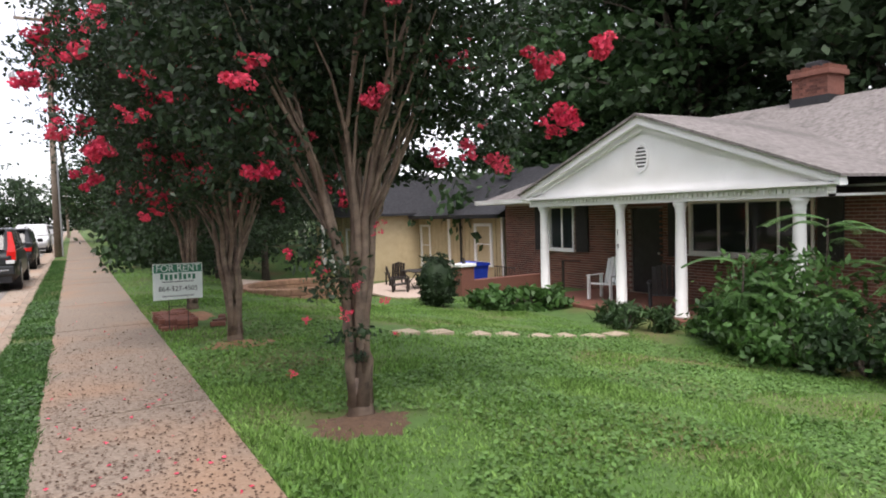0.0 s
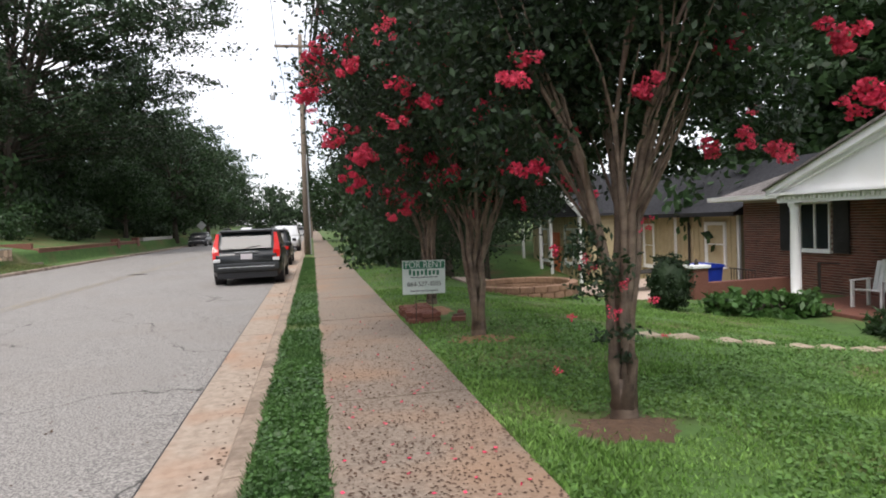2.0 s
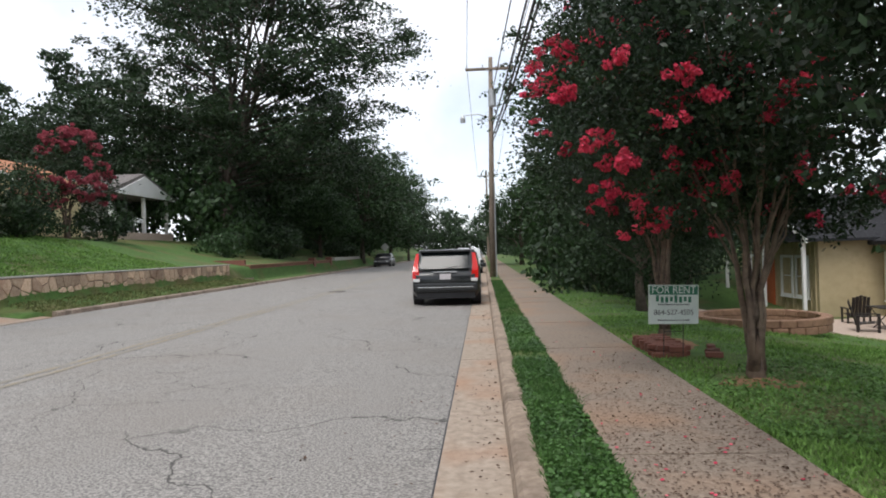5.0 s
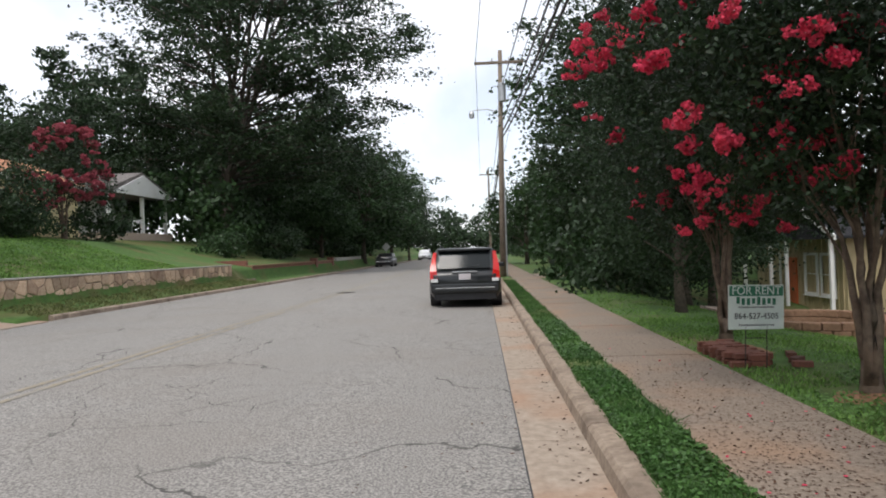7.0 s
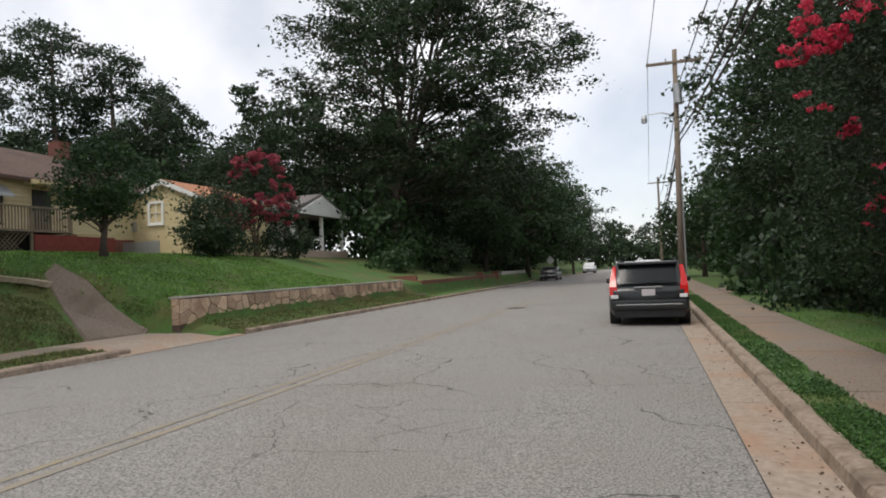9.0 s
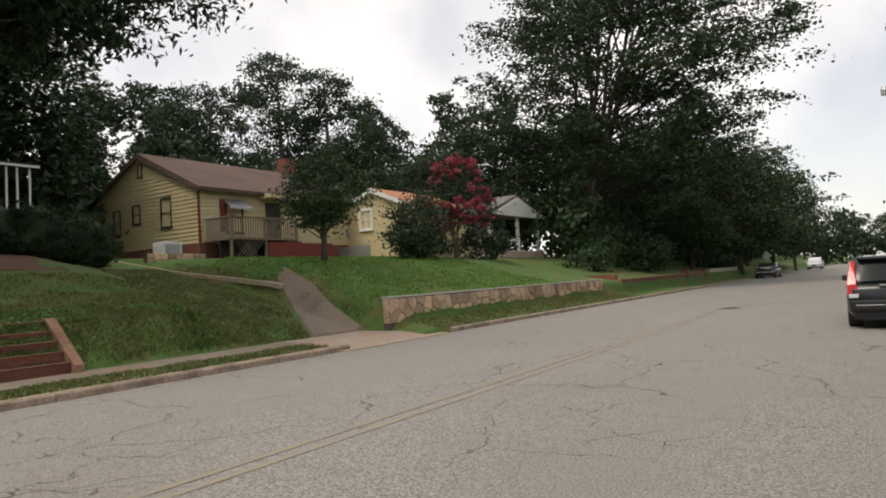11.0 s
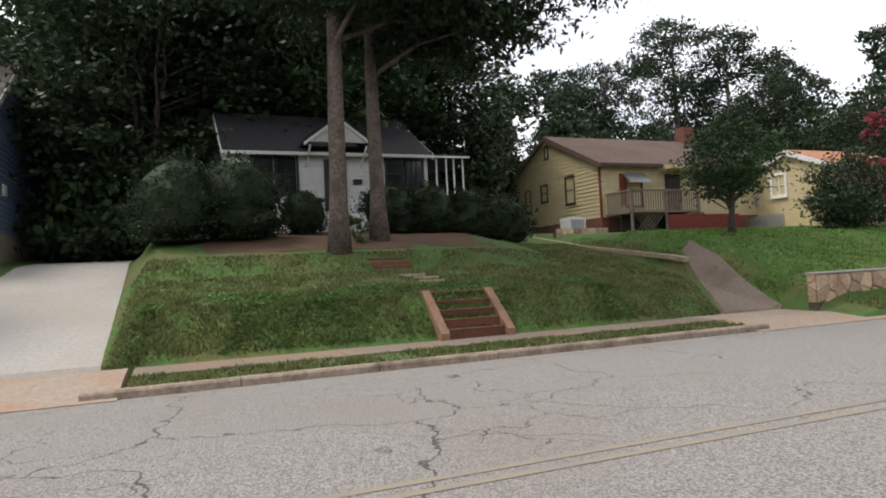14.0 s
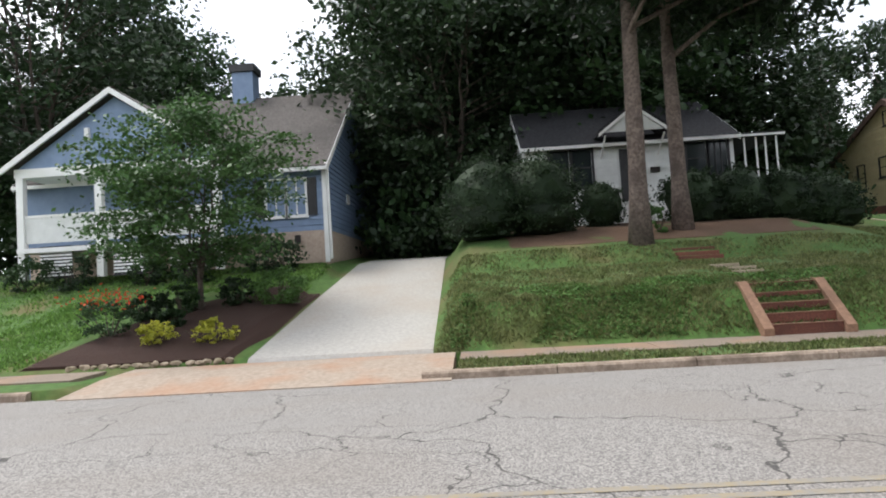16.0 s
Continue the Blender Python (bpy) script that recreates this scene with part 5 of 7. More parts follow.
pine(-20.6, 6.68, 17, .29, 31, -.2, [(0, 0, 12, 4, 4, 3), (2, 3, 9.5, 3, 3.4, 1.8), (1, -3, 10, 3.2, 3.2, 2), (1.5, 5.5, 11.5, 3, 3.2, 2.2), (0, 0, 15, 4, 4, 2.6), (2, 1, 7.6, 2.2, 2.6, .9), (-1, 4, 7.8, 2.2, 2.4, 1.0)])
pine(-22.3, 8.45, 16, .27, 32, .12, [(0, 0, 12, 4, 4, 3), (-1, 3.5, 9, 3, 3.4, 2), (0, -3, 9.5, 3, 3, 2), (0, 5, 12, 3.2, 3.2, 2.4), (1, 6.5, 9.4, 2.8, 3.0, 2.0), (1.5, 8, 12.5, 3, 3, 2.6), (1, 7, 15, 3, 3, 2), (1, 3, 7.0, 2.4, 2.8, 1.3), (-2, 0, 8, 3, 3, 1.6)])

# woods behind the houses
NEAR = [spreading_tree("woodland_tree", -48 - 8 * k, -36 - 9 * k, hgt, rad, 15000, .34, leaf, "tall dark leafy tree in the woods behind the houses", .26, 70 + k, stems=4, low=.2, spray=1.25, group="woods behind the houses", per_stem=13) for k, (leaf, hgt, rad) in enumerate(((LEAF_DARK, 16, 5.5), (LEAF_MID, 14, 5.0), (LEAF_DARK, 18, 5.2)))]
PROTO = []
for k, (leaf, hgt) in enumerate(((LEAF_DARK, 15), (LEAF_MID, 13), (LEAF_DARK, 18))):
    rr = np.random.default_rng(60 + k)
    bl = [(rr.normal() * 2.2, rr.normal() * 2.2, hgt * (.3 + .62 * j / 7), 2.6 + rr.uniform(0, 1.6) * (1 - .4 * j / 7), 2.6 + rr.uniform(0, 1.6) * (1 - .4 * j / 7), 1.5 + rr.uniform(0, 1.0)) for j in range(8)]
    PROTO.append(hardwood("woodland_tree", -78 - 6 * k, -30 - 7 * k, bl, 4600, .52, leaf, "dark leafy tree in the distant woods", .3, seed=70 + k, fork_h=hgt * .3, group="distant woods", branches=8, spread=.2))
rw = random.Random(5)


def woods(protos, places):
    for x, y, s in places:
        ob = protos[rw.randrange(len(protos))]
        q = s * rw.uniform(.88, 1.12)
        copy_thing(ob, pose(x, y, ground_z(x, y) - .1, 0, 0, rw.uniform(0, 360)) @ Matrix.Diagonal((q, q, q * rw.uniform(.92, 1.08), 1)))


CLOSE, DISTANT = [], []
for y in range(-30, 16, 6):
    if not -16 < y < -4:
        CLOSE.append((-41 - rw.uniform(0, 4), y + rw.uniform(-2, 2), 1.1))
    DISTANT.append((-54 - rw.uniform(0, 8), y + rw.uniform(-2, 2), 1.2 if not -20 < y < 0 else .8))
for y in range(20, 60, 6):
    DISTANT.append((-50 - rw.uniform(0, 6), y + rw.uniform(-2, 2), .62))
    DISTANT.append((-64 - rw.uniform(0, 6), y + rw.uniform(-2, 2), .8))
for y in range(58, 140, 9):
    DISTANT.append((-20 - rw.uniform(0, 4), y + 12 + rw.uniform(-2, 2), 1.05))
    DISTANT.append((-31 - rw.uniform(0, 8), y + 6 + rw.uniform(-2, 2), 1.0))
for y in range(44, 132, 10):
    DISTANT.append((9.0 + rw.uniform(0, 3), y + rw.uniform(-2, 2), .8))
    DISTANT.append((18 + rw.uniform(0, 6), y + rw.uniform(-2, 2), 1.0))
for y in range(-4, 36, 6):
    CLOSE.append((27 + rw.uniform(0, 3), y + rw.uniform(-2, 2), 1.0))
    DISTANT.append((37 + rw.uniform(0, 6), y + rw.uniform(-2, 2), 1.15))
for x in range(-60, 60, 10):
    DISTANT.append((x + rw.uniform(-3, 3), 190 + rw.uniform(0, 20), .9))
CLOSE += [(-38, 10.5, 1.1), (-37, 5.0, 1.05), (-39, 15.5, .9), (-30.5, 1.2, .75), (-34, -1, .95), (7.5, 26, .6), (22.5, 22, .8), (8.0, 45, 1.0), (-32, -19, 1.0), (-28, -23, .95), (-44, -9, .8), (-34, 50, .62), (-40, 46, .5), (-29, 57, .7), (-33, 63, .75), (-38, 54, .72), (-43, 51, .7), (-37, 60, .8), (-13.5, 73, 1.05), (-12.6, 89, 1.0), (-12.0, 105, .95), (-38, 17.0, .85), (-34.5, 8.6, 1.1), (-36, 1.5, 1.15), (-46, -5, .95), (24, 19, 1.1), (25.5, 12, 1.1), (24, 25, 1.15)]
DISTANT += [(-52, 34, .7), (-47, 42, .62), (-40, 30, .5), (-44, 25, .5), (-44, 56, .9), (-38, 68, 1.0), (-26, 66, 1.0), (-15, 86, .7), (-56, 50, .8), (-50, 64, .95)]
woods(NEAR, CLOSE)
woods(PROTO, DISTANT)


def far_pine(x, y, height, radius, seed):
    """A tall pine with a bare trunk and a crown of separate flat-topped clumps."""
    rng = np.random.default_rng(seed)
    z = ground_z(x, y)
    t = thing("tall_pine", x, y, z, "tall pine with a clumped crown above the distant woods", "tree", "tall pines above the woods")
    part("trunk", tube([(x, y, z - .2), (x + .2, y, z + height * .5), (x, y, z + height * .95)], [.32, .26, .1], 10), PINE_BARK, t, "", True)
    blobs = []
    for k in range(11):
        w = k / 10
        a = rng.uniform(0, 6.283)
        r = radius * (.8 - .5 * w) * rng.uniform(.5, 1.0)
        blobs.append((x + math.cos(a) * r, y + math.sin(a) * r, z + height * (.42 + .54 * w), radius * rng.uniform(.42, .62), radius * rng.uniform(.42, .62), radius * rng.uniform(.26, .38)))
    bm = bmesh.new()
    for b in blobs:
        rod((x, y, b[2] - 1.0), b[:3], .09, .03, 5, bm)
    tagged(part("bough", bm, PINE_BARK, t), kind="stuff")
    v, f = leaves(clumps(blobs, 9000, rng, .4, .24), .36, rng, 0, .55)
    leaf_part("crown", v, f, LEAF_PINE, t)


for k, (ang, far, hgt, rad) in enumerate(((56.5, 66, 16.5, 4.6), (53.2, 70, 17.5, 5.2), (47.6, 70, 21.5, 5.0), (43.6, 72, 20.5, 4.6), (40.2, 74, 18.0, 4.0), (62, 60, 14, 4.2))):
    far_pine(-1.4 - math.sin(radians(ang)) * far, 2.3 + math.cos(radians(ang)) * far, hgt, rad, 500 + k)


# ---- shrubs and low plants ----
def shrub(name, x, y, blobs, count, size, leaf, label, seed, category="shrub", group="", droop=0, aspect=.6, shell=.75, spread=.12):
    rng = np.random.default_rng(seed)
    z = min(ground_z(x + b[0] * .6, y + b[1] * .6) for b in blobs)
    t = thing(name, x, y, z, label, category, group)
    bm = bmesh.new()
    for k in range(7):
        b = blobs[k % len(blobs)]
        rod((x + b[0] * .5, y + b[1] * .5, z - .05), (x + b[0] + rng.normal() * b[3] * .4, y + b[1] + rng.normal() * b[4] * .4, z + b[2] + b[5] * .3), .02, .008, 5, bm)
    part("stems", bm, BARK, t)
    pts = clumps([(x + b[0], y + b[1], z + b[2], *b[3:]) for b in blobs], count, rng, shell, spread)
    pts[:, 2] = np.maximum(pts[:, 2], z + .02)
    v, f = leaves(pts, size, rng, droop, aspect)
    leaf_part("foliage", v, f, leaf, t)
    return t


def core_hedge(name, x, y, blobs, count, size, leaf, label, seed):
    """A clipped hedge: dense skin of small leaves over a dark inner mass."""
    t = shrub(name, x, y, blobs, count, size, leaf, label, seed, "hedge", shell=.88, spread=.10)
    z = ORIGIN[t].z
    bm = bmesh.new()
    for b in blobs:
        made = bmesh.ops.create_icosphere(bm, subdivisions=3, radius=1)["verts"]
        for v in made:
            q = 1 + .12 * noise.noise(v.co * 2.5 + Vector((seed, 0, 0)))
            v.co = Vector((x + b[0] + v.co.x * b[3] * .86 * q, y + b[1] + v.co.y * b[4] * .86 * q, max(z + b[2] + v.co.z * b[5] * .86 * q, z - .1)))
    part("inner_mass", bm, LEAF_HEDGE, t)
    return t


core_hedge("clipped_hedge", -22.9, 2.25, [(0, 0, 1.15, 1.5, 1.35, 1.5), (.1, -.1, .6, 1.5, 1.3, .9)], 11000, .10, LEAF_HEDGE, "large rounded clipped evergreen hedge", 41)
core_hedge("clipped_hedge", -23.3, 4.05, [(0, 0, 1.2, 1.45, 1.35, 1.45), (.1, .1, .6, 1.4, 1.3, .9)], 11000, .10, LEAF_HEDGE, "large rounded clipped evergreen hedge", 42)
core_hedge("clipped_hedge", -25.2, 6.5, [(0, 0, .75, .8, .85, .9)], 4000, .09, LEAF_HEDGE, "small round clipped hedge under a window", 43)
for k, yy in enumerate((9.6, 11.2, 12.8, 14.2)):
    core_hedge("clipped_hedge", -24.6, yy, [(0, 0, .85, 1.05, 1.1, 1.05), (0, .3, .5, 1.0, 1.0, .8)], 6000, .10, LEAF_HEDGE, "long dark clipped hedge before the white house", 44 + k)
shrub("pine_foot_vine", -22.0, 7.6, [(0, 0, .35, .35, .35, .5)], 600, .12, LEAF_WEED, "green vine at the foot of a pine", 51, "vine")
shrub("round_bush", -18.5, -3.45, [(0, 0, .45, .62, .62, .5)], 3500, .07, LEAF_LIGHT, "clipped round green bush on mulch", 52, "bush")
shrub("golden_bush", -15.6, -5.4, [(0, 0, .25, .45, .42, .26)], 1800, .07, LEAF_YELLOW, "small golden-leaved bush on mulch", 53, "bush", "golden bushes on mulch")
shrub("golden_bush", -15.5, -4.0, [(0, 0, .25, .5, .48, .27)], 1800, .07, LEAF_YELLOW, "small golden-leaved bush on mulch", 54, "bush", "golden bushes on mulch")
fl = shrub("flowering_shrub", -16.2, -6.8, [(0, 0, .5, .5, .6, .5)], 1400, .08, LEAF_MID, "loose shrub with orange-red flowers", 55, "shrub")
v, f = leaves(np.random.default_rng(3).normal(size=(160, 3)) * np.array((.3, .45, .12)) + np.array((-16.2, -6.8, ground_z(-16.2, -6.8) + .95)), .09, np.random.default_rng(4))
tagged(leaf_part("blossom", v, f, PETAL_RED, fl), kind="stuff")
for k, (sx, sy, sr) in enumerate(((-18.0, -5.9, .5), (-17.6, -6.6, .45), (-18.6, -4.6, .5), (-16.8, -5.6, .3), (-23.0, -5.2, .8), (-22.8, -4.6, .7), (-21.9, -12.8, .7), (-21.8, -11.3, .8), (-21.9, -8.8, .6), (-21.9, -7.2, .8))):
    shrub("garden_shrub", sx, sy, [(0, 0, sr * .7, sr, sr, sr * .8)], 1500, .10, LEAF_DARK if k % 3 else LEAF_MID, "dark green shrub by the blue house", 300 + k, "shrub", "garden shrubs by the blue house")
core_hedge("round_bush", 8.05, 12.9, [(0, 0, .62, .44, .44, .58), (0, 0, .35, .42, .42, .36)], 5000, .07, LEAF_HEDGE, "dark rounded bush on the lawn", 56)
for k, (sx, sy) in enumerate(((8.9, 12.3), (9.4, 11.95), (9.9, 11.7), (9.2, 12.6), (10.1, 12.2), (10.4, 11.6))):
    shrub("hosta", sx, sy, [(0, 0, .22, .36, .36, .24)], 420, .20, LEAF_WEED, "low broad-leaved hosta clump before the porch", 400 + k, "plant", "hosta bed", .3, .45, .5, .25)
for k, (sx, sy) in enumerate(((9.7, 8.7), (10.0, 8.2), (9.9, 9.3))):
    shrub("lily_clump", sx, sy, [(0, 0, .22, .3, .3, .22)], 500, .22, LEAF_MID, "low strap-leaved clump by the porch step", 420 + k, "plant", "lily clumps", .3, .18, .4, .25)
WEEDS = ((9.9, 6.7, .5, .4), (9.5, 5.9, .6, .5), (9.3, 5.2, .7, .6), (9.6, 4.5, .8, .55), (10.3, 7.3, .4, .35), (10.0, 5.6, .8, 1.0), (10.3, 4.0, .8, .7), (10.2, 6.5, .6, .8), (9.6, 3.4, .7, .5), (10.6, 2.6, .9, .7), (9.7, 2.3, .7, .5))
for k, (sx, sy, sr, sh) in enumerate(WEEDS):
    shrub("overgrown_shrub", sx, sy, [(0, 0, sh * .8, sr, sr, sh * .85)], 1500, .14, LEAF_WEED if k % 3 else LEAF_MID, "overgrown leafy weeds and shrub before the porch", 440 + k, "shrub", "overgrown bed", .15, .45, .3, .22)


def ailanthus(x, y, height, seed):
    """A weed tree: arching stalks with pairs of long leaflets."""
    rng = np.random.default_rng(seed)
    z = ground_z(x, y)
    t = thing("weed_sapling", x, y, z, "tall weed sapling with long feathered fronds", "sapling")
    part("stalk", rod((x, y, z - .05), (x + .05, y, z + height * .8), .03, .012), BARK, t)
    for k in range(11):
        a = rng.uniform(0, 6.283)
        s = Vector((x + .04, y, z + height * rng.uniform(.35, .8)))
        ln = rng.uniform(.6, 1.0)
        bm = bmesh.new()
        pts = []
        for i in range(9):
            w = i / 8
            pts.append(s + Vector((math.cos(a) * ln * w, math.sin(a) * ln * w, .45 * w - .5 * w * w)))
        tube(pts, [.008] * 9, 4, bm)
        side = Vector((-math.sin(a), math.cos(a), 0))
        along = Vector((math.cos(a), math.sin(a), 0))
        for i in range(24):
            w = .12 + .88 * i / 24
            j = min(int(w * 8), 7)
            p = pts[j].lerp(pts[j + 1], w * 8 - j)
            for sgn in (-1, 1):
                tip = p + side * sgn * .15 + along * .05 + Vector((0, 0, -.03))
                m1 = p.lerp(tip, .4)
                bm.faces.new([bm.verts.new(q) for q in (p, m1 + along * .022, tip, m1 - along * .022)])
        part("frond", bm, LEAF_WEED, t)


ailanthus(10.1, 5.3, 2.5, 5)
ailanthus(9.5, 6.2, 1.7, 6)
ailanthus(10.5, 4.4, 2.2, 7)


# ---- grass ----
def blades(name, rects, mat, label, hgt, seed, width=.012, skip=None):
    """Blades of grass scattered over rectangles (x0, x1, y0, y1, count)."""
    rng = np.random.default_rng(seed)
    V = []
    for x0, x1, y0, y1, n in rects:
        p = np.stack([rng.uniform(x0, x1, n), rng.uniform(y0, y1, n)], 1)
        keep = np.array([skip is None or not skip(a, b) for a, b in p])
        p = p[keep]
        z = np.array([.135 if .18 < a < .66 else ground_z(a, b) for a, b in p])
        n = len(p)
        b = np.column_stack([p, z - .015])
        a = rng.uniform(0, 6.283, n)
        lean = rng.normal(size=(n, 2)) * .45
        h = hgt * rng.uniform(.5, 1.35, n) * (.75 + .5 * np.sin(p[:, 0] * 1.7 + np.sin(p[:, 1] * 1.3) * 2) ** 2)
        w = np.column_stack([np.cos(a), np.sin(a), np.zeros(n)]) * (width * rng.uniform(.7, 1.5, n))[:, None]
        tip = b + np.column_stack([lean * h[:, None], h])
        V.append(np.stack([b - w, b + w, tip], 1))
    V = np.concatenate(V)
    me = cloud_mesh(name, V, np.arange(len(V) * 3).reshape(-1, 3), mat)
    tagged(new(name, me), label, "grass", kind="stuff")


def bare(a, b):
    return ((a - 2.64) ** 2 / .25 + (b - 4.2) ** 2 / .2 < 1 or (a - 2.5) ** 2 / .2 + (b - 7.6) ** 2 / .2 < 1 or 1.85 < a < 2.75 and 9 < b < 10.8) and random.random() < .85


def thin(a, b):
    if b > 13.9 and a < -14:
        along = (-14.2 - a) / 4.2
        return 15.0 + along * 2.6 < b < 17.1 + along * .95 and along < 1
    return noise.noise((a * .8, b * .8, 3)) > .42 and random.random() < .8


def verge_bare(a, b):
    return (b - 3.2) ** 2 < .12 and a > .25 and random.random() < .8


blades("lawn_grass", ((1.82, 5.5, 0, 6, 70000), (5.5, 9.5, 0, 12, 56000), (1.82, 5.5, 6, 14, 26000), (9.5, 11, 1, 8, 4000), (5.5, 9.5, 12, 20, 12000), (1.82, 5.5, 14, 22, 6000), (1.82, 9, -8, 0, 34000)), GRASS, "thick uneven green lawn with clover", .043, 81, .012, skip=bare)
blades("verge_grass", ((.17, .68, -6, 1.5, 12000), (.17, .68, 1.5, 9, 26000), (.17, .68, 9, 30, 16000)), LEAF_WEED, "short green grass of the verge", .05, 82, .009, skip=verge_bare)
blades("bank_grass", ((-16.2, -14.3, .9, 13.8, 36000), (-20.5, -16.2, .9, 13.9, 26000), (-13.15, -12.05, 1.4, 13.5, 9000), (-13.15, -12.05, 18, 36, 9000), (-24, -14.3, 13.8, 17.6, 24000)), GRASS_DRY, "rough grass and clover on a bank", .07, 83, .022, skip=thin)
blades("far_lawn_grass", ((-22, -13.4, 17.4, 30, 26000), (-24, -14.5, -16, -8, 12000), (-24, -20.2, -8, -3.2, 9000), (-20, -14.5, -10, -7.6, 5000)), GRASS, "mown green front lawn", .07, 84, .03)


def clover(name, rects, label, seed, size, mat=CLOVER):
    """Small round leaves lying among the grass."""
    rng = np.random.default_rng(seed)
    for x0, x1, y0, y1, n in rects:
        p = np.stack([rng.uniform(x0, x1, n), rng.uniform(y0, y1, n)], 1)
        p = np.array([q for q in p if noise.noise((q[0] * .7, q[1] * .7, 9)) > -.12])
        z = np.array([(.135 if .18 < u < .66 else ground_z(u, w)) for u, w in p]) + rng.uniform(.012, .045, len(p))
        v, f = leaves(np.column_stack([p, z]), size, rng, 0, .95, .8)
        tagged(new(name, cloud_mesh(name, v, f, mat)), label, "clover", kind="stuff")


clover("lawn_clover", ((1.85, 9.0, 0, 9, 60000),), "patches of clover among the lawn grass", 85, .034)
clover("verge_clover", ((.19, .65, 1.4, 14, 14000),), "clover among the verge grass", 86, .03, LEAF_WEED)
clover("bank_clover", ((-16.4, -14.35, 1.2, 12.5, 24000),), "broad weeds among the bank grass", 87, .06)


def scatter_petals():
    rng = np.random.default_rng(9)
    n = 150
    p = np.column_stack([rng.uniform(.7, 1.8, n), 1.0 + np.abs(rng.normal(0, 4.2, n)), np.full(n, .161)])
    v, f = leaves(p, .028, rng, 0, .9, .95)
    tagged(new("fallen_petals", cloud_mesh("fallen_petals", v, f, PETAL)), "fallen crimson petals on the sidewalk", "petals", kind="stuff")
    n = 6500
    p = np.column_stack([rng.uniform(.68, 1.8, n), rng.normal(4.6, 3.2, n), np.full(n, .159)])
    v, f = leaves(p, .022, rng, 0, .7, .97)
    tagged(new("fallen_litter", cloud_mesh("fallen_litter", v, f, LITTER)), "brown fallen leaf litter on the sidewalk", "litter", kind="stuff")
    n = 700
    p = np.column_stack([rng.uniform(-1.8, .0, n), rng.uniform(1, 24, n), np.full(n, .014)])
    p[:, 0] = np.where(rng.uniform(size=n) < .6, -np.abs(rng.normal(0, .15, n)) - .02, p[:, 0])
    p[:, 2] = np.where(p[:, 0] < -.5, .036, .014)
    v, f = leaves(p, .035, rng, 0, .6, .95)
    tagged(new("road_litter", cloud_mesh("road_litter", v, f, LITTER)), "dead leaves lying along the gutter", "litter", kind="stuff")


scatter_petals()


def clay_patch(x, y, rx, ry, mat, label, seed):
    rng = random.Random(seed)
    bm = bmesh.new()
    c = bm.verts.new((x, y, ground_z(x, y) + .045))
    rim = []
    for k in range(28):
        a = 6.2832 * k / 28
        s = rng.uniform(.75, 1.15)
        px, py = x + math.cos(a) * rx * s, y + math.sin(a) * ry * s
        rim.append(bm.verts.new((px, py, (.134 if .19 < px < .66 else ground_z(px, py)) - .015)))
    for k in range(28):
        bm.faces.new((c, rim[k], rim[(k + 1) % 28]))
    whole("bare_patch", bm, mat, label, "bare ground", kind="structure", smooth=True)


clay_patch(2.62, 4.1, .55, .42, STRAW, "bare brown earth round a tree foot", 1)
clay_patch(2.5, 7.6, .5, .4, CLAY, "bare red earth round a tree foot", 2)
clay_patch(2.4, 10.2, .55, 1.0, CLAY, "bare red earth round a tree foot", 3)


# ---- garden walls and steps ----
def cells(w, h, step, seed):
    """Irregular stone outlines that fill a w by h rectangle: cells of scattered seeds, cut by the lines between neighbours."""
    rng = np.random.default_rng(seed)
    pts = []
    for i in range(int(w / step) + 1):
        for j in range(max(1, int(round(h / (step * .8))))):
            pts.append(((i + .5 + rng.uniform(-.38, .38)) * step, (j + .5 + rng.uniform(-.36, .36)) * h / max(1, int(round(h / (step * .8))))))
    pts = [q for q in pts if 0 < q[0] < w]
    res = []
    for a in pts:
        poly = [(0.0, 0.0), (w, 0.0), (w, h), (0.0, h)]
        for b in pts:
            if b is a or abs(b[0] - a[0]) > 3 * step:
                continue
            mx, my, nx, ny = (a[0] + b[0]) / 2, (a[1] + b[1]) / 2, b[0] - a[0], b[1] - a[1]
            out = []
            for k in range(len(poly)):
                p, q = poly[k], poly[(k + 1) % len(poly)]
                dp = (p[0] - mx) * nx + (p[1] - my) * ny
                dq = (q[0] - mx) * nx + (q[1] - my) * ny
                if dp <= 0:
                    out.append(p)
                if dp * dq < 0:
                    s = dp / (dp - dq)
                    out.append((p[0] + (q[0] - p[0]) * s, p[1] + (q[1] - p[1]) * s))
            poly = out
            if len(poly) < 3:
                break
        if len(poly) >= 3:
            res.append((a, poly))
    return res


def stone_face(owner, axis, at, start, base, w, h, step, face, seed, mat):
    for a, poly in cells(w, h, step, seed):
        rng = random.Random(int(a[0] * 1000))
        depth = rng.uniform(.02, .05)
        rings = []
        for shrink, d in ((.94, 0.0), (.90, depth * .7), (.74, depth)):
            rings.append([(a[0] + (u - a[0]) * shrink, a[1] + (v - a[1]) * shrink, d) for u, v in poly])
        bm = bmesh.new()
        vs = [[bm.verts.new((at + face * d, start + u, base + v) if axis == "x" else (start + u, at + face * d, base + v)) for u, v, d in ring] for ring in rings]
        n = len(poly)
        for r0, r1 in zip(vs, vs[1:]):
            for k in range(n):
                bm.faces.new((r0[k], r0[(k + 1) % n], r1[(k + 1) % n], r1[k]))
        bm.faces.new(vs[-1])
        bmesh.ops.recalc_face_normals(bm, faces=bm.faces)
        part("stone", bm, mat, owner)


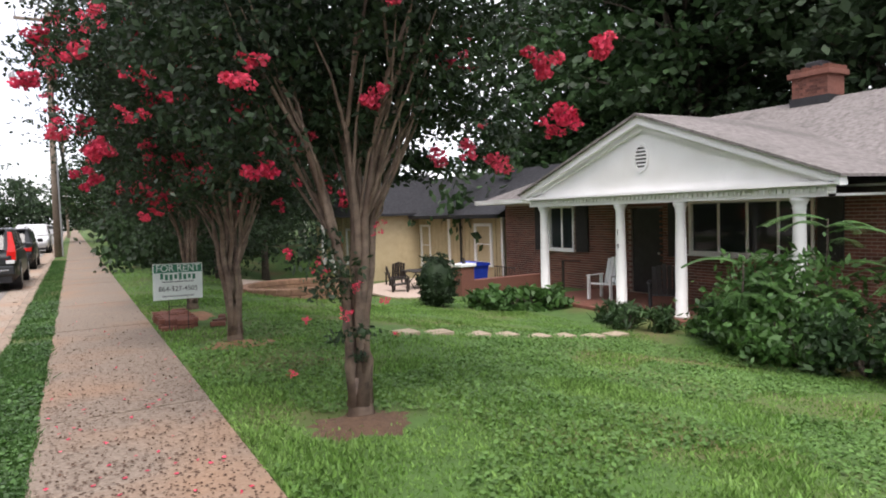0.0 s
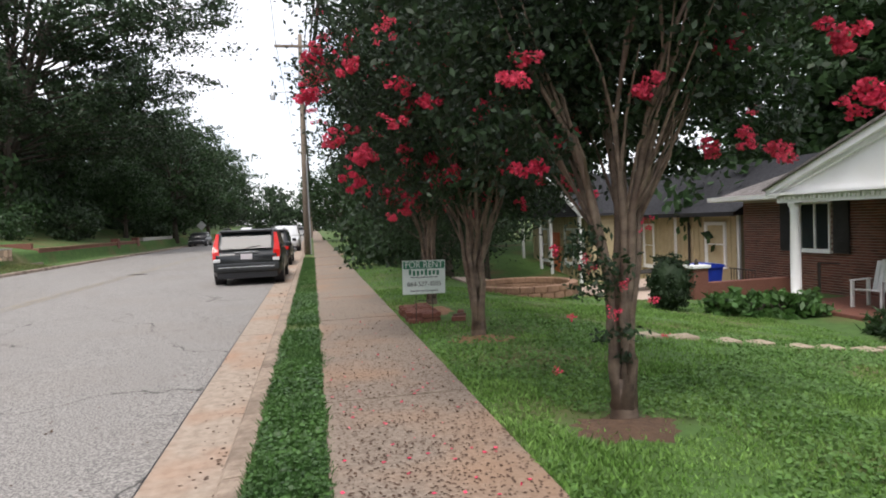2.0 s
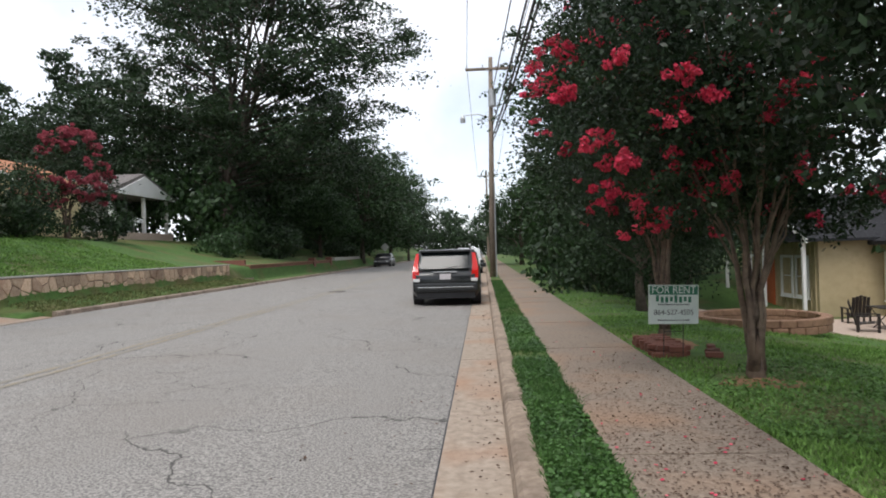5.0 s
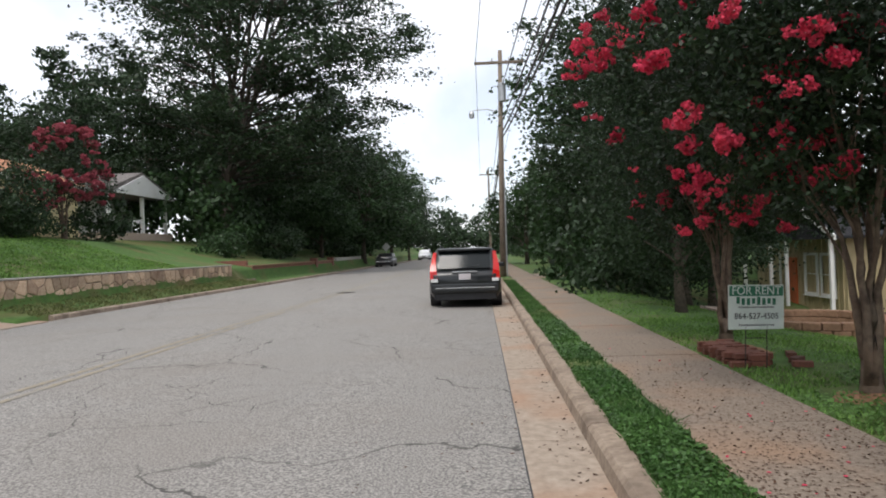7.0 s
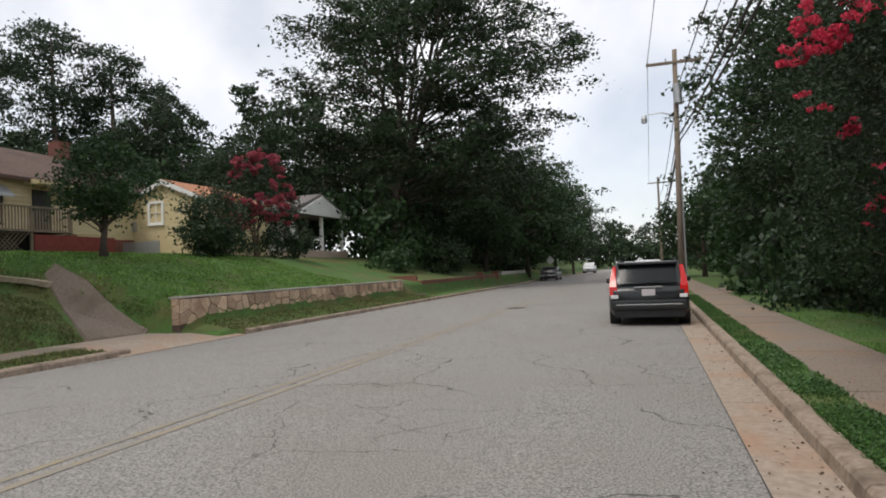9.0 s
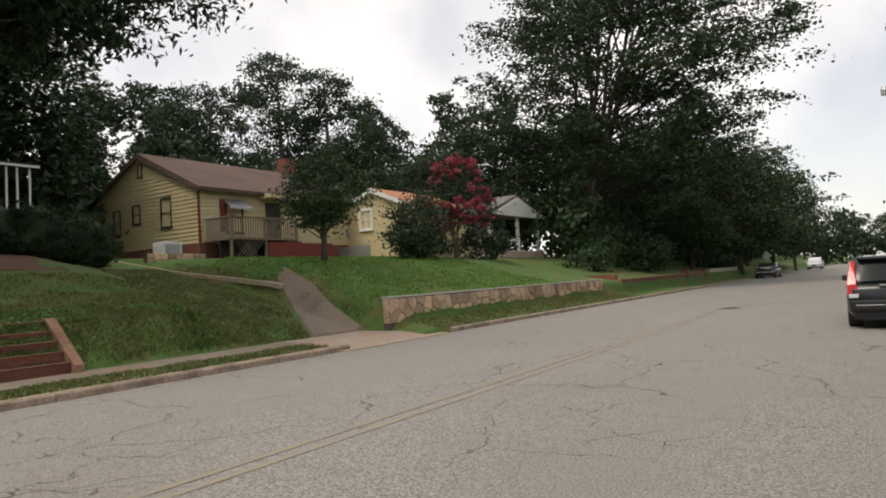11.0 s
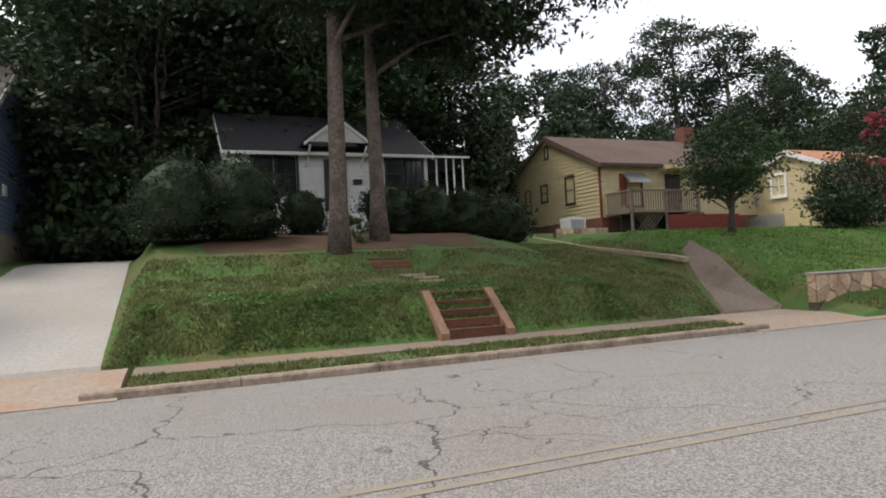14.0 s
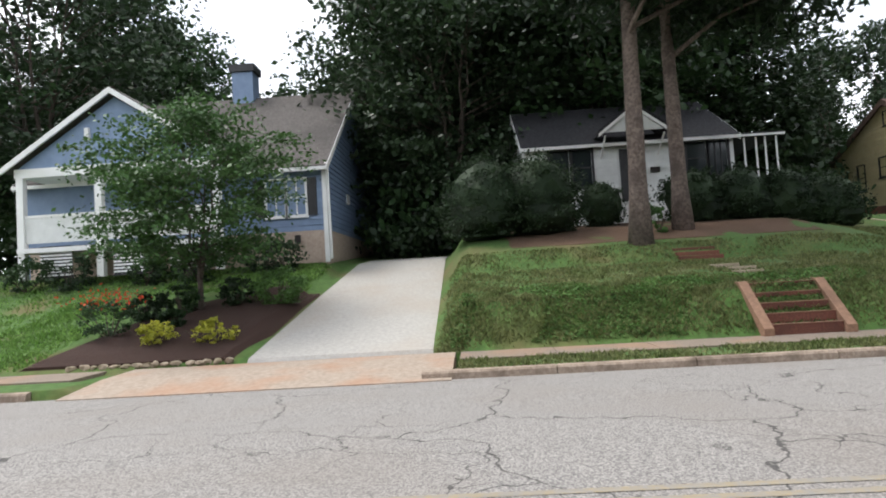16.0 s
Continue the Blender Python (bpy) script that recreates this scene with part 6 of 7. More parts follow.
sw = thing("stone_wall", -13.25, 25, .1, "low retaining wall of irregular tan and pink fieldstone", "wall")
part("wall_core", bx(-13.45, -13.2, 17.15, 34.0, -.1, 1.08), STONE_MORTAR, sw)
stone_face(sw, "x", -13.2, 17.15, .36, 16.85, .72, .40, 1, 5, STONE)
stone_face(sw, "y", 17.15, -13.45, .36, .25, .72, .25, -1, 6, STONE)
part("coping", bx(-13.5, -13.15, 17.1, 34.05, 1.08, 1.13, .012), DRIVEWAY, sw, "thin pale coping")
ls = thing("stone_border", -25.6, 18.6, 2.9, "low stone border wall below the air conditioner", "wall")
part("wall_core", bx(-25.75, -25.5, 17.3, 20.0, 2.5, 3.22), STONE_MORTAR, ls)
stone_face(ls, "x", -25.5, 17.3, 2.75, 2.7, .47, .3, 1, 8, STONE)

bw = thing("brick_garden_wall", -13.6, 48, .1, "long low dark red brick retaining wall", "wall")
part("wall_core", bx(-13.9, -13.55, 38.0, 58, -.1, .95), BRICK_JOINED, bw)
part("wall_core", bx(-17.5, -13.9, 38.0, 38.3, -.1, 1.3), BRICK_JOINED, bw)
part("coping", bx(-13.95, -13.5, 38.0, 58, .95, 1.02, .012), STEP_EDGE, bw)
for yy in (52.0, 57.6):
    part("pier", bx(-13.95, -13.45, yy, yy + .6, -.1, 1.25, .015), BRICK_JOINED, bw)
cw = thing("concrete_wall", -13.7, 66, .1, "pale low concrete garden wall", "wall")
part("wall_body", bx(-13.9, -13.6, 60, 72, -.1, 1.2, .02), DRIVEWAY, cw)
es = thing("entry_steps", -13.4, 35.5, .15, "worn grey stone steps beside the stone wall", "steps")
for k in range(5):
    part("step", bx(-14.2 - k * .5, -13.2 - k * .5, 34.3, 37.6, .0, .3 + k * .2, .015), OLD_DRIVE, es)

steps = thing("brick_steps", -14.5, 8.1, .17, "worn red brick steps with clay-coloured side walls", "steps")
for k in range(5):
    x1 = -14.22 - k * .24
    part("step", bx(x1 - .30, x1 + .02, 7.40, 8.76, .1, .17 + (k + 1) * .195, .012), RED_STEP, steps)
    part("nosing", bx(x1 - .03, x1 + .035, 7.40, 8.76, .172 + (k + 1) * .195, .187 + (k + 1) * .195, .004), STEP_EDGE, steps, "pale worn tread edge")
for y0 in (7.21, 8.76):
    out = [(-14.08, .12), (-14.08, .31), (-15.16, 1.20), (-15.34, 1.20), (-15.34, .12)]
    part("side_wall", prism(out, "y", y0, y0 + .19), STEP_EDGE, steps, "sloping clay-coloured side wall")
part("landing", bx(-16.0, -15.4, 7.4, 8.76, 1.0, 1.20, .012), RED_STEP, steps)
up = thing("upper_steps", -19.4, 7.85, 1.7, "three low worn brick steps in the upper lawn", "steps")
for k in range(3):
    part("step", bx(-19.5 - k * .3, -19.1 - k * .3, 7.3, 8.45, 1.4, 1.86 + k * .12, .015), RED_STEP, up)
for k, (sx, sy) in enumerate(((-16.5, 7.95), (-17.1, 8.05), (-17.7, 7.9))):
    fs = thing("flagstone", sx, sy, ground_z(sx, sy), "flat pale flagstone sunk in the grass", "flagstone", "flagstones above the steps")
    z = ground_z(sx, sy)
    part("slab", bx(sx - .25, sx + .22, sy - .28, sy + .3, z - .05, z + .06, .02), STEPPING, fs)
for k, sx in enumerate((4.75, 5.35, 5.95, 6.55, 7.15, 7.75, 8.35, 9.0)):
    sy = 7.9 + .05 * k + (.05 if k % 2 else -.03)
    z = ground_z(sx, sy)
    st = thing("stepping_stone", sx, sy, z, "square tan stepping stone in the lawn", "stepping stone", "stepping stones across the lawn")
    part("slab", bx(sx - .17, sx + .17, sy - .16, sy + .16, z - .05, z + .04, .015), STEPPING, st)

# loose bricks and edging under the sign
pad = thing("brick_pad", 2.15, 9.8, .14, "low pad of old red bricks beside the sidewalk", "brick pad")
rb = random.Random(4)
PAD_BRICK = mesh_of("brick", bx(-.098, .098, -.046, .046, -.03, .03, .006), RED_STEP)
for course in range(2):
    for r in range(12):
        for c in range(2):
            if course and (r + c * 5) % 11 == 0:
                continue
            ob = new("brick", PAD_BRICK)
            ob.parent = pad
            ob.matrix_local = Matrix.Translation(-ORIGIN[pad]) @ pose(1.96 + c * .205 + (r % 2) * .07 + rb.uniform(-.008, .008), 9.1 + r * .104, .17 + course * .066 + rb.uniform(-.004, .004), 0, 0, rb.uniform(-4, 4))
for bxx, byy, rz in ((2.62, 9.25, 40), (2.55, 8.98, -15), (2.72, 9.6, 75)):
    ob = new("brick", PAD_BRICK)
    ob.parent = pad
    ob.matrix_local = Matrix.Translation(-ORIGIN[pad]) @ pose(bxx, byy, ground_z(bxx, byy) + .045, 0, 0, rz)
pot = thing("round_planter", 5.1, 13.9, ground_z(5.1, 13.9), "round stacked-stone planter ring with bare soil", "planter")
for k in range(26):
    a = 6.2832 * k / 26
    for j in range(2):
        z = ground_z(5.1, 13.9)
        bm = bx(-.13, .13, -.09, .09, 0, .13, .02)
        bm.transform(pose(5.1 + math.cos(a + j * .12) * 1.1, 13.9 + math.sin(a + j * .12) * 1.1, z - .03 + j * .135, 0, 0, math.degrees(a) + 90))
        part("stone", bm, STEP_EDGE, pot)


# ---- sign ----
def text(body, size, m, mat, owner, align="CENTER", name="lettering", wide=1.0):
    cu = bpy.data.curves.new(name, "FONT")
    cu.body, cu.size, cu.align_x, cu.align_y, cu.extrude = body, size, align, "CENTER", .0012
    cu.materials.append(mat)
    ob = new(name, cu)
    ob.parent = owner
    ob.matrix_local = Matrix.Translation(-ORIGIN[owner]) @ m @ Matrix.Diagonal((wide, 1, 1, 1))
    return ob


SIGN_GREEN = material("sign_green", (.02, .14, .08), (.03, .17, .10), 5, .5, 0)
SIGN_WHITE = material("sign_white", (.60, .66, .62), (.68, .73, .69), 5, .5, 0)
SIGN_BLACK = material("sign_black", (.015, .015, .018), (.03, .03, .035), 5, .5, 0)
sign = thing("rental_sign", 2.08, 8.93, .14, "white and green for-rent yard sign on a wire frame", "sign")
turn_z = 11
base = pose(2.08, 8.93, .79, 0, 2, turn_z)
bm = bx(-.31, .31, -.004, .004, -.23, .23)
bm.transform(base)
part("board", bm, SIGN_WHITE, sign)
bm = bx(-.30, .30, -.0065, -.0045, .115, .22)
bm.transform(base)
part("green_band", bm, SIGN_GREEN, sign)
front = base @ pose(0, -.0075, 0, 90, 0, 0)
text("FOR RENT", .125, front @ Matrix.Translation((0, .168, 0)), SIGN_WHITE, sign, wide=.95)
for k, (w, hh, zz, c) in enumerate(((.46, .085, .065, SIGN_GREEN), (.40, .02, .0, SIGN_BLACK), (.40, .022, -.185, SIGN_BLACK))):
    bm = bmesh.new()
    n = 8 if k == 0 else 18
    for j in range(n):
        u = -w / 2 + w * (j + .15) / n
        bx(u, u + w / n * .62, -.0065, -.0045, zz - hh / 2 * (1 if (j * 7) % 3 else .7), zz + hh / 2 * (1 if j in (0, 4) else .6), 0, bm)
    bm.transform(base)
    part("print_bars", bm, c, sign)
text("864-527-4505", .088, front @ Matrix.Translation((0, -.095, 0)), SIGN_BLACK, sign, wide=1.0)
for s in (-.12, .12):
    bm = rod((s, 0, -.68), (s, 0, -.2), .005, .005, 6)
    bm.transform(base)
    part("wire_leg", bm, DARK_IRON, sign)
bm = rod((-.12, 0, -.32), (.12, 0, -.32), .005, .005, 6)
bm.transform(base)
part("wire_bar", bm, DARK_IRON, sign)

# ---- cars ----
TYRE = material("tyre_rubber", (.012, .012, .012), (.025, .025, .025), 20, .9, .2)
RIM = material("alloy_rim", (.35, .36, .37), (.42, .43, .44), 9, .35, 0, metal=.8)
CAR_GLASS = glass_material("car_glass", (.012, .016, .017), .06, 1.33)
LAMP_RED = glass_material("red_lamp", (.52, .015, .012), .12)
LAMP_CLEAR = glass_material("clear_lamp", (.65, .66, .66), .12)
CHROME = material("chrome", (.55, .56, .57), (.6, .6, .6), 5, .2, 0, metal=1)
PLATE = material("number_plate", (.45, .42, .44), (.6, .57, .58), 40, .5, 0)


def paint(name, c, rough=.28):
    m = material(name, c, tuple(v * 1.15 for v in c), 3, rough, 0)
    m.node_tree.nodes["Principled BSDF"].inputs["Coat Weight"].default_value = .25
    return m


def loft(sections, mat_name="body"):
    """A skin over rings of points; each ring has the same count."""
    bm = bmesh.new()
    rings = [[bm.verts.new(q) for q in ring] for ring in sections]
    n = len(rings[0])
    for a, b in zip(rings, rings[1:]):
        for k in range(n):
            bm.faces.new((a[k], a[(k + 1) % n], b[(k + 1) % n], b[k]))
    bm.faces.new(rings[0][::-1])
    bm.faces.new(rings[-1])
    bmesh.ops.recalc_face_normals(bm, faces=bm.faces)
    return bm


def car(x, y, heading, label, body_mat, length=4.7, width=1.82, height=1.47, wagon=True, tall_lamps=True, group="", name="parked_car"):
    """A parked car, its tail at the origin, nose along +y before turning by heading."""
    w, h = width / 2, height
    z = max(road_z(x), 0.0)
    m = pose(x, y, z, 0, 0, heading)
    t = thing(name, x, y, z, label, "car", group)

    def add(pname, bm, mat, parent=None, lab="", smooth=False):
        bm.transform(m)
        return part(pname, bm, mat, parent or t, lab, smooth)

    belt = h * .62
    rows = []
    for q, zb, zt, ws in ((0, .42, belt * .86, .86), (.06, .34, belt * .98, .93), (.35, .24, belt, .99), (1.2, .22, belt, 1.0), (length - 1.6, .22, belt * .99, 1.0), (length - .9, .22, belt * .93, .985), (length - .25, .26, belt * .80, .92), (length, .36, belt * .62, .80)):
        ww = w * ws
        rows.append([(-ww * .90, q, zb), (-ww, q, zb + .14), (-ww * 1.0, q, (zb + zt) / 2 + .05), (-ww * .965, q, zt - .03), (-ww * .90, q, zt), (ww * .90, q, zt), (ww * .965, q, zt - .03), (ww, q, (zb + zt) / 2 + .05), (ww, q, zb + .14), (ww * .90, q, zb)])
    body = add("body", loft(rows), body_mat, None, "", True)
    # cabin: tail gate, roof, windscreen
    if wagon:
        prof = ((.10, belt - .02, belt - .02), (.16, belt + .1, belt), (.42, h - .03, belt), (.55, h, belt), (length * .52, h, belt), (length * .60, h - .06, belt), (length - 1.25, belt + .03, belt - .02))
    else:
        prof = ((.75, belt, belt - .02), (1.25, h - .05, belt), (1.5, h, belt), (length * .52, h, belt), (length * .60, h - .06, belt), (length - 1.25, belt + .03, belt - .02))
    rows = []
    for q, zt, zb in prof:
        f = .80 if zt > belt + .3 else .9
        rows.append([(-w * .93, q, zb), (-w * (f + .03), q, zt - .06), (-w * (f - .06), q, zt), (w * (f - .06), q, zt), (w * (f + .03), q, zt - .06), (w * .93, q, zb)])
    add("cabin", loft(rows), body_mat, None, "", True)
    # rear glass with frame, side glass, windscreen
    tail = prof[0][0]
    if wagon:
        add("rear_window", prism([(.125, belt + .05), (.395, h - .10), (.375, h - .09), (.105, belt + .06)], "x", -w * .70, w * .70), CAR_GLASS)
        add("spoiler", bx(-w * .74, w * .74, .26, .5, h - .07, h - .02, .015), body_mat)
        add("wiper", rod((0, .10, belt + .08), (w * .4, .14, belt + .13), .008), DARK_PAINT_AND_SHADE)
    else:
        add("rear_window", prism([(.82, belt + .06), (1.22, h - .08), (1.20, h - .07), (.80, belt + .07)], "x", -w * .72, w * .72), CAR_GLASS)
    for s in (-1, 1):
        for a, b in ((.55 if wagon else 1.15, 1.55), (1.65, 2.55), (2.65, 3.2)):
            x0, x1 = sorted((s * w * .865, s * w * .90))
            out = [(a + .02, belt + .04), (b, belt + .04), (b - .02 - (.25 if b > 3 else 0), h - .12), (a + .10, h - .12)]
            bm = bmesh.new()
            lo = [bm.verts.new((s * w * (.945 if v < h - .2 else .855), u, v)) for u, v in out]
            hi = [bm.verts.new((s * w * (.925 if v < h - .2 else .83), u, v)) for u, v in out]
            bm.faces.new(lo)
            bm.faces.new(hi[::-1])
            for k in range(4):
                bm.faces.new((lo[k], hi[k], hi[(k + 1) % 4], lo[(k + 1) % 4]))
            bmesh.ops.recalc_face_normals(bm, faces=bm.faces)
            add("side_window", bm, CAR_GLASS)
        # tail lamps
        if tall_lamps:
            out = [(.02, belt * .80), (.20, belt * .80), (.27, belt + .02), (.46, h - .08), (.38, h - .05), (.10, belt + .06), (.015, belt * .86)]
            x0, x1 = sorted((s * w * .73, s * w * .955))
            rows = []
            for zz, yy, xo, xi in ((belt * .78, -.012, .95, .74), (belt, .03, .955, .77), (belt + .16, .13, .935, .79), (h - .1, .35, .87, .78)):
                rows.append([(s * w * xi, yy + .005, zz), (s * w * xo, yy + .035, zz), (s * w * xo * 1.004, yy + .16, zz), (s * w * xi, yy + .1, zz)])
            lamp = add("tail_lamp", loft(rows), LAMP_RED, None, "tall red tail lamp")
            add("lamp_lens", bx(min(s * w * .74, s * w * .93), max(s * w * .74, s * w * .93), -.018, .02, belt * .70, belt * .79, .01), LAMP_CLEAR, lamp)
        else:
            add("tail_lamp", bx(min(s * w * .6, s * w * .93), max(s * w * .6, s * w * .93), -.015, .1, belt * .72, belt * .86, .02), LAMP_RED)
        add("headlight", bx(min(s * w * .5, s * w * .82), max(s * w * .5, s * w * .82), length - .12, length - .012, belt * .55, belt * .68, .03), LAMP_CLEAR)
        mir = add("wing_mirror", bx(min(s * w * 1.0, s * w * 1.2), max(s * w * 1.0, s * w * 1.2), length - 1.75, length - 1.62, belt + .0, belt + .14, .03), body_mat)
        if wagon:
            add("roof_rail", tube([(s * w * .70, .7, h), (s * w * .70, .8, h + .05), (s * w * .70, 2.3, h + .05), (s * w * .70, 2.45, h)], [.016] * 4, 6), DARK_PAINT_AND_SHADE)
        for q in (.88, length - .92):
            wh = add("wheel", rod((s * (w - .22), q, .325), (s * (w + .005), q, .325), .325, .325, 28), TYRE)
            add("rim", rod((s * (w - .02), q, .325), (s * (w + .012), q, .325), .215, .20, 20), RIM, wh)
            add("wheel_arch", rod((s * (w - .25), q, .345), (s * (w + .002), q, .345), .37, .37, 28), DARK_PAINT_AND_SHADE)
    add("bumper", bx(-w * .93, w * .93, -.07, .12, .40, .62, .04), body_mat)
    add("bumper_strip", bx(-w * .80, w * .80, -.078, -.06, .50, .525, .004), CHROME)
    add("underside", bx(-w * .85, w * .85, .05, length - .1, .2, .42, .02), DARK_PAINT_AND_SHADE)
    add("number_plate", bx(-.15, .15, -.018, .0 + .03, belt * .76, belt * .76 + .15, .004), PLATE)
    add("tailgate_trim", bx(-.32, .32, -.012, .03, belt * .76 + .19, belt * .76 + .215, .004), CHROME)
    add("grille", bx(-w * .35, w * .35, length - .04, length + .012, belt * .45, belt * .62, .02), DARK_PAINT_AND_SHADE)
    return t


car(-1.17, 18.55, 0, "dark grey station wagon with tall red tail lamps", paint("dark_grey_paint", (.006, .008, .009), .35), 4.71, 1.86, 1.52)
car(-1.17, 27.0, 0, "black car parked along the kerb", paint("black_car_paint", (.01, .011, .012)), 4.5, 1.78, 1.46, True, False, "cars parked along the kerb")
car(-1.1, 46.5, 180, "white car parked facing the walker", paint("white_car_paint", (.6, .61, .62)), -0 + 4.4, 1.8, 1.62, True, False, "cars parked along the kerb")
car(-10.7, 73, 180, "black sedan parked on the far side", paint("black_sedan_paint", (.012, .013, .016)), 4.6, 1.8, 1.42, False, False)
car(-10.4, 118, 180, "white pickup-like car far down the road", paint("white_far_paint", (.62, .63, .63)), 5.2, 1.95, 1.75, True, False)
car(-4.2, 135, 180, "white car far down the road", paint("white_far_paint_two", (.6, .61, .63)), 4.6, 1.85, 1.6, True, False)
car(-1.2, 100, 0, "silver car parked far down the road", paint("silver_paint", (.35, .36, .37)), 4.6, 1.8, 1.5, True, False, "cars parked along the kerb")

# ---- utility pole and wires ----
pole = thing("utility_pole", .35, 33.5, .15, "tall weathered wooden utility pole with crossarm and lamp", "utility pole")
part("post", tube([(.31, 33.5, .1), (.38, 33.5, 5), (.5, 33.5, 11.0)], [.15, .13, .10], 14), WOOD_POLE, pole, "", True)
part("crossarm", bx(-.75, 1.6, 33.36, 33.48, 10.35, 10.47, .01), WOOD_POLE, pole)
for xx in (-.68, .1, .9, 1.52):
    part("insulator", rod((xx, 33.42, 10.47), (xx, 33.42, 10.62), .04, .03), METAL, pole)
part("transformer", rod((.52, 33.2, 8.5), (.52, 33.2, 9.35), .19, .19, 18), METAL, pole, "grey transformer can")
part("lamp_arm", tube([(.42, 33.45, 8.0), (-.2, 33.42, 8.2), (-.9, 33.4, 8.15)], [.03, .028, .025], 8), METAL, pole)
part("lamp_head", tube([(-.95, 33.4, 8.15), (-.95, 33.4, 8.0), (-.95, 33.4, 7.8)], [.07, .13, .12], 14), METAL, pole, "street lamp head")
part("guard", rod((.5, 33.34, .15), (.5, 33.34, 4.8), .035), METAL, pole, "pale conduit along the post")


def wire(a, b, sag, r):
    pts = [Vector(a).lerp(Vector(b), k / 16) - Vector((0, 0, sag * 4 * (k / 16) * (1 - k / 16))) for k in range(17)]
    whole("overhead_wire", tube(pts, [r] * 17, 5), DARK_IRON, "black overhead wire strung between poles", "wire", "overhead wires")


for xx, zz, s, r in ((-.68, 10.6, .5, .014), (1.52, 10.6, .5, .014), (.55, 9.3, .6, .022), (.5, 7.6, .7, .028), (.5, 7.1, .75, .034), (.48, 6.8, .8, .03)):
    wire((xx, 33.4, zz), (xx + 1.2, -14, zz - .2), s, r)
    wire((xx, 33.4, zz), (xx + .2, 80, zz - .3), s, r)
pole_far = thing("utility_pole", .5, 80, .1, "tall weathered wooden utility pole in the distance", "utility pole")
part("post", rod((.5, 80, 0), (.5, 80, 11), .14, .1), WOOD_POLE, pole_far)
part("crossarm", bx(-.6, 1.6, 79.9, 80, 10.3, 10.42), WOOD_POLE, pole_far)

# roadside signs, rail, fence
ss = thing("traffic_sign", -12.6, 84, .1, "grey back of a diamond road sign on a post", "road sign")
part("post", rod((-12.6, 84, 0), (-12.6, 84, 2.6), .03), METAL, ss)
bm = bx(-.4, .4, -.01, .01, -.4, .4, .004)
bm.transform(pose(-12.6, 83.95, 2.2, 0, 45, 0))
part("plate", bm, METAL, ss)
hr = thing("steel_railing", 2.3, 31, .15, "low dark pipe handrail beside the sidewalk", "railing")
part("rail", tube([(2.25, 30.2, .95), (2.9, 34.0, 1.0), (3.2, 38, 1.05)], [.03] * 3, 8), DARK_IRON, hr)
part("rail", tube([(2.25, 30.2, .95), (3.2, 30.0, .8), (4.6, 29.8, .55)], [.03] * 3, 8), DARK_IRON, hr)
for px_, py_ in ((2.25, 30.2), (2.9, 34.0), (3.2, 38.0), (3.2, 30.0)):
    part("post", rod((px_, py_, -.1), (px_, py_, .98), .032), DARK_IRON, hr)
fence = thing("board_fence", 6.5, 40, 0, "weathered grey wooden board fence", "fence")
for k in range(26):
    yy = 40 + k * .16
    part("board", bx(6.4, 6.43, yy, yy + .145, ground_z(6.4, yy) - .1, 1.75 + .03 * math.sin(k)), DECK_WOOD, fence)
draped("side_path", ((1.83, 31, 36), (3.6, 30.5, 36)), WALK, .02, "concrete path joining the sidewalk", "path", follow=True)


# ---- porch and yard things ----
def chair(x, y, z, turn_deg, mat, label, name):
    t = thing(name, x, y, z, label, "chair")
    m = pose(x, y, z, 0, 0, turn_deg)

    def add(pname, bm):
        bm.transform(m)
        return part(pname, bm, mat, t)

    for k in range(6):
        u = -.25 + k * .1
        add("seat_slat", bx(-.26, .26, u - .045, u + .045, .36 - k * .012, .385 - k * .012, .008))
    for k in range(5):
        u = -.2 + k * .1
        add("back_slat", prism([(.25, .33), (.28, .33), (.46, .98 - .03 * abs(k - 2)), (.43, .99 - .03 * abs(k - 2))], "x", u - .042, u + .042))
    for s in (-1, 1):
        x0, x1 = sorted((s * .27, s * .36))
        add("armrest", bx(x0, x1, -.32, .3, .55, .575, .01))
        for q in (-.28, .22):
            x0, x1 = sorted((s * .28, s * .33))
            add("leg", bx(x0, x1, q - .04, q + .04, 0, .56, .01))
    return t


chair(11.9, 11.55, -.63, -78, PLASTIC_WHITE, "white plastic slat-back garden chair on the porch", "garden_chair")
chair(11.7, 9.6, -.63, 130, DARK_PAINT_AND_SHADE, "dark wooden chair in the porch shade", "porch_chair")


def bin_():
    x, y = 12.2, 17.9
    z = ground_z(x, y)
    t = thing("recycling_bin", x, y, z, "large blue wheeled recycling bin with lid", "bin")
    rows = []
    for zz, s in ((.08, .26), (.9, .33)):
        rows.append([(x - s, y - s, z + zz), (x + s, y - s, z + zz), (x + s, y + s, z + zz), (x - s, y + s, z + zz)])
    part("tub", loft(rows), PLASTIC_BLUE, t)
    part("lid", prism([(x - .38, z + .9), (x + .38, z + .9), (x + .36, z + .98), (x - .1, z + 1.04), (x - .36, z + .98)], "y", y - .37, y + .37), PLASTIC_BLUE, t)
    for s in (-1, 1):
        part("wheel", rod((x + .25, y + s * .2, z + .1), (x + .25, y + s * .28, z + .1), .1), TYRE, t)
    part("mark", bx(x - .335, x - .31, y - .09, y + .09, z + .5, z + .62), WHITE, t, "small white emblem")


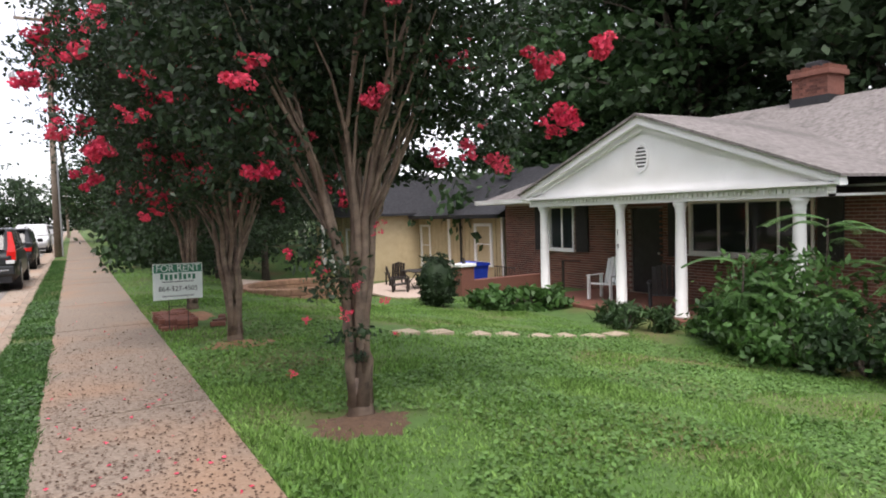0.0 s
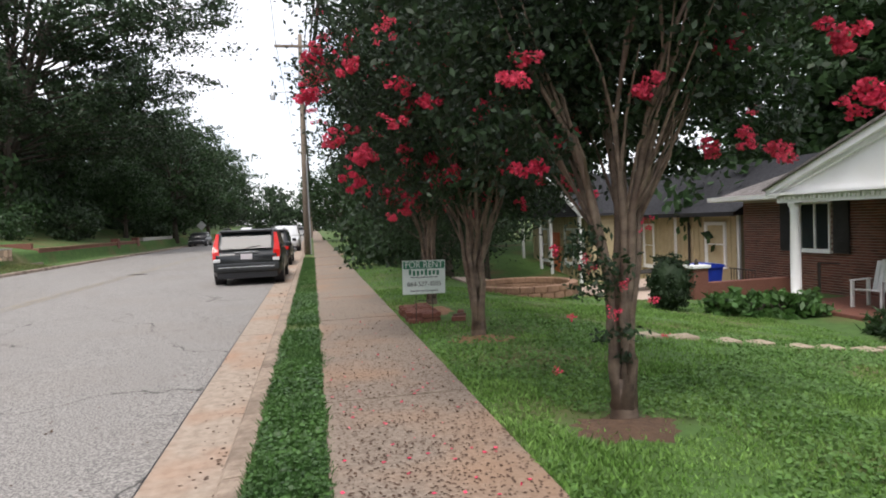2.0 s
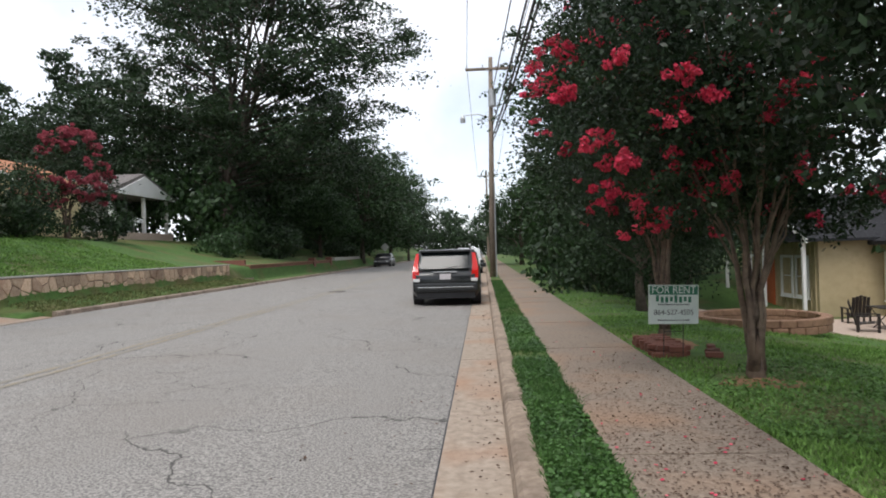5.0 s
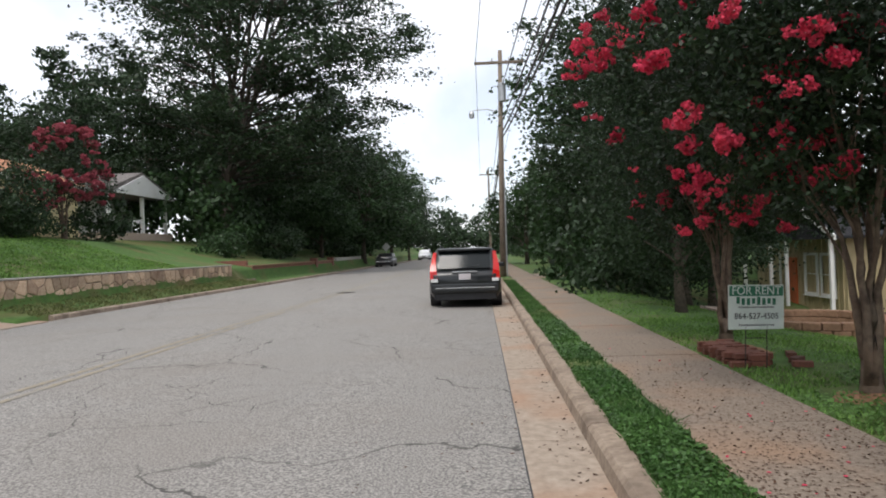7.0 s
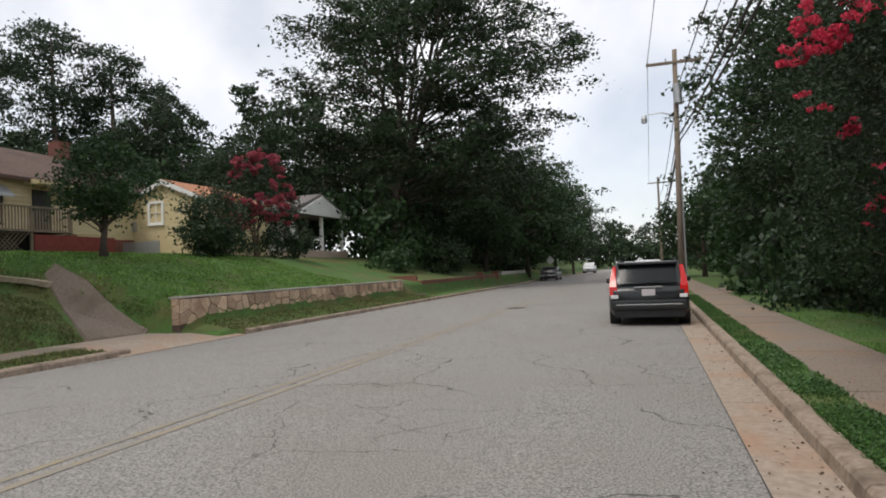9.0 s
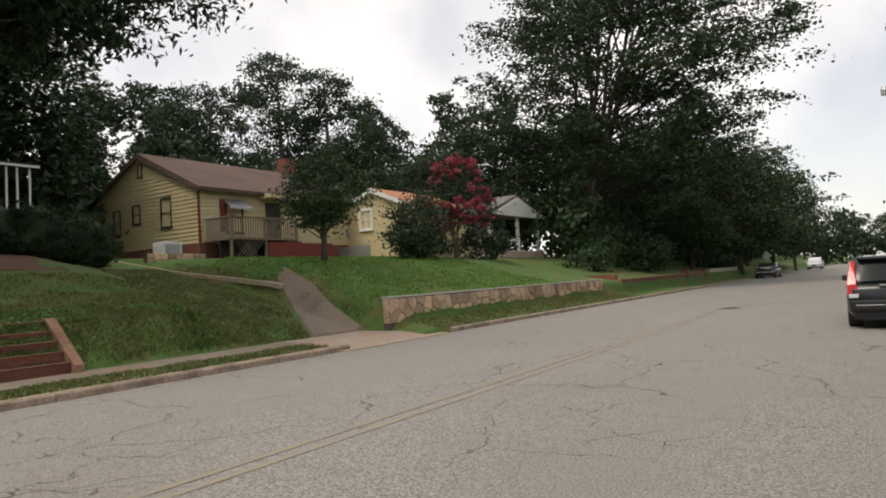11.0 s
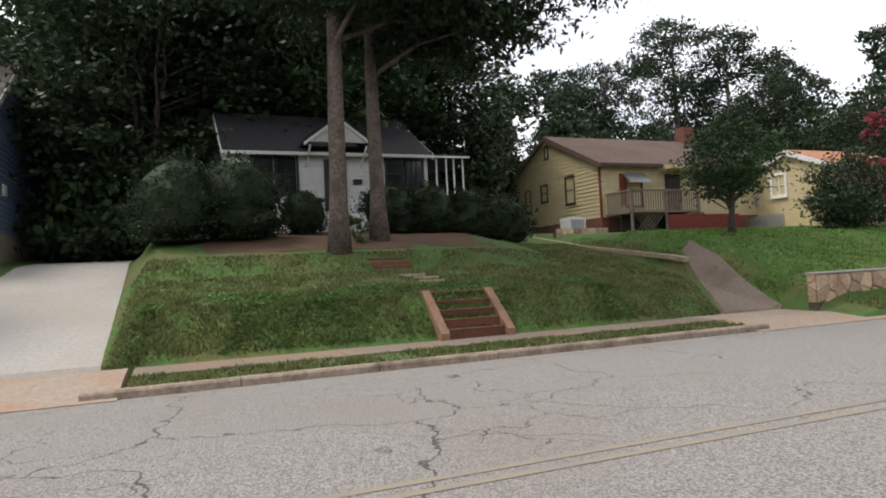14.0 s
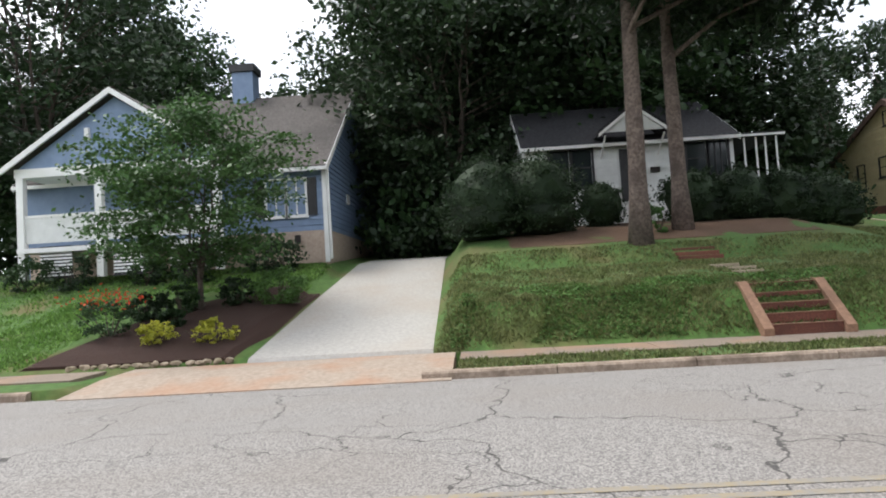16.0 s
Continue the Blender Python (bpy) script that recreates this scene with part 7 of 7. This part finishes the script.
bin_()
pl = thing("brick_pillar", 10.4, 15.6, -.9, "short brick pillar with white cap and low wall", "pillar")
z = ground_z(10.4, 15.6)
part("shaft", bx(10.2, 10.62, 15.4, 15.82, z - .1, z + .82, .01), BRICK_JOINED, pl)
part("cap", bx(10.15, 10.67, 15.35, 15.87, z + .82, z + .9, .015), WHITE, pl)
part("finial", rod((10.41, 15.61, z + .9), (10.41, 15.61, z + 1.05), .06, .03), DARK_IRON, pl)
part("low_wall", bx(10.62, 13.1, 15.5, 15.75, z - .1, z + .42, .01), BRICK_JOINED, pl)
rail = thing("iron_railing", 12.4, 16.3, -.9, "short black iron railing by the brick house", "railing")
for k in range(9):
    part("baluster", rod((12.35, 15.9 + k * .13, z), (12.35, 15.9 + k * .13, z + .62), .01, .01, 6), DARK_IRON, rail)
part("top_rail", rod((12.35, 15.85, z + .62), (12.35, 17.0, z + .62), .016), DARK_IRON, rail)
tb = thing("patio_table", 11.6, 20.6, -1.2, "dark metal patio table with folding chairs", "table")
z = ground_z(11.6, 20.6) + .05
part("tabletop", bx(11.1, 12.1, 20.0, 21.2, z + .70, z + .73, .01), DARK_IRON, tb)
for sx in (11.2, 12.0):
    part("leg", rod((sx, 20.1, z), (sx, 21.1, z + .7), .015), DARK_IRON, tb)
    part("leg", rod((sx, 21.1, z), (sx, 20.1, z + .7), .015), DARK_IRON, tb)
chair(10.6, 20.2, z, 60, DARK_IRON, "dark folding patio chair", "patio_chair")
chair(11.4, 22.2, z, 170, DARK_IRON, "dark folding patio chair", "patio_chair")
rocks = thing("river_stones", -14.45, -4.2, .17, "row of pale river stones along the mulch", "stones")
rq = random.Random(8)
for k in range(16):
    yy = -3.3 - k * .22 + rq.uniform(-.06, .06)
    bm = bmesh.new()
    bmesh.ops.create_icosphere(bm, subdivisions=2, radius=1)
    sx, sy, sz = rq.uniform(.07, .13), rq.uniform(.08, .15), rq.uniform(.05, .09)
    for v in bm.verts:
        v.co = Vector((v.co.x * sx, v.co.y * sy, v.co.z * sz)) * (1 + .2 * noise.noise(v.co * 1.7 + Vector((k, 0, 0)))) + Vector((-14.5 + rq.uniform(-.06, .06), yy, .22))
    part("stone", bm, STEPPING, rocks, "", True)
mh = thing("manhole_cover", -5.8, 26, .05, "dark flat iron utility cover in the road", "manhole cover")
part("cover", rod((-5.8, 26, .03), (-5.8, 26, .056), .34, .34, 28), DARK_IRON, mh)
sd = thing("storm_drain", -12.0, -8.2, .0, "dark storm drain slot in the kerb", "storm drain")
part("slot", bx(-12.1, -11.86, -9.4, -7.4, -.05, .10), DARK_PAINT_AND_SHADE, sd)
part("lid", bx(-13.0, -11.9, -9.6, -7.2, .12, .17, .015), CONCRETE, sd)

# underbrush that closes the woods at eye height
BRUSH = [shrub("underbrush", -44 - 4 * k, -52, [(0, 0, 1.3, 2.6, 2.6, 1.5), (1, 1.5, 2.2, 2.0, 2.0, 1.5), (-1, -1.5, 1.0, 2.2, 2.2, 1.2)], 2200, .34, LEAF_DARK if k else LEAF_MID, "dark tangled underbrush below the trees", 900 + k, "underbrush", "underbrush", spread=.25) for k in range(2)]


def brush(x, y, s):
    copy_thing(BRUSH[rw.randrange(2)], pose(x, y, ground_z(x, y) - .15, 0, 0, rw.uniform(0, 360)) @ Matrix.Diagonal((s, s, s * rw.uniform(.9, 1.3), 1)))


for y in range(-34, 60, 5):
    brush(-39.5 + rw.uniform(-1, 1), y, 1.5)
for y in range(48, 140, 6):
    brush(-20 - rw.uniform(0, 3), y + 2, 1.35)
for y in range(24, 140, 6):
    brush(8.0 + rw.uniform(0, 3) + (6 if 24 <= y < 36 else 0), y, 1.35 if y > 36 else 1.1)
for y in range(-8, 34, 5):
    brush(25 + rw.uniform(0, 2), y, 1.4)
for x in range(-70, 70, 8):
    brush(x, 180, 2.6)
for x, y, s in ((-28.5, 1.2, .75), (-29.5, -.6, .8), (-33, .8, 1.3), (4.2, 24.5, .7), (5.2, 28.5, .9), (3.6, 21.6, .5), (-15.2, 75, .9), (-15.4, 68, .8), (-26, 47.5, 1.0), (-17.5, 44, .6), (-19.8, 33.6, .55), (-21.2, 29.8, .5)):
    brush(x, y, s)
